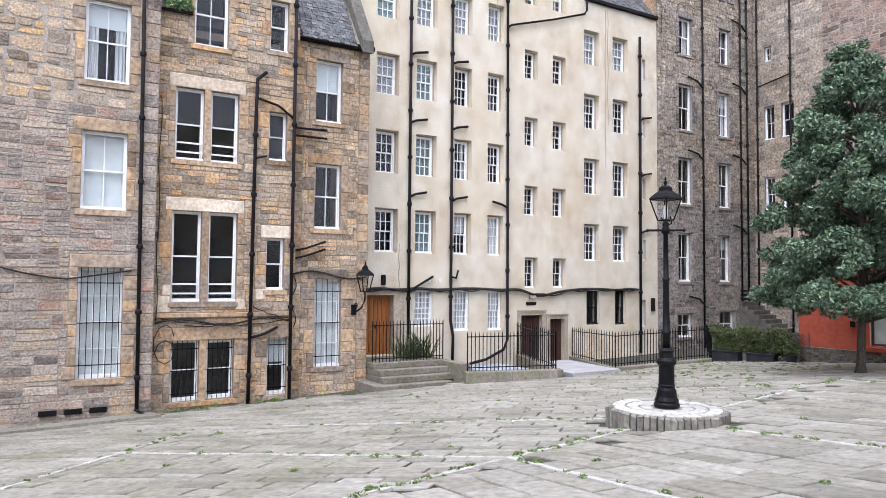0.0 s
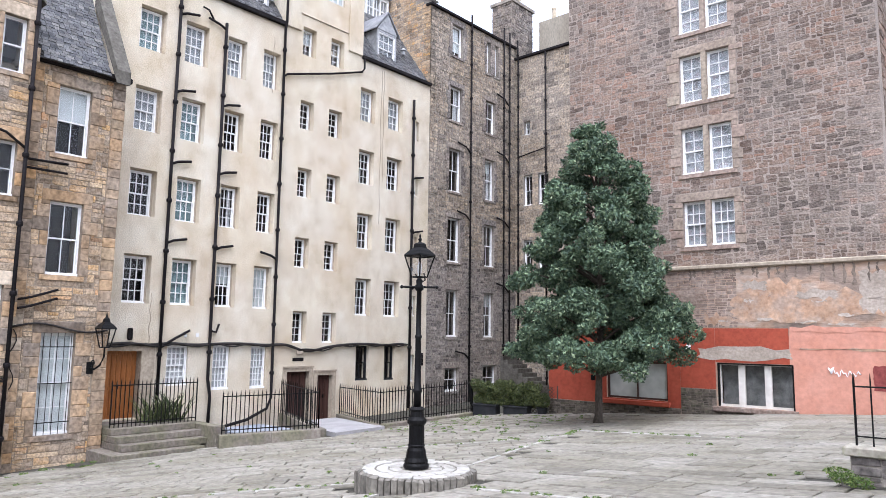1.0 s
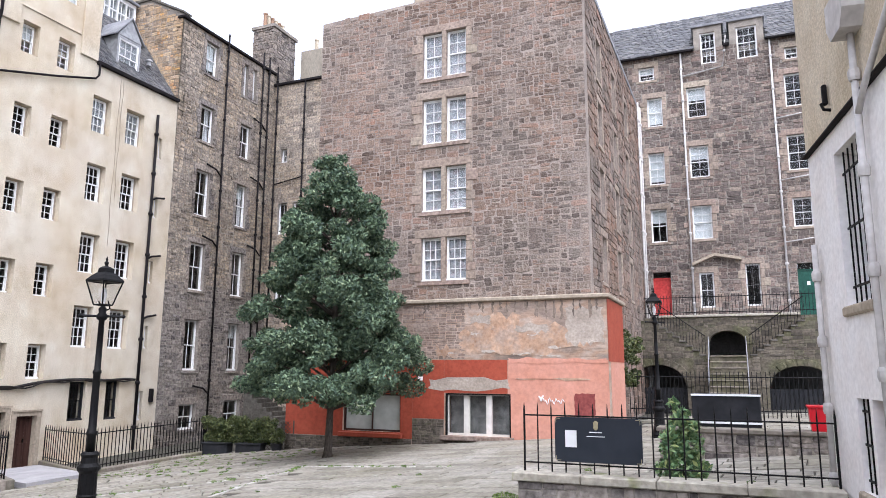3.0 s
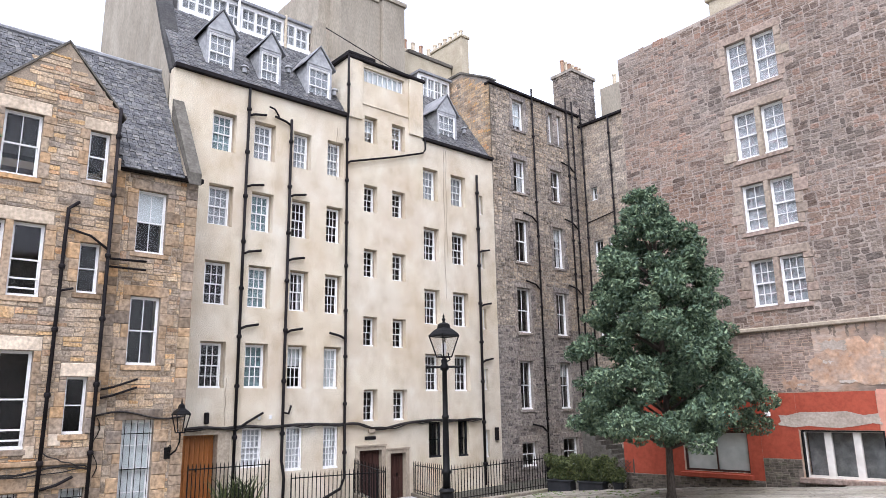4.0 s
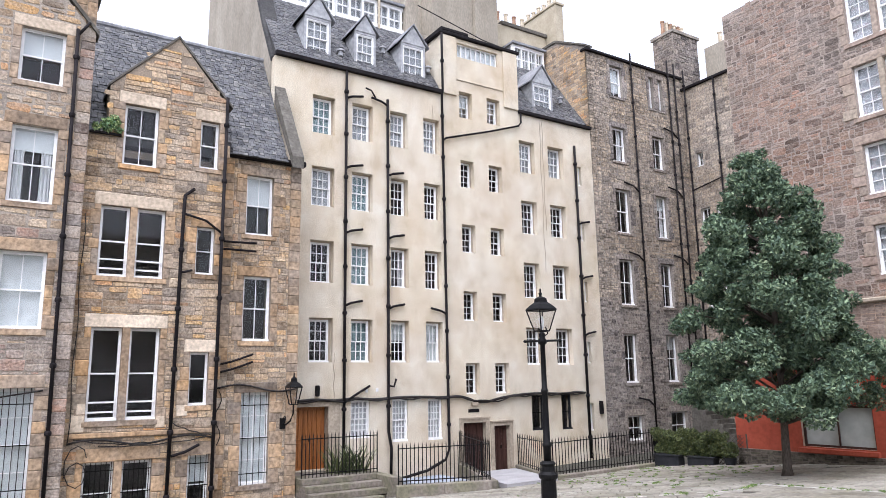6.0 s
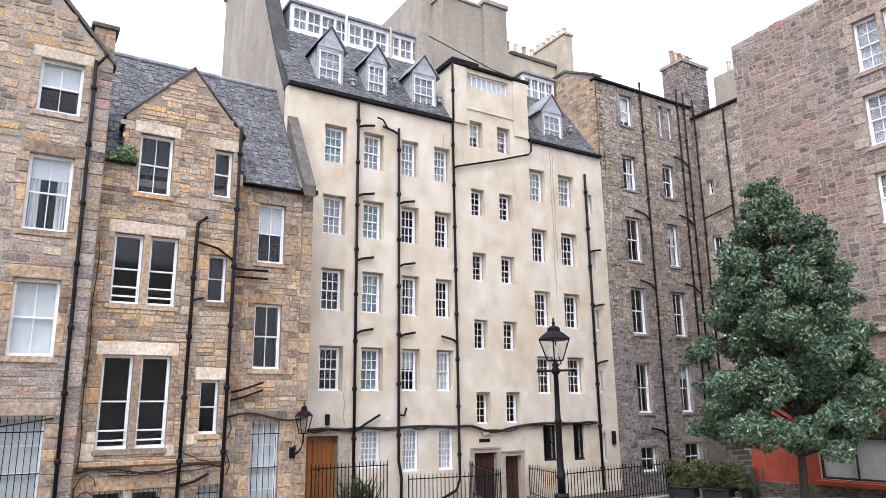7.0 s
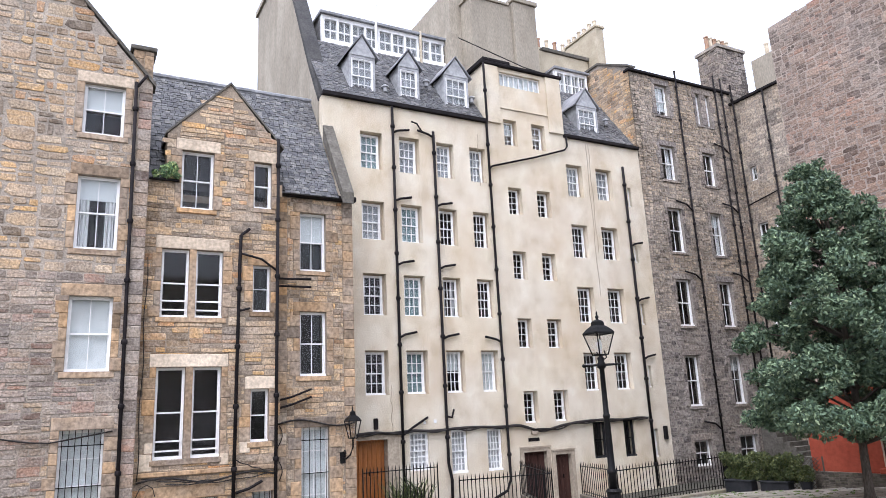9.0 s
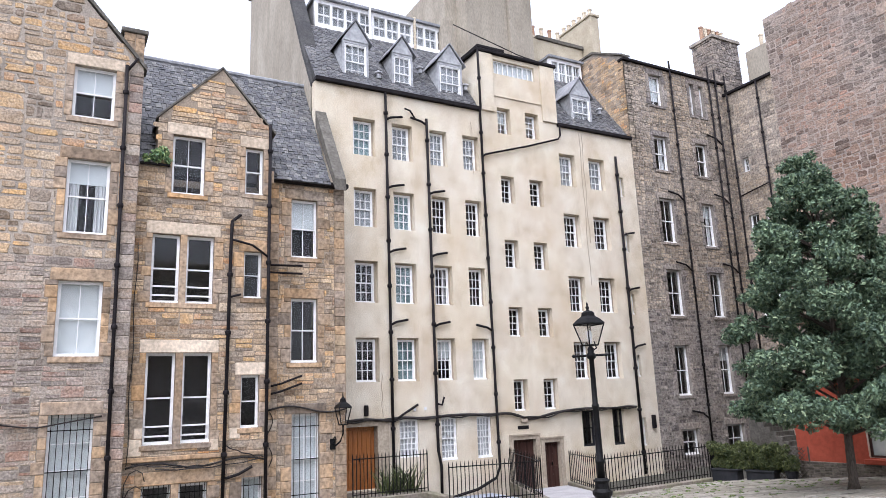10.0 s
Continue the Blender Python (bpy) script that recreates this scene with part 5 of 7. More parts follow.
part("chimney", boxes(facing_south(35.2), (-23.6, -20.0, 0, 1.2, 17.5, 20.9), bevel=0.02), GREY_HARL, dark)
for i in range(2):
    chimney_pot((-22.9 + i * 1.5, 35.8, 20.9), 0.9, BUFF_POT, dark)
for y, z in ((29.75, 19.6), (32.75, 19.9), (33.3, 19.8), (34.1, 19.6)):
    downpipe(dark, [(PX, y, z), (PX, y, -1.5)], 0.065)
for y, z, s in ((29.75, 12.0, -1), (29.75, 8.3, -1), (29.75, 1.0, -1), (33.2, 15.6, -1), (33.2, 12.2, -1), (33.2, 8.4, -1), (33.2, 4.7, -1)):
    downpipe(dark, [(PX, y, z - 0.3), (PX, y + 0.4 * s, z), (PX, y + 1.1 * s, z + 0.12)], 0.06)
# link wall
S_LINK = facing_south(34.0)
link_holes = [(-23.85, -23.45, 13.6, 14.4), (-23.9, -23.3, 9.4, 11.2), (-22.9, -22.2, 9.4, 11.2), (-23.9, -23.3, 5.6, 7.4), (-22.9, -22.2, 5.6, 7.4)]
lk = part("link_wall", pierced(S_LINK, CX, -14.9, -2.4, 18.3, link_holes), DARK_MORTAR, dark)
lay(lk, "stone", RUBBLE, rubble(S_LINK, CX, -15.2, -1.4, 18.3, link_holes, 16, courses=(0.26, 0.36), lengths=(0.4, 0.85), gap=0.014, proud=(0.005, 0.018), skew=0.02), DARK_WARM, "rubble_masonry", 100)
for w in link_holes:
    sash_window(dark, S_LINK, w, 2, 2, deep=0.15)
part("link_coping", boxes(S_LINK, (CX, -14.9, -0.15, 0.5, 18.3, 18.45), bevel=0.02), GUTTER, dark)
# added dark sheet, so the link windows look into dim rooms
part("link_room_backing", boxes(S_LINK, (CX, -14.9, 1.2, 1.3, -2.4, 18.2)), ROOM, dark)
for x in (-24.2, -22.3):
    downpipe(dark, [(x, 33.88, 18.3), (x, 33.88, -1.3)], 0.065)
downpipe(dark, [(-24.2, 33.86, 12.3), (-22.3, 33.86, 12.6)], 0.05)
for i in range(8):
    part("stair_step", boxes(S_LINK, (-24.6 + i * 0.32, -24.284 + i * 0.32, -1.4, 0, -1.5, -1.0 + (7 - i) * 0.22 + 0.3), bevel=0.01), COPING, dark)

for k in range(3):
    downpipe(dark, [(-24.3, 32.5, 1.0 + 0.2 * k), (-23.2, 32.6, 0.9 + 0.25 * k), (-22.0, 32.7, 1.35 + 0.3 * k)], 0.07)

# ---- gable tenement with painted ground floor ----
GY, FY = 24.7, 24.25
S_G, S_F = facing_south(GY), facing_south(FY)
gable = thing("gable_tenement", (-9.8, GY, -0.7), "pinkish-brown rubble tenement with a red and salmon painted base", "building")
gable_windows = []
for z0, z1 in ((12.78, 14.6), (10.2, 11.94), (7.62, 9.28), (5.06, 6.64)):
    gable_windows += [(-10.68, -9.88, z0, z1), (-9.72, -8.92, z0, z1)]
gw_ = part("wall", pierced(S_G, -15.2, -4.55, 4.2, 15.5, gable_windows), PINK_MORTAR, gable)
part("wall_head", prism([(-15.2, 15.5), (-4.55, 15.5), (-4.55, 16.2), (-15.2, 15.92)], 0, 0.45, S_G), PINK_MORTAR, gable)
stones, taken = [], list(gable_windows)
for i in range(4):
    a, b = gable_windows[2 * i], gable_windows[2 * i + 1]
    s, r = surround(S_G, (a[0], b[1], a[2], a[3]), rng, 0.24, 0.3, 0.16)
    stones += s
    taken.append(r)
lay(gw_, "dressed_stone", ASHLAR, stones, REDDRESS, "dressed_masonry")
for w in gable_windows[::2]:
    part("mullion", boxes(S_G, (-9.884, -9.716, -0.03, 0.25, w[2], w[3])), REDDRESS, gable)
lay(gw_, "stone", ROUGH, rubble(S_G, -15.2, -4.55, 4.3, 16.2, taken, 18, courses=(0.1, 0.32), lengths=(0.16, 0.62), proud=(0.003, 0.017), gap=0.02, skew=0.14, inside=lambda u, z: z < 15.9 + (u + 15.2) * 0.026), PINK, "rubble_masonry", 300)
for k, w in enumerate(gable_windows):
    sash_window(gable, S_G, w, 3 if k > 5 else 2, 4, deep=0.14, blind=(0.5, 0.55, 0.0, 0.0, 0.0, 0.0, 0.0, 0.0)[k], shut=LACE)
E_GS = facing_east(-4.55)
side_windows = [(y, y + 0.9, z, z + 1.7) for z in (5.06, 7.62, 10.2, 12.78) for y in (27.0, 30.5, 34.0)]
gs = part("side_wall", pierced(E_GS, 25.15, 40, -1, 16.0, side_windows), PINK_MORTAR, gable)
stones, taken = [], list(side_windows)
for w in side_windows:
    s, r = surround(E_GS, w, rng, 0.2, 0.28, 0.14)
    stones += s
    taken.append(r)
lay(gs, "dressed_stone", ASHLAR, stones, REDDRESS, "dressed_masonry")
lay(gs, "stone", RUBBLE, rubble(E_GS, 25.15, 40, 0, 16, taken, 19, courses=(0.2, 0.4), lengths=(0.35, 0.8)), PINK, "rubble_masonry", 60)
for w in side_windows:
    sash_window(gable, E_GS, w, 2, 2, deep=0.15)
part("side_lintel_band", boxes(E_GS, (25.2, 40, -0.06, 0.1, 15.9, 16.1)), LEAD, gable)
part("outer_walls", boxes(S_G, (-15.2, -14.9, 0.45, 15, -1, 15.5), (-14.9, -5.1, 14.7, 15, -1, 15.5), (-14.9, -5.05, 0.5, 14.7, 15.2, 15.45)), PINK_MORTAR, gable)
# unseen dark backing that imitates dim rooms behind the panes
part("room_backing", boxes(S_G, (-14.9, -6.3, 1.9, 2.0, -1, 15.1), (-6.4, -6.3, 2.0, 14.5, -1, 15.1)), ROOM, gable)
gstack = part("chimney", boxes(S_G, (-11.2, -8.0, 0.25, 1.4, 15.6, 16.75), bevel=0.02), BEIGE_HARL, gable)
part("chimney_cope", boxes(S_G, (-11.3, -7.9, 0.15, 1.5, 16.75, 16.95), bevel=0.02), BEIGE_HARL, gstack)
for x in (-10.6, -10.0, -9.4):
    chimney_pot((x, GY + 0.8, 16.95), 0.7, BUFF_POT, gstack)
for y in (38.5, 39.3):
    downpipe(gable, [(-4.42, y, 16), (-4.42, y, 0)], 0.07, GREY_PIPE)
# painted base
front_holes = [(-13.5, -11.2, -0.22, 1.09), (-9.5, -7.2, -0.24, 1.14)]
base = part("painted_base", pierced(S_F, -15.95, -4.0, -1.6, 4.2, front_holes, 0.44), PEELING, gable, "peeling weathered render")
part("base_ledge", boxes(S_F, (-15.95, -3.9, -0.12, 3.4, 4.2, 4.34), bevel=0.03), MARGIN, gable)
rp = lambda *d: boxes(S_F, *d, bevel=0.004)
part("red_paint_field", pierced(S_F @ Matrix.Translation((0, -0.006, 0)), -15.95, -10.75, -0.42, 2.25, [front_holes[0]], 0.005), RED, gable, "red masonry paint")
part("red_paint_band", rp((-10.745, -9.56, -0.006, -0.001, 0.28, 2.25)), RED, gable)
part("red_paint_band", rp((-9.555, -7.3, -0.006, -0.001, 1.15, 2.25)), RED, gable)
part("salmon_paint_field", pierced(S_F @ Matrix.Translation((0, -0.005, 0)), -7.29, -4.0, -0.3, 2.25, [front_holes[1]], 0.004), SALMON, gable, "salmon pink masonry paint")
rng2 = random.Random(4)


def patch(u0, u1, z0, z1, off, material, label, rough=0.08, n=26):
    """A thin layer with a ragged outline."""
    pts = []
    for i in range(n):
        t = i / n * 4
        s, f = int(t), t % 1
        u, z = ((u0 + (u1 - u0) * f, z0), (u1, z0 + (z1 - z0) * f), (u1 - (u1 - u0) * f, z1), (u0, z1 - (z1 - z0) * f))[s]
        e = rng2.uniform(-rough, rough)
        pts.append((u, z + e) if s in (0, 2) and 0.02 < f else (u + e * 0.7, z))
    return part("paint_patch", prism(pts, -off, -off + 0.006, S_F), material, gable, label)


patch(-10.1, -7.25, 1.28, 1.62, 0.016, BARE, "bare scraped plaster patch")
patch(-7.25, -4.05, 2.15, 2.3, 0.016, SALMON, "salmon paint edge", 0.05, 40)
patch(-8.9, -4.6, 2.5, 3.3, 0.014, FADED, "faded orange paint", 0.2, 48)
patch(-9.9, -9.0, 2.35, 2.7, 0.014, FADED, "faded orange paint", 0.12, 30)
patch(-8.4, -6.9, 3.2, 3.7, 0.012, FADED, "faded orange paint", 0.14, 30)
patch(-5.3, -4.12, 2.75, 3.9, 0.016, BARE, "pale bare plaster", 0.09, 44)
patch(-7.0, -5.9, 3.15, 3.4, 0.016, BARE, "pale bare plaster", 0.08, 30)
patch(-8.6, -7.9, 3.45, 3.75, 0.016, BARE, "pale bare plaster", 0.08, 26)
for u, z, w in ((-8.2, 2.5, 0.5), (-7.1, 2.42, 0.6), (-5.9, 2.62, 0.4), (-6.6, 3.05, 0.4), (-5.2, 3.1, 0.5), (-8.6, 3.1, 0.3), (-4.7, 2.8, 0.3), (-9.4, 2.45, 0.3), (-6.2, 2.36, 0.7)):
    patch(u, u + w, z, z + 0.05, 0.02, FLAKE, "pale flaked plaster", 0.04, 22)
for k in range(22):
    u = -10.4 + k * 0.29 + rng2.uniform(-0.12, 0.12)
    drop = rng2.uniform(0.15, 0.4) * (1.7 if u > -7.2 else 1.0)
    patch(u, u + rng2.uniform(0.03, 0.1), 4.17 - drop, 4.17, 0.022, SOOT, "dark water stain", 0.05, 22)
patch(-5.1, -4.45, 0.5, 1.2, 0.02, surface("maroon_paint", [(0.3, (0.24, 0.06, 0.055)), (0.7, (0.31, 0.085, 0.075))], bump=0.1), "dull maroon patch", 0.02)
patch(-7.0, -4.6, 1.62, 1.66, 0.018, FADED, "scored line in the paint", 0.03, 30)
# exposed brick along the foot and under the ledge
BED = boxes(S_F, (-15.94, -10.76, -0.012, -0.004, -1.5, -0.43), (-10.74, -9.56, -0.012, -0.004, -1.5, 0.27), (-9.55, -4.02, -0.012, -0.004, -1.5, -0.42))
bed = part("brick_bed", BED, BRICK_BED, base)
S_BED = facing_south(FY - 0.012)
foot = rubble(S_BED, -15.9, -10.78, -1.3, -0.44, [], 61, courses=(0.07, 0.11), lengths=(0.18, 0.34), proud=(0.006, 0.02), gap=0.012, skew=0.02)
foot += rubble(S_BED, -10.74, -9.58, -1.2, 0.26, [(-9.7, -9.3, -0.42, 0)], 62, courses=(0.07, 0.11), lengths=(0.18, 0.34), proud=(0.006, 0.02), gap=0.012, skew=0.02)
foot += rubble(S_BED, -9.56, -4.05, -1.0, -0.43, [], 63, courses=(0.07, 0.11), lengths=(0.18, 0.34), proud=(0.006, 0.02), gap=0.012, skew=0.02)
# dark brown foot bricks, with the shade down there put into their colour
lay(base, "brick", RUBBLE, foot, VAULT, "brickwork", 200)
lay(base, "brick", RUBBLE, rubble(S_F, -15.9, -8.8, 2.27, 4.18, [], 64, courses=(0.08, 0.14), lengths=(0.2, 0.5), proud=(0.003, 0.012), gap=0.012, skew=0.02), BRICK, "brickwork", 60)
lay(base, "brick", RUBBLE, rubble(S_F, -8.8, -4.05, 2.27, 4.18, [], 65, courses=(0.08, 0.14), lengths=(0.2, 0.5), proud=(0.002, 0.009), gap=0.01, skew=0.02), PEELING, "brickwork", 0)
part("corner_return", boxes(facing_east(-4.0), (FY + 0.46, 27.5, -0.004, 0.3, -1.4, 4.19)), SALMON, gable)
part("red_return", boxes(facing_east(-3.995), (FY + 0.01, 27.4, -0.012, -0.005, 2.2, 4.18)), RED, gable)
bm = bmesh.new()
tube([(-6.15 + 0.75 * i / 30, FY - 0.018, 0.95 + (0.14 - i * 0.002) * math.sin(i * 1.1) * math.cos(i * 0.37)) for i in range(31)], 0.014, 5, bm)
tube([(-6.25, FY - 0.018, 1.1), (-6.18, FY - 0.018, 0.98), (-6.1, FY - 0.018, 1.12)], [0.02, 0.075, 0.02], 6, bm)
part("graffiti", bm, PAPER, gable, "white spray-paint scrawl")
# shop windows
for (a, b, z0, z1), kind in zip(front_holes, ("blank", "door")):
    lights = [(a + 0.07, (a + b) / 2 - 0.02), ((a + b) / 2 + 0.02, b - 0.07)] if kind == "blank" else [(a + 0.07, a + 0.62), (a + 0.82, a + 1.42), (a + 1.62, b - 0.07)]
    bm = pierced(S_F @ Matrix.Translation((0, 0.1, 0)), a, b, z0, z1, [(p, q, z0 + 0.07, z1 - 0.07) for p, q in lights], 0.1)
    if kind == "blank":
        w = part("window", bm, DARK_DOOR, gable, "shop window with whitened glass")
        for p, q in lights:
            part("pane", boxes(S_F, (p, q, 0.15, 0.16, z0 + 0.07, z1 - 0.07)), WHITED, w)
        part("window_sill", boxes(S_F, (a - 0.12, b + 0.1, -0.14, 0.1, z0 - 0.2, z0 - 0.04), bevel=0.02), RED, w)
    else:
        w = part("window", bm, CREAM_PAINT, gable, "cream-framed shop window in three lights")
        part("window_surround", pierced(S_F @ Matrix.Translation((0, -0.01, 0)), a, b, z0, z1, [(a + 0.045, b - 0.045, z0, z1 - 0.045)], 0.1), IRON, w)
        # added flat panel in place of the dim room behind the glass
        part("interior_backing", boxes(S_F, (a, b, 0.5, 0.52, z0, z1)), DIM, w)
        for p, q in lights:
            part("pane", boxes(S_F, (p, q, 0.15, 0.156, z0 + 0.07, z1 - 0.07)), GLASS, w)
        part("window_sill", boxes(S_F, (a - 0.15, b + 0.1, -0.14, 0.1, z0 - 0.16, z0 - 0.003), bevel=0.02), BRICK, w)
part("security_lamp", boxes(S_F, (-10.5, -10.35, -0.12, 0, 1.55, 1.7), bevel=0.02), WHITE, gable)
part("meter_box", boxes(S_F, (-14.1, -13.95, -0.08, 0, 0.35, 0.55), bevel=0.01), IRON, gable)

# ---- rear tenement, terrace and stairs ----
RY = 44.0
S_R = facing_south(RY)
rear = thing("rear_tenement", (0, RY, 0), "dark brown rubble tenement with slate roof above a terrace", "building")
rear_windows = [(-4.91, -3.99, 19.43, 20.3), (-4.5, -3.62, 16.45, 18.26), (-2.2, -1.15, 16.73, 18.61), (3.05, 4.05, 16.67, 18.61), (-4.55, -3.64, 12.84, 14.81), (-2.23, -1.18, 13.06, 14.97), (2.95, 4.05, 12.96, 15.0),
                (-4.58, -3.68, 9.36, 11.35), (-2.26, -1.2, 9.41, 11.37), (2.98, 3.97, 9.76, 11.38), (-2.07, -1.3, 5.46, 7.45), (0.36, 1.1, 5.5, 7.84), (3.2, 3.9, 19.5, 20.2)]
rear_doors = [(-4.63, -3.63, 4.55, 7.6), (2.94, 4.04, 4.55, 7.75)]
rear_dormers = [(-1.65, -0.05), (0.35, 2.2)]
dormer_feet = [(a + 0.38, b - 0.38, 19.95, 20.9) for a, b in rear_dormers]
rw = part("wall", pierced(S_R, -12, 9, -0.6, 20.9, rear_windows + rear_doors + dormer_feet), DARK_MORTAR, rear)
stones, taken = [], rear_windows + rear_doors + dormer_feet
for w in rear_windows:
    s, r = surround(S_R, w, rng, 0.26, 0.34, 0.16)
    stones += s
    taken = taken + [r]
lay(rw, "dressed_stone", ASHLAR, stones, REDDRESS, "dressed_masonry")
lay(rw, "stone", ROUGH, rubble(S_R, -7, 6.5, 4.5, 20.9, taken, 23, courses=(0.12, 0.4), lengths=(0.22, 0.8), proud=(0.01, 0.04), skew=0.12), REAR, "rubble_masonry", 100)
for k, w in enumerate(rear_windows):
    sash_window(rear, S_R, w, 2, 4 if w[1] - w[0] > 0.9 else 2, deep=0.15, blind=(0.5, 0.9, 0.4, 0, 0.9, 0.4, 0, 0.4, 1.0, 0, 0, 0, 0)[k], bars=(5, 0.05) if k == 11 else None)
for k, (a, b, z0, z1) in enumerate(rear_doors):
    d = part("door", boxes(S_R, (a, b, 0.25, 0.3, z0, z1 - 0.35), (a, b, 0.2, 0.32, z1 - 0.4, z1 - 0.33)), RED_DOOR if k == 0 else GREEN_DOOR, rear, "red painted door" if k == 0 else "dark green door with a small notice")
    part("fanlight", boxes(S_R, (a, b, 0.26, 0.27, z1 - 0.33, z1)), GLASS, d)
    if k:
        part("notice", boxes(S_R, (a + 0.45, a + 0.6, 0.235, 0.248, z0 + 2.0, z0 + 2.2)), PAPER, d)
shell(rear, -11.9, 8.9, 0.45, 9, -0.6, 20.9, S_R, DARK_MORTAR)
M_ROOF = Matrix(((0, 1, 0, 0), (1, 0, 0, 0), (0, 0, 1, 0), (0, 0, 0, 1)))
roof = part("roof", prism([(RY + 1.25, 20.85), (RY + 1.25, 22.28), (RY + 4.5, 25.2), (RY + 9.3, 20.85)], -12, 9, M_ROOF), SLATE_BED, rear)
for a, b in ((-12, -1.7), (0.0, 0.3), (2.25, 9)):
    part("roof_foot", prism([(RY - 0.3, 20.85), (RY + 1.249, 22.26), (RY + 1.249, 20.85)], a, b, M_ROOF), SLATE_BED, roof)
    part("eaves_gutter", boxes(S_R, (a, b, -0.35, -0.2, 20.78, 20.92), bevel=0.02), GUTTER, rear)
clear_of = lambda p: not any(a - 0.12 < p.x < b + 0.12 and p.z < 22.4 for a, b in rear_dormers)
lay(roof, "slate", TILE, slates((-7, RY - 0.32, 20.87), (6.5, RY - 0.32, 20.87), (-7, RY + 4.5, 25.24), (6.5, RY + 4.5, 25.24), 41, course=0.24, width=0.34, keep=clear_of), SLATE, "slating", 60)
for a, b in rear_dormers:
    d = part("dormer", pierced(S_R, a, b, 20.902, 22.3, [(a + 0.38, b - 0.38, 20.902, 21.92)], 0.3), DARK_MORTAR, rear, "stone wall-head dormer")
    part("dormer_coping", boxes(S_R, (a - 0.1, b + 0.1, -0.12, 2.2, 22.3, 22.45), (a, a + 0.15, 0.3, 2.2, 20.5, 22.3), (b - 0.15, b, 0.3, 2.2, 20.5, 22.3), bevel=0.02), LEAD, d)
    sash_window(rear, S_R, (a + 0.38, b - 0.38, 19.95, 21.92), 3, 4, deep=0.1)
for x in (-2.42, 2.45, 4.55, 4.9, 5.2):
    downpipe(rear, [(x, RY - 0.14, 20.8), (x, RY - 0.14, 4.7)], 0.075, GREY_PIPE)
downpipe(rear, [(-2.42, RY - 0.14, 19.3), (-0.1, RY - 0.14, 19.6), (0.15, RY - 0.14, 21.5)], 0.06, GREY_PIPE)
for z in (8.9, 12.4, 16.0):
    downpipe(rear, [(2.45, RY - 0.14, z), (4.55, RY - 0.14, z + 0.25)], 0.05, GREY_PIPE)
part("porch_hood", prism([(-2.4, 8.0), (-1.2, 8.5), (0.2, 8.2), (0.2, 8.05), (-1.2, 8.35), (-2.4, 7.85)], -0.4, 0, S_R), MARGIN, rear)
TY = 38.0
S_T = facing_south(TY)
terrace = thing("stone_terrace", (-1, TY, 0), "rubble stone terrace with arches and double stair", "terrace")


def arched(m, u0, u1, z0, z1, arches, thick=0.6):
    """A wall with round-headed openings."""
    bm = bmesh.new()
    n = 14
    us = sorted({u0, u1, *(a[0] for a in arches), *(a[1] for a in arches)})
    for a, b in zip(us, us[1:]):
        arch = next((q for q in arches if q[0] <= (a + b) / 2 <= q[1]), None)
        steps = n if arch else 1
        for i in range(steps):
            p, q = a + (b - a) * i / steps, a + (b - a) * (i + 1) / steps
            lo = []
            for u in (p, q):
                if arch:
                    s = (u - (arch[0] + arch[1]) / 2) / ((arch[1] - arch[0]) / 2)
                    lo.append(arch[3] + (arch[4] - arch[3]) * math.sqrt(max(0, 1 - s * s)))
                else:
                    lo.append(z0)
            vs = [bm.verts.new(c) for c in ((p, 0, lo[0]), (q, 0, lo[1]), (q, 0, z1), (p, 0, z1), (p, thick, lo[0]), (q, thick, lo[1]), (q, thick, z1), (p, thick, z1))]
            for f in ((0, 1, 2, 3), (5, 4, 7, 6), (0, 4, 5, 1), (3, 2, 6, 7), (0, 3, 7, 4), (1, 5, 6, 2)):
                bm.faces.new([vs[k] for k in f])
            if arch and arch[2] > z0:
                box(bm, p, q, 0, thick, z0, arch[2])
    bmesh.ops.transform(bm, matrix=m, verts=bm.verts)
    return bm


arches = [(-5.15, -2.55, -0.6, 1.2, 2.2), (0.92, 3.6, -0.6, 1.2, 2.16)]
upper_arch = (-1.55, 0.12, 2.6, 3.25, 3.82)
FRONT = TY - 1.1
S_FR = facing_south(FRONT)
tw = part("wall", arched(S_FR, -8.5, 6.0, -0.6, 2.5, arches, 0.5), TERRACE, terrace)
up_wall = part("upper_wall", arched(S_T, -8.5, 6.0, 2.5, 4.5, [upper_arch]), TERRACE, terrace)
STAIR_MID, TREAD, RISE = -0.72, 0.29, 0.215
for sgn in (-1, 1):
    far = STAIR_MID + sgn * (0.95 + 8 * TREAD)
    end = -8.5 if sgn < 0 else 6.0
    part("stair_wall", boxes(S_FR, (min(far, end), max(far, end), 0, 1.098, 2.502, 4.3)), TERRACE, terrace)
    for i in range(8):
        c = STAIR_MID + sgn * (0.95 + (i + 0.5) * TREAD)
        part("stair_step", boxes(S_FR, (c - TREAD / 2, c + TREAD / 2, 0.0, 1.097, 2.502, 2.62 + i * RISE)), TERRACE, terrace)
        part("tread", boxes(S_FR, (c - TREAD / 2 + 0.002, c + TREAD / 2 - 0.002, -0.05, 1.097, 2.622 + i * RISE, 2.7 + i * RISE), bevel=0.01), COPING, terrace)
arch_holes = [(a[0] - 0.3, a[1] + 0.3, a[2], a[4] + 0.3) for a in arches]
flight_head = lambda u: 2.55 + RISE * 8 * min(1, max(0, (abs(u - STAIR_MID) - 0.95) / (8 * TREAD)))
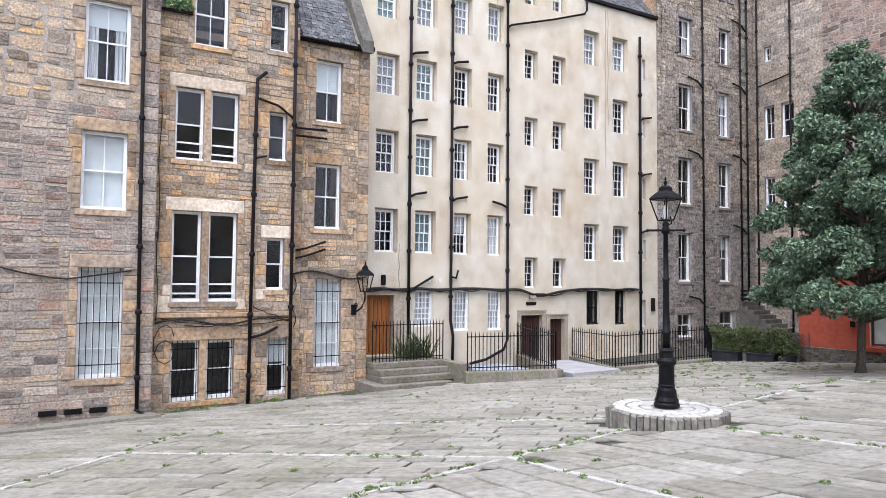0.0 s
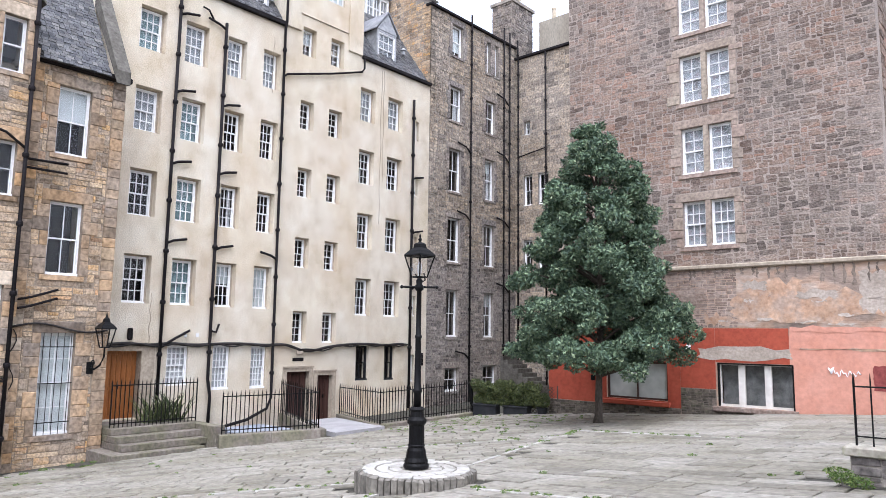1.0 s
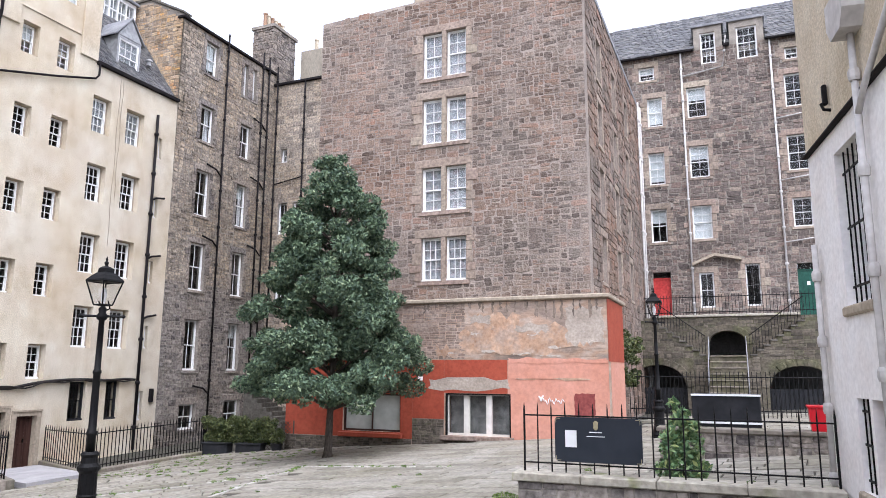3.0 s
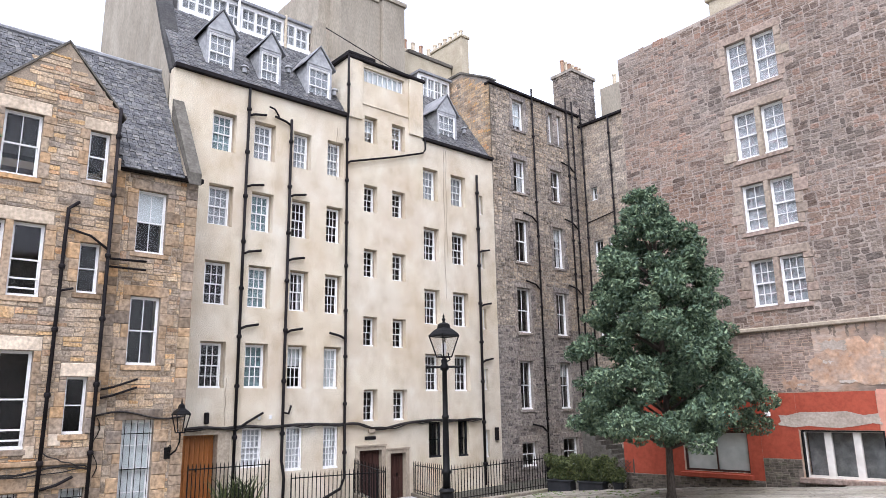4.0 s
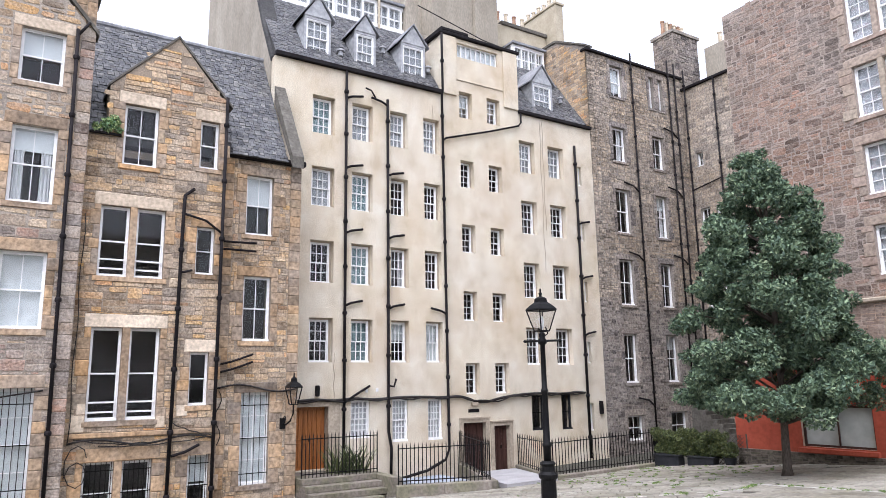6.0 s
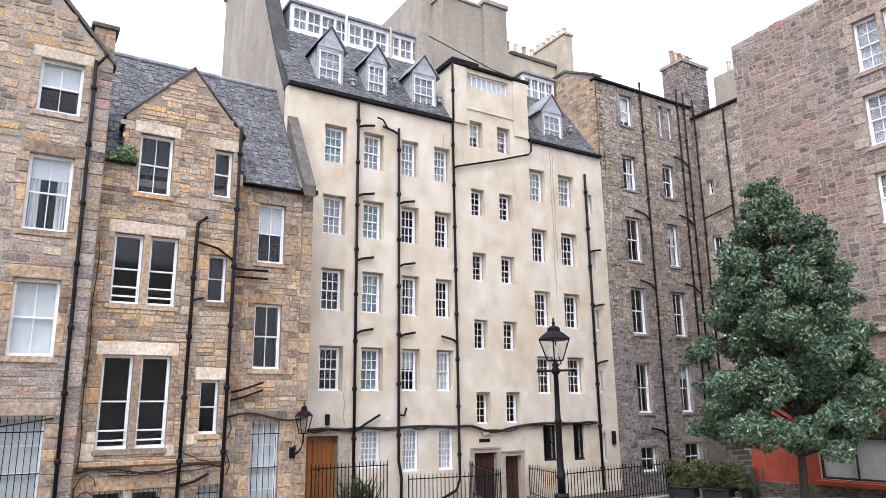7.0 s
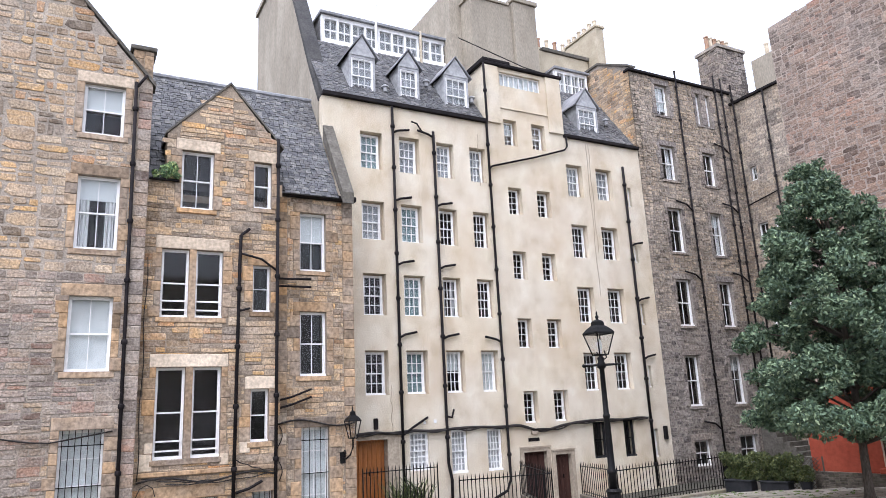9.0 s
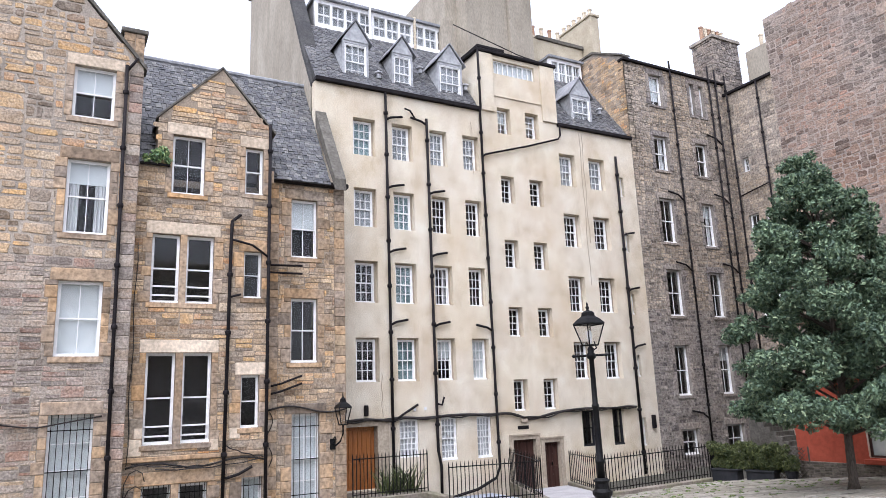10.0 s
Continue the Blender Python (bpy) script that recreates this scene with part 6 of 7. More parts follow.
lay(tw, "stone", RUBBLE, rubble(S_FR, -6.5, 5.5, 0.0, 4.3, arch_holes, 29, courses=(0.12, 0.26), lengths=(0.25, 0.7), proud=(0.005, 0.03), inside=lambda u, z: z < flight_head(u) - 0.1), VAULT, "rubble_masonry", 80)
lay(up_wall, "stone", RUBBLE, rubble(S_T, -4.2, 2.8, 2.55, 4.45, [(upper_arch[0] - 0.2, upper_arch[1] + 0.2, 2.5, 4.0)], 30, courses=(0.12, 0.26), lengths=(0.25, 0.7), proud=(0.005, 0.03)), VAULT, "rubble_masonry", 40)
vs_items = []
for a, plane in [(q, S_FR) for q in arches] + [(upper_arch, S_T)]:
    for i in range(11):
        t = math.pi * (i + 0.5) / 11
        cx, rx, rz = (a[0] + a[1]) / 2, (a[1] - a[0]) / 2, a[4] - a[3]
        c = Vector((cx + rx * math.cos(t), 0, a[3] + rz * math.sin(t)))
        vs_items.append((plane @ Matrix.Translation(c) @ Matrix.Rotation(-t + math.pi / 2, 4, "Y") @ Matrix.Translation((-0.16, 0, 0)) @ Matrix.Diagonal((0.33, 0.05, 0.3, 1)), i % 4))
lay(tw, "voussoir", ASHLAR, vs_items, TERRACE, "voussoirs")
part("terrace_deck", boxes(S_T, (-8.5, 6, 0.6, 6.0, 4.3, 4.5)), CONCRETE, terrace)
part("terrace_coping", boxes(S_T, (-4.2, 2.5, -0.1, 0.5, 4.502, 4.62), bevel=0.02), MOSSY, terrace)
# the gloom inside the vaults is put into this backing's dark colour
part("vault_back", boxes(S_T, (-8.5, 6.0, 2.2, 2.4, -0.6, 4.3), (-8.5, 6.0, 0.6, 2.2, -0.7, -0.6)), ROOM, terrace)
for a in arches:
    n = 14
    gate_rail = part("timber_gate", boxes(S_FR, (a[0], a[1], 0.35, 0.39, 0.0, 0.12), (a[0], a[1], 0.35, 0.39, 0.85, 0.97)), BLACK_SHEET, terrace, "black boarded gate under the arch")
    for i in range(n):
        u = a[0] + (a[1] - a[0]) * i / n
        part("board", boxes(S_FR, (u + 0.01, u + (a[1] - a[0]) / n - 0.01, 0.3, 0.346, -0.3, 1.15)), BLACK_SHEET, gate_rail)
for i in range(9):
    part("stair_step", boxes(S_T, (-1.5, 0.06, -3.7 + i * 0.29, -1.103, 0.202 + i * 0.27, 0.14 + (i + 1) * 0.27)), TERRACE, terrace)
    part("tread", boxes(S_T, (-1.5, 0.06, -3.75 + i * 0.29, -1.103, 0.142 + (i + 1) * 0.27, 0.2 + (i + 1) * 0.27), bevel=0.012), STEP_STONE, terrace)
part("landing", boxes(S_FR, (-1.66, 0.22, 0.502, 1.098, 2.3, 2.62)), TERRACE, terrace)
for sgn in (-1, 1):
    edge = lambda k, h: (STAIR_MID + sgn * (0.95 + k * TREAD), FRONT + 0.04, 2.7 + k * RISE + h)
    rail = part("stair_rail", tube([edge(0, 0.85), edge(8, 0.85)], 0.022, 6), IRON, terrace, "black iron stair railing")
    for i in range(18):
        k = i * 8 / 17
        part("bar", tube([edge(k, -0.08), edge(k, 0.85)], 0.012, 5), IRON, rail)
    x = STAIR_MID + sgn * 0.8
    flight = part("stair_rail", tube([(x, FRONT - 2.6, 1.3), (x, FRONT, 3.5)], 0.022, 6), LEAD, terrace, "grey painted handrail")
    for k in (0.0, 0.5, 0.98):
        part("rail_post", tube([(x, FRONT - 2.6 * (1 - k), 0.3 + 2.2 * k), (x, FRONT - 2.6 * (1 - k), 1.3 + 2.2 * k)], 0.02, 6), LEAD, flight)
top_rail = part("terrace_railing", tube([(-5.5, TY + 0.2, 5.5), (4.2, TY + 0.2, 5.5)], 0.02, 6), IRON, terrace, "black iron terrace railing")
part("lower_rail", tube([(-5.5, TY + 0.2, 4.75), (4.2, TY + 0.2, 4.75)], 0.02, 6), IRON, top_rail)
for i in range(65):
    part("bar", tube([(-5.5 + i * 0.15, TY + 0.2, 4.5), (-5.5 + i * 0.15, TY + 0.2, 5.62)], 0.012, 5), IRON, top_rail)

# ---- whitewashed building ----
white = thing("whitewashed_building", (1.0, 12.25, 0.2), "pinkish whitewashed building with barred windows", "building")
th = radians(8)
M_W = Matrix(((math.sin(th), math.cos(th), 0, 1.0), (-math.cos(th), math.sin(th), 0, 12.25), (0, 0, 1, 0), (0, 0, 0, 1)))
white_holes = [(1.05, 1.92, 2.65, 4.5), (1.06, 1.5, 0.57, 1.6), (1.6, 2.12, 0.57, 1.6), (3.36, 4.3, 2.72, 4.7)]
part("wall", pierced(M_W, -0.15, 14, -0.6, 4.8, white_holes, 0.4), WHITEWASH, white)
part("upper_wall", boxes(M_W, (-0.15, 14, -0.025, 0.4, 4.84, 11.5), bevel=0.02), CREAM, white)
part("lead_ledge", boxes(M_W, (-0.17, 14, -0.07, 0.3, 4.802, 4.838), bevel=0.008), GUTTER, white)
part("end_wall", boxes(M_W, (-0.15, 0.2, 0.4, 6, -0.6, 11.5), (0.2, 14, 5.7, 6, -0.6, 11.5), (0.2, 14, 0.4, 5.7, 11.2, 11.5)), WHITEWASH, white)
# added backing, coloured dark like an unlit room
part("room_backing", boxes(M_W, (0.2, 14, 1.5, 1.6, -0.6, 11.2)), ROOM, white)
sash_window(white, M_W, white_holes[0], 2, 4, deep=0.2, bars=(5, 0.08))
sash_window(white, M_W, white_holes[1], 1, 2, deep=0.2, bars=(3, 0.05))
d = part("door", boxes(M_W, (1.6, 2.12, 0.12, 0.18, 0.57, 1.6)), surface("brown_hatch_paint", [(0.3, (0.17, 0.09, 0.065)), (0.7, (0.23, 0.125, 0.09))], grain=9, bump=0.1), white, "brown boarded hatch")
sash_window(white, M_W, white_holes[3], 2, 4, deep=0.2, bars=(5, 0.08))
wp = lambda u, d, z: tuple(M_W @ Vector((u, d, z)))
downpipe(white, [wp(0.12, -0.08, 3.55), wp(0.12, -0.08, 0.15)], 0.05, GREY_PIPE, 0.8)
downpipe(white, [wp(2.36, -0.09, 5.5), wp(2.36, -0.09, 0.3)], 0.05, GREY_PIPE, 0.9)
downpipe(white, [wp(2.36, -0.09, 4.55), wp(2.6, -0.09, 4.75), wp(4.2, -0.09, 5.6)], 0.045, GREY_PIPE)
part("hopper_head", prism([(2.2, 5.45), (2.55, 5.45), (2.68, 5.62), (2.68, 5.9), (2.08, 5.9), (2.08, 5.62)], -0.24, -0.026, M_W), GREY_PIPE, white, "pale grey rainwater hopper")
part("floodlight", boxes(M_W, (1.13, 1.2, -0.1, -0.045, 5.1, 5.36), bevel=0.012), GUTTER, white, "small black floodlight")
part("wall_bracket", tube([wp(1.2, -0.02, 5.02), wp(1.19, -0.1, 5.04), wp(1.17, -0.12, 5.12)], 0.02, 6), GUTTER, white)
part("window_sill", boxes(M_W, (0.98, 2.0, -0.05, 0.19, 2.53, 2.648), bevel=0.02), MARGIN, white, "worn stone sill")
part("hatch_sill", boxes(M_W, (1.0, 2.2, -0.06, 0.2, 0.45, 0.568), bevel=0.02), MARGIN, white)
part("alarm_box", boxes(M_W, (2.12, 2.2, -0.05, 0, 2.95, 3.2), bevel=0.015), WHITE, white)

white.location.x -= 0.13

# ---- plain buildings behind the viewpoint ----
back = part("wall_south", boxes(None, (-30, 14, -13, -12, -3, 6)), DARK_MORTAR)
tagged(back, "plain grey stone building front closing the court", "wall", kind="structure")
side = part("wall_east", boxes(None, (13, 14, -12, 8, -3, 6)), DARK_MORTAR)
tagged(side, "plain grey stone side wall", "wall", kind="structure")

# ---- area steps, kerbs, railings ----
steps = thing("door_steps", (-22.4, 11.8, -1.8), "worn stone steps up to the orange door", "steps")
for i in range(4):
    lo, hi = (-2.3 if i == 0 else -1.82 + i * 0.2), -1.62 + i * 0.2
    part("step", boxes(None, (-24.35, -21.3 - i * 0.38, 10.1 if i == 0 else 10.53, 13.0 if i == 0 else 13.25, lo + 0.002, hi), bevel=0.015), STEP_STONE, steps)
part("side_wall", boxes(None, (-24.4, -21.2, 13.26, 13.6, -2.1, -1.05), bevel=0.02), STEP_STONE, steps)


def railing(name, pts, height, spacing, label, group, r=0.016):
    """Iron railings along a line of (x, y, z): two rails and pointed bars."""
    f = thing(name, pts[0], label, "railing", group)
    for k, (a, b) in enumerate(zip(pts, pts[1:])):
        a, b = Vector(a), Vector(b)
        pitch = spacing[k] if isinstance(spacing, tuple) else spacing
        for h in (0.12, height - 0.14):
            part("rail", tube([a + Vector((0, 0, h)), b + Vector((0, 0, h))], max(0.012, r * 1.1), 6), IRON, f)
        n = max(1, int((b - a).length / pitch))
        for i in range(n + 1):
            p = a.lerp(b, i / n)
            thick = 1.5 if i in (0, n) else 1.0
            part("bar", tube([p, p + Vector((0, 0, height - 0.06)), p + Vector((0, 0, height + 0.04))], [r * thick, r * thick, 0.003], 5), IRON, f)
    return f


def kerb(name, a, b, width, top, bottom, label, material=STEP_STONE):
    a, b = Vector((*a, 0)), Vector((*b, 0))
    way = (b - a).normalized()
    side = Vector((-way.y, way.x, 0)) * width / 2
    k = thing(name, (a.x, a.y, bottom), label, "kerb", "area kerbs")
    length = (b - a).length
    n = max(1, round(length / 1.3))
    for i in range(n):
        p, q = a + way * (length * i / n + 0.004), a + way * (length * (i + 1) / n - 0.004)
        ta = top if not isinstance(top, tuple) else top[0] + (top[1] - top[0]) * i / n
        tb = top if not isinstance(top, tuple) else top[0] + (top[1] - top[0]) * (i + 1) / n
        bm = bmesh.new()
        vs = [bm.verts.new(c) for c in [(*(p - side).xy, bottom), (*(q - side).xy, bottom), (*(q + side).xy, bottom), (*(p + side).xy, bottom), (*(p - side).xy, ta), (*(q - side).xy, tb), (*(q + side).xy, tb), (*(p + side).xy, ta)]]
        for f in ((3, 2, 1, 0), (4, 5, 6, 7), (0, 1, 5, 4), (1, 2, 6, 5), (2, 3, 7, 6), (3, 0, 4, 7)):
            bm.faces.new([vs[j] for j in f])
        bmesh.ops.bevel(bm, geom=bm.edges[:], offset=0.02, segments=1, affect="EDGES")
        part("kerb_stone", bm, material, k)
    return k


kerb("area_kerb", (-20.6, 13.0), (-19.3, 15.85), 0.4, (-1.22, -1.15), -1.9, "worn stone kerb under iron railings")
kerb("area_kerb", (-19.4, 16.05), (-24.3, 18.05), 0.3, -1.2, -1.9, "worn stone kerb beside the ramp")
railing("area_railing", [(-20.6, 13.1, -1.22), (-19.35, 15.85, -1.15), (-24.3, 17.95, -1.2)], 1.28, (0.13, 0.26), "black iron spearhead railings on a stone kerb", "court railings")
railing("area_railing", [(-22.7, 10.6, -1.02), (-22.7, 13.4, -1.02)], 1.4, 0.13, "black iron railings on the top step", "court railings")
kerb("area_kerb", (-24.3, 20.95), (-19.2, 18.5), 0.3, (-1.45, -1.25), -2.0, "low stone kerb beside the ramp")
kerb("area_kerb", (-19.2, 18.6), (-19.0, 23.4), 0.35, (-1.22, -1.12), -1.9, "low stone kerb under iron railings")
railing("area_railing", [(-24.3, 20.95, -1.45), (-19.3, 18.55, -1.25), (-19.1, 23.4, -1.12)], 1.25, (0.3, 0.14), "black iron spearhead railings on a low kerb", "court railings")
railing("area_railing", [(-19.1, 23.5, -1.15), (-22.5, 27.5, -1.2)], 1.05, 0.16, "black iron railings beside the hedge", "court railings")
ramp_bm = bmesh.new()
rv = [ramp_bm.verts.new(c) for c in ((-24.4, 18.2, -1.6), (-24.4, 20.85, -1.6), (-18.7, 18.2, -1.22), (-18.9, 16.2, -1.28))]
rv2 = [ramp_bm.verts.new((v.co.x, v.co.y, v.co.z - 0.5)) for v in rv]
ramp_bm.faces.new(rv)
for i in range(4):
    ramp_bm.faces.new((rv[i], rv2[i], rv2[(i + 1) % 4], rv[(i + 1) % 4]))
tagged(part("entrance_ramp", ramp_bm, CONCRETE), "pale concrete ramp to the brown doors", "ramp", kind="structure")
apron = bmesh.new()
for i in range(9):
    y0, y1 = -5 + i * 0.95, -5 + (i + 1) * 0.95 - 0.012
    vs = [apron.verts.new((x, y, ground_z(x, y) + dz)) for dz in (-0.2, 0.07) for x, y in ((-22.18, y0), (-20.75, y0), (-20.75, y1), (-22.18, y1))]
    for f in ((3, 2, 1, 0), (4, 5, 6, 7), (0, 1, 5, 4), (1, 2, 6, 5), (2, 3, 7, 6), (3, 0, 4, 7)):
        apron.faces.new([vs[k] for k in f])
tagged(part("wall_apron", apron, SLAB), "pale flagstone strip along the foot of the wall", "pavement", kind="structure")
tagged(part("area_deck", boxes(None, (-23.6, -20.2, 14.6, 16.6, -1.75, -1.45), bevel=0.02), DECK), "blue-grey deck in the sunken area", "deck")

# ---- street lamps ----


def street_lamp(name, at, h, label):
    """An iron lamp post with a glazed lantern: h from its foot to the finial's tip."""
    k = h / 3.89
    L = thing(name, at, label, "street lamp", "lamp posts")
    p = Vector(at)
    S = lambda prof: [(r * k, z * k) for r, z in prof]
    part("base", lathe(S([(0.21, 0), (0.21, 0.05), (0.19, 0.08), (0.2, 0.11), (0.17, 0.17), (0.155, 0.28), (0.13, 0.33), (0.145, 0.36), (0.13, 0.38), (0.125, 0.68), (0.16, 0.72), (0.165, 0.77), (0.12, 0.82), (0.11, 0.9), (0.135, 0.94), (0.1, 0.98)]), 16, p), IRON, L, smooth=False)
    part("post", lathe(S([(0.066, 0.98), (0.062, 1.2), (0.078, 1.22), (0.078, 1.26), (0.058, 1.28), (0.05, 2.1), (0.062, 2.12), (0.062, 2.15), (0.046, 2.17), (0.041, 2.9), (0.075, 2.93), (0.08, 2.98), (0.05, 3.02), (0.06, 3.08), (0.03, 3.12)]), 14, p), IRON, L, smooth=True)
    bm = tube([p + Vector((-0.2, -0.2, 2.97)) * k, p + Vector((0.2, 0.2, 2.97)) * k], 0.022 * k, 6)
    for s in (-1, 1):
        lathe(S([(0.01, -0.03), (0.035, 0), (0.01, 0.03)]), 8, p + Vector((s * 0.21, s * 0.21, 2.97)) * k, bm)
    part("ladder_bar", bm, IRON, L)
    part("cradle", tube([p + Vector((0.1, 0, 3.2)) * k, p + Vector((0.07, 0.07, 3.09)) * k, p + Vector((0, 0.06, 3.06)) * k, p + Vector((-0.07, 0.07, 3.09)) * k, p + Vector((-0.1, 0, 3.2)) * k], 0.012 * k, 5), IRON, L)
    z0, z1, r0, r1 = 3.14, 3.5, 0.13, 0.255
    ring = lambda r, z: [p + Vector((r * math.cos(math.pi / 4 + i * math.pi / 2), r * math.sin(math.pi / 4 + i * math.pi / 2), z)) * k for i in range(4)]
    a, b = ring(r0, z0), ring(r1, z1)
    bm = bmesh.new()
    rings = [[bm.verts.new(c) for c in ring(r, z)] for r, z in ((0.272, 3.5), (0.268, 3.52), (0.19, 3.59), (0.115, 3.64), (0.105, 3.7), (0.06, 3.73))]
    for u, v in zip(rings, rings[1:]):
        for i in range(4):
            bm.faces.new((u[i], u[(i + 1) % 4], v[(i + 1) % 4], v[i]))
    bm.faces.new(rings[-1])
    bm.faces.new(rings[0][::-1])
    lantern = part("lantern", bm, IRON, L, "black four-sided lantern with a stepped cap")
    for i in range(4):
        part("glazing_bar", tube([a[i], b[i]], 0.012 * k, 5), IRON, lantern)
        part("bottom_rail", tube([a[i], a[(i + 1) % 4]], 0.012 * k, 5), IRON, lantern)
        part("top_rail", tube([b[i], b[(i + 1) % 4]], 0.016 * k, 5), IRON, lantern)
    for i in range(4):
        g = bmesh.new()
        q = [a[i], a[(i + 1) % 4], b[(i + 1) % 4], b[i]]
        n = (q[1] - q[0]).cross(q[3] - q[0]).normalized() * 0.003
        vs = [g.verts.new(c + n) for c in q] + [g.verts.new(c - n) for c in q]
        for f in ((0, 1, 2, 3), (7, 6, 5, 4), (0, 4, 5, 1), (1, 5, 6, 2), (2, 6, 7, 3), (3, 7, 4, 0)):
            g.faces.new([vs[j] for j in f])
        part("lantern_pane", g, LANTERN_GLASS, lantern)
    part("finial", lathe(S([(0.05, 3.72), (0.02, 3.75), (0.035, 3.79), (0.012, 3.82), (0.02, 3.84), (0.003, 3.89)]), 8, p), IRON, lantern)
    part("lamp_bulb", lathe(S([(0.02, 3.16), (0.03, 3.2), (0.045, 3.3), (0.03, 3.38), (0.01, 3.4)]), 8, p), PAPER, lantern)
    return L


street_lamp("street_lamp", (-9.2, 9.72, -0.31), 3.93, "black cast-iron lamp post with glazed lantern on a stone plinth")
street_lamp("street_lamp", (-2.42, 23.0, 0.02), 4.3, "black lamp post with glazed lantern near the arches")
# plinth of setts
plinth = thing("lamp_plinth", (-9.2, 9.72, -0.6), "octagonal pale stone sett plinth round the lamp post", "plinth")
PR = 1.02
part("core", lathe([(PR - 0.12, -0.5), (PR - 0.12, 0.0), (0.1, 0.02)], 8, (-9.2, 9.72, -0.345)), EDGE_SETT, plinth)
rng = random.Random(77)
items, top_items = [], []
for s in range(8):
    a, b = (Vector((-9.2 + PR * math.cos(t), 9.72 + PR * math.sin(t), 0)) for t in (s * math.pi / 4, (s + 1) * math.pi / 4))
    way = (b - a).normalized()
    out = Vector((way.y, -way.x, 0))
    n = 7
    for i in range(n):
        p = a.lerp(b, i / n)
        w = (b - a).length / n
        m = Matrix(((way.x, -out.x, 0, p.x - out.x * 0.13), (way.y, -out.y, 0, p.y - out.y * 0.13), (0, 0, 1, -0.85), (0, 0, 0, 1)))
        items.append((m @ Matrix.Translation((0.006, 0, 0)) @ Matrix.Diagonal((w - 0.012, 0.13 + rng.uniform(0, 0.015), 0.52 + rng.uniform(-0.012, 0.012), 1)), rng.randrange(4)))
for r0, r1 in ((0.25, 0.44), (0.46, 0.66), (0.68, 0.9)):
    n = int(2 * math.pi * r1 / 0.3)
    for i in range(n):
        t = 2 * math.pi * i / n
        w = 2 * math.pi * (r0 + r1) / 2 / n
        c, s_ = math.cos(t), math.sin(t)
        m = Matrix(((-s_, 0, c, -9.2 + c * r0 + s_ * w / 2), (c, 0, s_, 9.72 + s_ * r0 - c * w / 2), (0, -1, 0, -0.345 + 0.005), (0, 0, 0, 1)))
        top_items.append((m @ Matrix.Diagonal((w - 0.012, rng.uniform(0.015, 0.03), r1 - r0 - 0.012, 1)), rng.randrange(5)))
lay(plinth, "edge_sett", ASHLAR, items, EDGE_SETT, "edge_setts")
lay(plinth, "top_sett", TILE, top_items, SETT_PALE, "top_setts")

# wall lantern on the stone house
wl = thing("wall_lantern", (-22.9, 10.1, 1.0), "black glazed wall lantern on a scrolled iron bracket", "wall lantern")
c = Vector((-22.5, 10.2, 1.4))
part("bracket", tube([(-22.97, 10.0, 0.78), (-22.8, 10.06, 0.74), (-22.62, 10.14, 0.86), (-22.5, 10.2, 1.12), (-22.5, 10.2, 1.42)], 0.03, 6), IRON, wl)
part("wall_plate", boxes(E_K, (9.9, 10.1, -0.045, -0.036, 0.6, 0.95), bevel=0.003), IRON, wl)
part("scroll", tube([(-22.9 + 0.13 * math.cos(i * 0.6) * (1 - i * 0.05), 10.05, 0.9 + 0.13 * math.sin(i * 0.6) * (1 - i * 0.05)) for i in range(14)], 0.018, 5), IRON, wl)
bm = bmesh.new()
sq = lambda r, z: [c + Vector((r * math.cos(math.pi / 4 + i * math.pi / 2), r * math.sin(math.pi / 4 + i * math.pi / 2), z)) for i in range(4)]
a, b = sq(0.15, 0), sq(0.3, 0.56)
for i in range(4):
    tube([a[i], b[i]], 0.02, 5, bm)
    tube([a[i], a[(i + 1) % 4]], 0.02, 5, bm)
    tube([b[i], b[(i + 1) % 4]], 0.024, 5, bm)
part("lantern_frame", bm, IRON, wl)
bm = bmesh.new()
rings = [[bm.verts.new(q) for q in sq(r, z)] for r, z in ((0.33, 0.56), (0.24, 0.66), (0.12, 0.74), (0.1, 0.84), (0.03, 0.9), (0.01, 1.04))]
for u, v in zip(rings, rings[1:]):
    for i in range(4):
        bm.faces.new((u[i], u[(i + 1) % 4], v[(i + 1) % 4], v[i]))
part("lantern_cap", bm, IRON, wl)
for i in range(4):
    g = bmesh.new()
    g.faces.new([g.verts.new(q) for q in (a[i], a[(i + 1) % 4], b[(i + 1) % 4], b[i])])
    bmesh.ops.solidify(g, geom=g.faces[:], thickness=0.004)
    part("lantern_pane", g, LANTERN_GLASS, wl)

# ---- low wall, railing, sign, bin, bench ----
low = thing("low_wall", (-1.1, 11.75, 0.0), "low rubble wall with a long mossy coping", "wall")
lwall = part("wall", boxes(facing_south(11.6), (-3.1, 0.98, 0, 0.34, -0.5, 0.36)), DARK_MORTAR, low)
lay(lwall, "stone", RUBBLE, rubble(facing_south(11.6), -3.1, 0.98, -0.05, 0.36, [], 51, courses=(0.1, 0.2), lengths=(0.18, 0.45), proud=(0.005, 0.022)), DARK, "rubble_masonry")
for a, b in ((-3.18, -2.2), (-2.2, -1.2), (-1.2, -0.1), (-0.1, 1.0)):
    part("coping", boxes(facing_south(11.55), (a + 0.004, b - 0.004, -0.02, 0.45, 0.361, 0.48), bevel=0.015), MOSSY, low)
wall_rail = railing("wall_railing", [(-3.05, 11.78, 0.48), (0.95, 11.78, 0.48)], 0.92, 0.2, "black iron railings on a stone coping", "court railings", 0.011)
sign = thing("sign_board", (-1.98, 11.7, 0.63), "dark navy rectangular sign board fixed to railings", "sign")
rounded = []
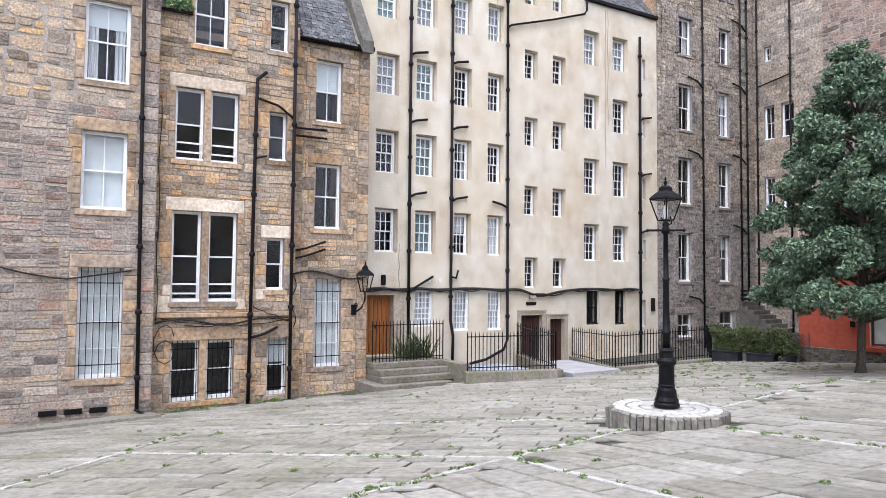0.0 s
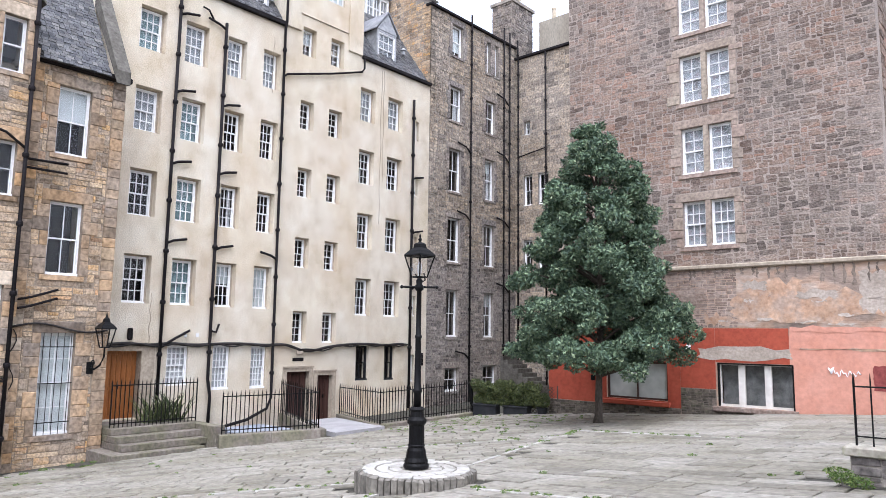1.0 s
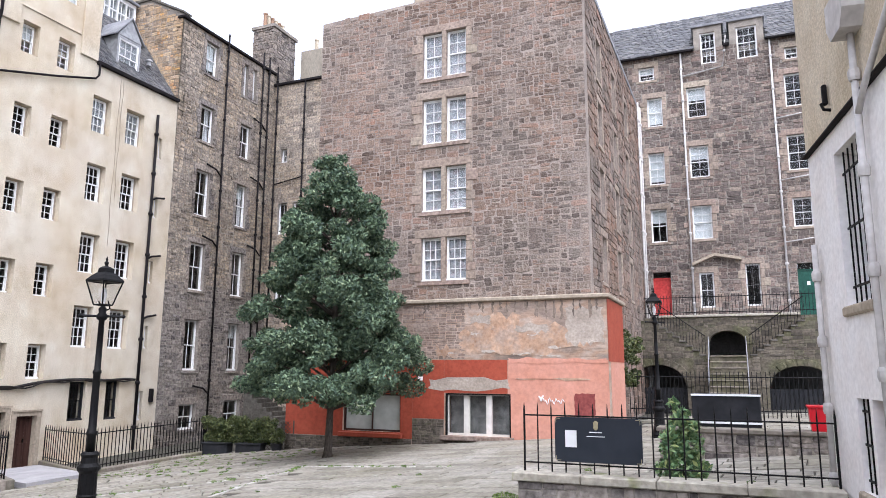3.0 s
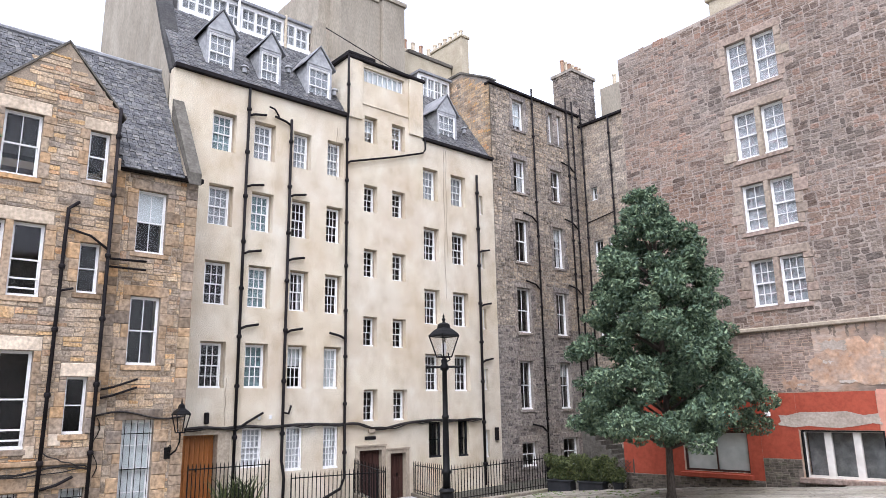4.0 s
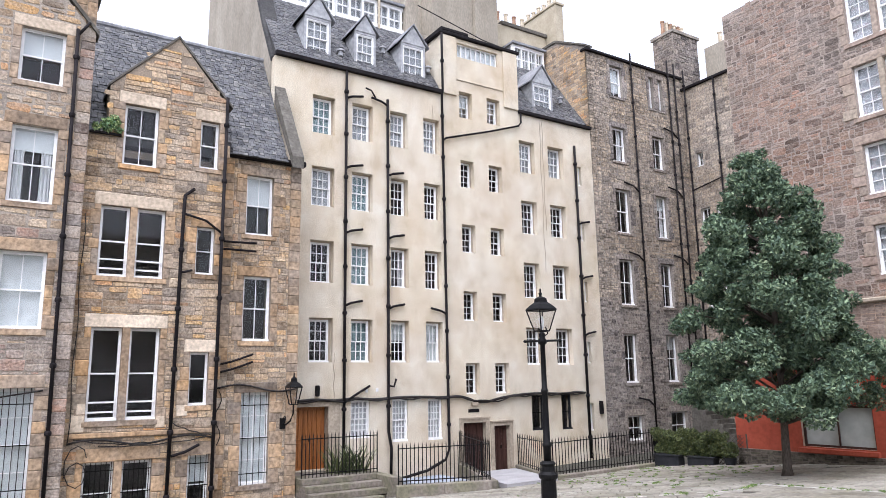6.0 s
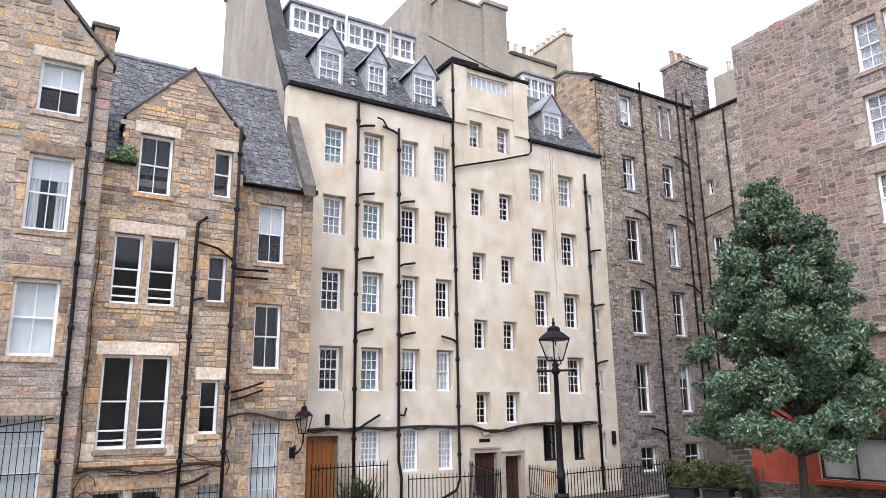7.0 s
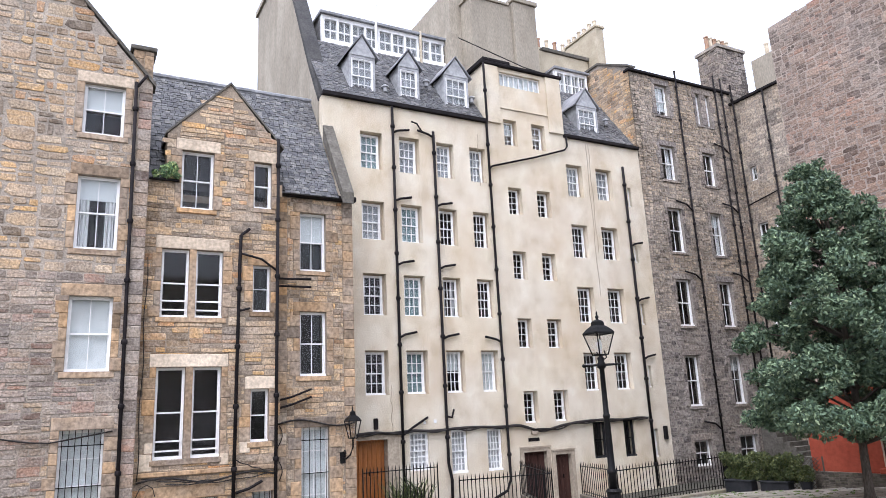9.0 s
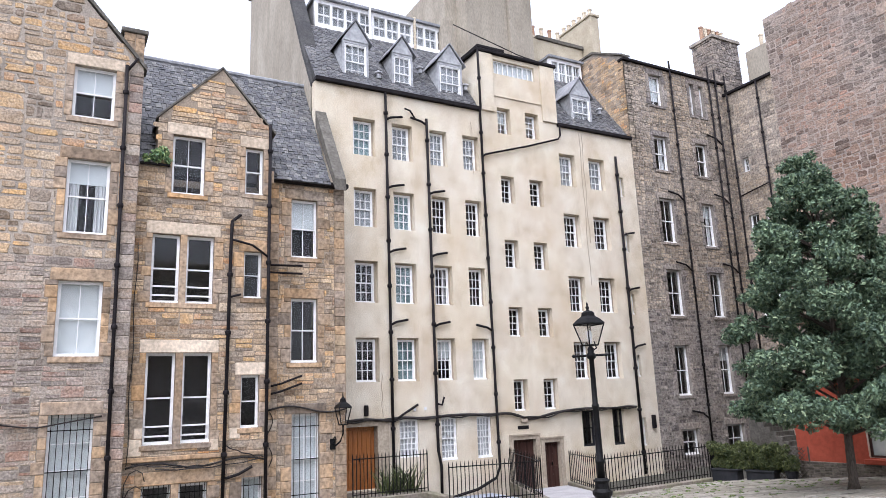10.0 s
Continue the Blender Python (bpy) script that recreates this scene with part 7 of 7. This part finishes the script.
for cu, cz, a0 in ((-1.44, 1.19, 0), (-2.52, 1.19, 90), (-2.52, 0.7, 180), (-1.44, 0.7, 270)):
    rounded += [(cu + 0.06 * math.cos(radians(a0 + k * 18)), cz + 0.06 * math.sin(radians(a0 + k * 18))) for k in range(6)]
part("board", prism(rounded, 0, 0.03, facing_south(11.7)), SIGN_NAVY, sign)
part("notice", boxes(facing_south(11.69), (-2.43, -2.27, 0, 0.006, 0.84, 1.07)), PAPER, sign, "white paper notice")
bm = lathe([(0.012, 0), (0.035, 0.03), (0.028, 0.07), (0.04, 0.1), (0.01, 0.13)], 10, (0, 0, 0))
bmesh.ops.transform(bm, matrix=Matrix.Translation((-2.0, 11.692, 1.08)) @ Matrix.Diagonal((1, 0.1, 1, 1)), verts=bm.verts)
part("emblem", bm, GOLD, sign, "small gold emblem")
part("lettering_bars", boxes(facing_south(11.692), (-2.09, -1.92, 0, 0.004, 1.045, 1.058), (-2.13, -1.88, 0, 0.004, 0.99, 1.0)), PAPER, sign)
bm = bmesh.new()
for u, z, su, sz in ((-2.56, 0.66, 1, 1), (-1.4, 0.66, -1, 1), (-2.56, 1.23, 1, -1), (-1.4, 1.23, -1, -1)):
    box(bm, min(u, u + su * 0.06), max(u, u + su * 0.06), 0, 0.003, z - 0.004, z + 0.004, facing_south(11.694))
    box(bm, u - 0.004, u + 0.004, 0, 0.003, min(z, z + sz * 0.06), max(z, z + sz * 0.06), facing_south(11.694))
tagged(part("corner_marks", bm, GOLD, sign), kind="stuff")
bw2 = thing("garden_wall", (0, 17, 0.2), "rubble garden wall with flat coping", "wall")
gwall = part("wall", boxes(facing_south(17), (-1.8, 3.5, 0, 0.35, -0.3, 0.7)), DARK_MORTAR, bw2)
lay(gwall, "stone", RUBBLE, rubble(facing_south(17), -1.8, 1.9, 0.1, 0.7, [], 53, courses=(0.14, 0.24), lengths=(0.2, 0.5), gap=0.02, proud=(0.008, 0.03)), DARK, "rubble_masonry")
part("coping", boxes(facing_south(17), (-1.85, 3.5, -0.06, 0.42, 0.701, 0.79), bevel=0.015), STEP_STONE, bw2)
bin_ = thing("red_crate", (1.2, 17.2, 0.79), "red plastic box standing on the garden wall", "box")
part("body", prism([(0.98, 0.795), (1.42, 0.795), (1.46, 1.22), (0.94, 1.22)], 0.02, 0.36, facing_south(17)), RED_PLASTIC, bin_)
part("rim", boxes(facing_south(17), (0.92, 1.48, 0.0, 0.38, 1.221, 1.27), bevel=0.012), RED_PLASTIC, bin_)
bench = thing("covered_stall", (-0.6, 19, 0.25), "black covered stall with white edging strips", "stall")
part("body", boxes(None, (-1.25, 0.15, 18.6, 19.4, 0.25, 1.4), bevel=0.02), BLACK_SHEET, bench)
part("edging", boxes(None, (-1.26, 0.16, 18.56, 18.598, 1.37, 1.41), (-1.26, 0.16, 18.56, 18.598, 0.78, 0.82)), PAPER, bench)
gate = thing("yard_railing", (0, 30, 0.2), "black iron yard railings before the arches", "railing", "court railings")
for h in (0.3, 1.5):
    part("rail", tube([(-4.2, 30, 0.2 + h), (4, 30, 0.2 + h)], 0.02, 6), IRON, gate)
for i in range(55):
    part("bar", tube([(-4.2 + i * 0.15, 30, 0.1), (-4.2 + i * 0.15, 30, 1.9)], 0.014, 5), IRON, gate)

# ---- plants ----


def leaf_cloud(centres, count, size, seed, squash=0.75):
    """Many small leaves in uneven clumps, each a bent four-cornered blade, as one bmesh-free mesh."""
    r = np.random.RandomState(seed)
    cen = np.array([c[:3] for c in centres])
    rad = np.array([c[3] for c in centres])
    pick = r.choice(len(cen), count, p=rad ** 2 / (rad ** 2).sum())
    v = r.normal(size=(count, 3))
    v /= np.linalg.norm(v, axis=1)[:, None]
    dist = r.uniform(0.35, 1.0, count) ** 0.6
    pos = cen[pick] + v * (rad[pick] * dist)[:, None] * np.array((1, 1, squash))
    a = r.normal(size=(count, 3)) + v * 0.8
    a /= np.linalg.norm(a, axis=1)[:, None]
    b = np.cross(a, r.normal(size=(count, 3)))
    b /= np.linalg.norm(b, axis=1)[:, None]
    n = np.cross(a, b)
    s = size * r.uniform(0.6, 1.35, count)[:, None]
    quad = np.stack([pos - a * s, pos + b * s * 0.45 + n * s * 0.15, pos + a * s, pos - b * s * 0.45 + n * s * 0.15], 1).reshape(-1, 3)
    faces = np.arange(count * 4).reshape(-1, 4)
    return quad, faces


def leaves(name, parent, centres, count, size, seed, material, squash=0.75, label=""):
    v, f = leaf_cloud(centres, count, size, seed, squash)
    me = bpy.data.meshes.new(name)
    me.from_pydata(v.tolist(), [], f.tolist())
    me.materials.append(material)
    ob = new(name, me)
    ob.parent, ob.matrix_parent_inverse = parent, PLACE[parent].inverted()
    return tagged(ob, label, kind="stuff")


tree = thing("tree", (-11.9, 20.7, -0.75), "dense dark green evergreen tree with a slim trunk", "tree")
T0 = Vector((-11.9, 20.7, -0.8))
trunk_pts = [T0 + Vector((0, 0, 0)), T0 + Vector((0.02, 0, 0.3)), T0 + Vector((0.05, 0.02, 1.6)), T0 + Vector((0.12, 0, 3.5)), T0 + Vector((0.1, 0.05, 6.0)), T0 + Vector((0.25, 0, 8.8))]
part("trunk", tube(trunk_pts, [0.19, 0.125, 0.1, 0.09, 0.065, 0.02], 10), BARK, tree, smooth=True)
rng = random.Random(9)
clumps = []
profile = [(1.9, 1.8), (2.4, 2.65), (3.1, 2.65), (4.2, 2.3), (5.1, 2.15), (6.0, 1.95), (6.9, 1.7), (7.7, 1.4), (8.5, 0.95), (9.2, 0.4)]
heights, radii = [p[0] for p in profile], [p[1] for p in profile]
made = 0
while made < 400:
    h = rng.uniform(1.9, 9.3)
    r = float(np.interp(h, heights, radii))
    if rng.random() > r / 3.0:
        continue
    t = rng.uniform(0, 2 * math.pi)
    lobe = 1 + 0.13 * math.sin(3 * t + h * 1.9) + 0.09 * math.sin(7 * t - h * 3.1)
    rr = r * lobe * math.sqrt(rng.uniform(0.2, 0.98))
    q = T0 + Vector((rr * math.cos(t), rr * math.sin(t), h - 0.12 * rr + rng.uniform(-0.1, 0.35)))
    clumps.append((*q, rng.uniform(0.24, 0.5) * (0.75 + 0.1 * r)))
    if made % 7 == 0:
        b = T0 + Vector((0.08, 0, max(1.5, h - 0.6 - 0.2 * rr)))
        part("limb", tube([b, b.lerp(q, 0.5) + Vector((0, 0, 0.1)), q], [0.045, 0.03, 0.01], 5), BARK, tree)
    made += 1
clumps.append((*(T0 + Vector((0.2, 0, 9.45))), 0.22))
leaves("crown", tree, clumps, 105000, 0.07, 4, LEAF, 0.72, "dense glossy dark green foliage in drooping layers")

hedge = thing("hedge", (-17.6, 23.9, -1.1), "leafy hedge growing from dark planter troughs", "hedge")
hp = [(-18.9, 23.5), (-16.3, 24.0)]
hc = []
for i in range(26):
    for j in range(4):
        t = i / 25
        x, y = hp[0][0] + (hp[1][0] - hp[0][0]) * t, hp[0][1] + (hp[1][1] - hp[0][1]) * t
        hc.append((x + rng.uniform(-0.05, 0.05), y + rng.uniform(-0.22, 0.22), -0.68 + j * 0.22 + rng.uniform(-0.09, 0.09), rng.uniform(0.11, 0.21)))
leaves("foliage", hedge, hc, 20000, 0.042, 6, HEDGE_LEAF, 0.95)
for k, (x, y) in enumerate(((-18.35, 23.45), (-17.05, 23.7))):
    pl = thing("planter", (x, y, -1.2), "dark rectangular planter trough under the hedge", "planter", "planters")
    mp = Matrix.Translation((x, y, 0)) @ Matrix.Rotation(0.19, 4, "Z")
    part("trough", boxes(mp, (-0.5, 0.5, -0.22, 0.22, -1.35, -0.82), bevel=0.02), BLACK_SHEET, pl)
    part("rim", boxes(mp, (-0.53, 0.53, -0.25, 0.25, -0.818, -0.77), bevel=0.01), BLACK_SHEET, pl)
trellis = thing("trellis", (-16.1, 24.0, -1.1), "dark diamond lattice trellis panel beside the hedge", "trellis")
mt = Matrix.Translation((-16.7, 24.05, -1.1)) @ Matrix.Rotation(0.19, 4, "Z")
for u in (0.0, 1.15):
    part("post", boxes(mt, (u - 0.03, u + 0.03, -0.03, 0.03, -0.1, 1.15)), BARK, trellis)
for k in range(-6, 9):
    for lean, off in ((1, 0.0), (-1, 0.014)):
        lo, hi = (k * 0.14, k * 0.14 + 1.1) if lean > 0 else (k * 0.14 + 1.1, k * 0.14)
        t0, t1 = sorted(((0.03 - lo) / (hi - lo), (1.12 - lo) / (hi - lo)))
        t0, t1 = max(0, t0), min(1, t1)
        if t1 - t0 > 0.1:
            ends = [mt @ Vector((lo + (hi - lo) * t, off, 0.03 + 1.08 * t)) for t in (t0, t1)]
            part("lath", tube(ends, 0.011, 4), BARK, trellis)
for (x, y, z, h, sd) in ((-15.9, 23.7, -1.0, 0.5, 12),):
    pot = thing("potted_shrub", (x, y, z), "small dark leafy shrub in a pot", "plant")
    part("pot", lathe([(0.16, 0), (0.22, 0.28), (0.24, 0.3), (0.2, 0.3)], 12, (x, y, z - 0.03)), BLACK_SHEET, pot)
    leaves("foliage", pot, [(x, y, z + 0.45, 0.3), (x + 0.1, y, z + 0.65, 0.2)], 900, 0.045, sd, HEDGE_LEAF)
bush = thing("leafy_bush", (-0.92, 12.35, 0.4), "light green leafy shrub behind the railings", "shrub")
part("stems", tube([(-0.92, 12.35, 0.2), (-0.9, 12.35, 0.7), (-0.95, 12.3, 1.35)], [0.03, 0.02, 0.006], 5), BARK, bush)
leaves("foliage", bush, [(-0.92, 12.35, 0.58, 0.27), (-1.02, 12.3, 0.82, 0.2), (-0.8, 12.4, 0.86, 0.2), (-0.95, 12.35, 1.1, 0.17), (-0.9, 12.3, 1.28, 0.12), (-1.0, 12.3, 1.45, 0.08), (-0.72, 12.35, 0.55, 0.17), (-1.13, 12.3, 0.55, 0.17), (-0.75, 12.3, 1.12, 0.1), (-1.1, 12.3, 1.0, 0.12)], 1900, 0.05, 8, BUSH_LEAF, 1.0)
for ob in (low, wall_rail, sign, bush):
    ob.location += Vector((-0.1, 0.15, 0))
ivy = thing("wall_creeper", (-4.2, 27, 2.5), "green creeper hanging beside the painted corner", "plant")
leaves("foliage", ivy, [(-4.2, 27.5 + i * 0.35, 1.4 + 2.0 * rng.random(), 0.28) for i in range(16)], 2600, 0.07, 9, HEDGE_LEAF)
areaplant = thing("spiky_plant", (-23.2, 12.6, -1.0), "spiky dark plant behind the railings", "plant")
sp = bmesh.new()
for i in range(130):
    t, l = rng.uniform(0, 6.28), rng.uniform(0.6, 1.4)
    o = Vector((-23.3 + rng.uniform(-0.2, 0.2), 12.6 + rng.uniform(-0.75, 0.6), -1.05))
    e = o + Vector((math.cos(t) * l * 0.5, math.sin(t) * l * 0.5, l * 0.75))
    tube([o, o.lerp(e, 0.6) + Vector((0, 0, 0.1)), e], [0.018, 0.015, 0.003], 4, sp)
tagged(part("spiky_foliage", sp, HEDGE_LEAF, areaplant), kind="stuff")
gutter_weed = thing("gutter_weed", (-22.4, 3.9, 9.9), "tuft of yellow-green weeds growing on the gutter", "weed")
leaves("foliage", gutter_weed, [(-22.45, 3.72, 9.86, 0.13), (-22.45, 4.05, 9.98, 0.24), (-22.45, 4.2, 10.12, 0.2), (-22.45, 4.36, 9.86, 0.13)], 620, 0.06, 10, BUSH_LEAF, 0.95)
part("gutter", boxes(E_B, (3.55, 4.45, -0.13, -0.04, 9.68, 9.76), bevel=0.02), GUTTER, gutter_weed)

# ---- paving ----
paving = thing("pavement", (-9, 9, -0.6), "worn grey sandstone slabs with pale sett lines", "pavement", kind="structure")
LINES = [((-11.66, 0.1), (-16.0, 3.2)), ((-14.1, 1.73), (-8.45, 5.86)), ((-7.5, 2.4), (-8.45, 5.86)), ((-8.45, 5.86), (-9.1, 8.7)), ((-8.41, 5.86), (-3.5, 5.4)), ((-15.2, 5.0), (-10.3, 9.6)),
         ((-8.2, 9.7), (-3.9, 9.25)), ((-9.6, 10.9), (-10.9, 16.4)), ((-14.6, 13.7), (-12.7, 15.1)), ((-12.7, 15.1), (-10.95, 17.1)), ((-10.95, 17.1), (-11.3, 18.5)), ((-11.3, 18.5), (-6.5, 17.2))]
rng = random.Random(101)


def flat(x, y, ang, w, d, t, z=0.0):
    """The matrix that lays a unit piece flat on the sloping ground, w along the angle and d across it."""
    c, s = math.cos(ang), math.sin(ang)
    e = 0.2
    gu = (ground_z(x + c * e, y + s * e) - ground_z(x - c * e, y - s * e)) / (2 * e)
    gv = (ground_z(x - s * e, y + c * e) - ground_z(x + s * e, y - c * e)) / (2 * e)
    along = Vector((c, s, gu)).normalized()
    up = along.cross(Vector((-s, c, gv))).normalized()
    across = up.cross(along)
    m = Matrix(((along.x, -up.x, across.x, x), (along.y, -up.y, across.y, y), (along.z, -up.z, across.z, ground_z(x, y) + z), (0, 0, 0, 1)))
    return m @ Matrix.Diagonal((w, t, d, 1))


def near_line(x, y, reach):
    for (ax, ay), (bx, by) in LINES:
        dx, dy = bx - ax, by - ay
        t = max(0, min(1, ((x - ax) * dx + (y - ay) * dy) / (dx * dx + dy * dy)))
        if math.hypot(ax + dx * t - x, ay + dy * t - y) < reach:
            return True
    return False


slabs = []
for ang, west in ((radians(42.5), True), (radians(-4.5), False)):
    c, s = math.cos(ang), math.sin(ang)
    v = -34.0
    while v < 42:
        d = rng.uniform(0.24, 0.42) if west else rng.uniform(0.34, 0.56)
        u = -40 - rng.random()
        while u < 34:
            w = rng.uniform(0.5, 1.15)
            mx, my = (u + w / 2) * c - (v + d / 2) * s, (u + w / 2) * s + (v + d / 2) * c
            split = -7.6 - (my - 3.5) * 0.235 if my > -2 else -6.3
            ok = (mx < split) == west and -22.0 < mx < 2.6 and -6 < my < (24.0 if mx < -3.6 else 34.0)
            if ok and my > 9.0 and mx < (-21.2 if my < 13.0 else -20.3 + (my - 13.0) * 0.42 if my < 15.9 else -18.9):
                ok = False
            if ok and mx > -3.4 and 11.45 < my < 12.1:
                ok = False
            if ok and math.hypot(mx + 9.2, my - 9.72) < 0.95:
                ok = False
            if ok:
                slabs.append((math.hypot(mx + 5.5, my - 6.0), flat(u * c - v * s, u * s + v * c, ang, w - 0.018, d - 0.03, 0.03 + rng.uniform(-0.007, 0.009), -0.025), rng.randrange(5)))
            u += w
        v += d
slabs.sort(key=lambda q: q[0])
lay(paving, "slab", TILE, [q[1:] for q in slabs], SLAB, "slab_field", 300)
setts = []
for (ax, ay), (bx, by) in LINES:
    length, ang = math.hypot(bx - ax, by - ay), math.atan2(by - ay, bx - ax)
    u = 0
    while u < length:
        w = rng.uniform(0.2, 0.34)
        x, y = ax + math.cos(ang) * u + math.sin(ang) * 0.06, ay + math.sin(ang) * u - math.cos(ang) * 0.06
        if math.hypot(x + 9.2, y - 9.72) > 1.05 and rng.random() < 0.93:
            setts.append((flat(x, y, ang + rng.uniform(-0.05, 0.05), w - 0.02, rng.uniform(0.07, 0.11), 0.044, -0.024), rng.randrange(5)))
        u += w
lay(paving, "pale_sett", TILE, setts, SETT_PALE, "sett_field", 300)

# ---- weeds in the joints ----
weeds = []
for k in range(300):
    if k % 4:
        (ax, ay), (bx, by) = LINES[rng.randrange(len(LINES))]
        t = rng.random()
        x, y = ax + (bx - ax) * t + rng.uniform(-0.1, 0.1), ay + (by - ay) * t + rng.uniform(-0.1, 0.1)
    else:
        x, y = rng.uniform(-20, 0.5), rng.uniform(-1, 19)
    if math.hypot(x, y - 1) < 3:
        continue
    weeds.append((x, y, ground_z(x, y) + 0.015, rng.uniform(0.03, 0.09)))
for k in range(120):
    x, y = rng.uniform(-18.7, -13.0), rng.uniform(17.5, 23.2)
    weeds.append((x, y, ground_z(x, y) + 0.012, rng.uniform(0.03, 0.1)))
for k in range(40):
    y = rng.uniform(0, 10)
    weeds.append((-21.7 + rng.uniform(-0.4, 0.6), y, ground_z(-21.7, y) + 0.02, rng.uniform(0.06, 0.16)))
for k in range(14):
    x = rng.uniform(-3.4, 1.0)
    weeds.append((x, 11.35 + rng.uniform(-0.6, 0.1), ground_z(x, 11.4) + 0.02, rng.uniform(0.05, 0.13)))
weeds += [(-3.2, 11.4, 0.12, 0.2), (-3.25, 11.3, 0.2, 0.18), (-3.05, 11.35, 0.1, 0.2), (-1.1, 11.45, 0.15, 0.14), (-0.95, 11.45, 0.12, 0.12), (-0.3, 11.45, 0.12, 0.12)]
joint_weeds = thing("joint_weeds", (-9, 9, -0.55), "small green weeds and moss in the paving joints", "weeds", kind="stuff")
leaves("weed_foliage", joint_weeds, weeds, 22000, 0.02, 14, WEED_LEAF, 0.35)
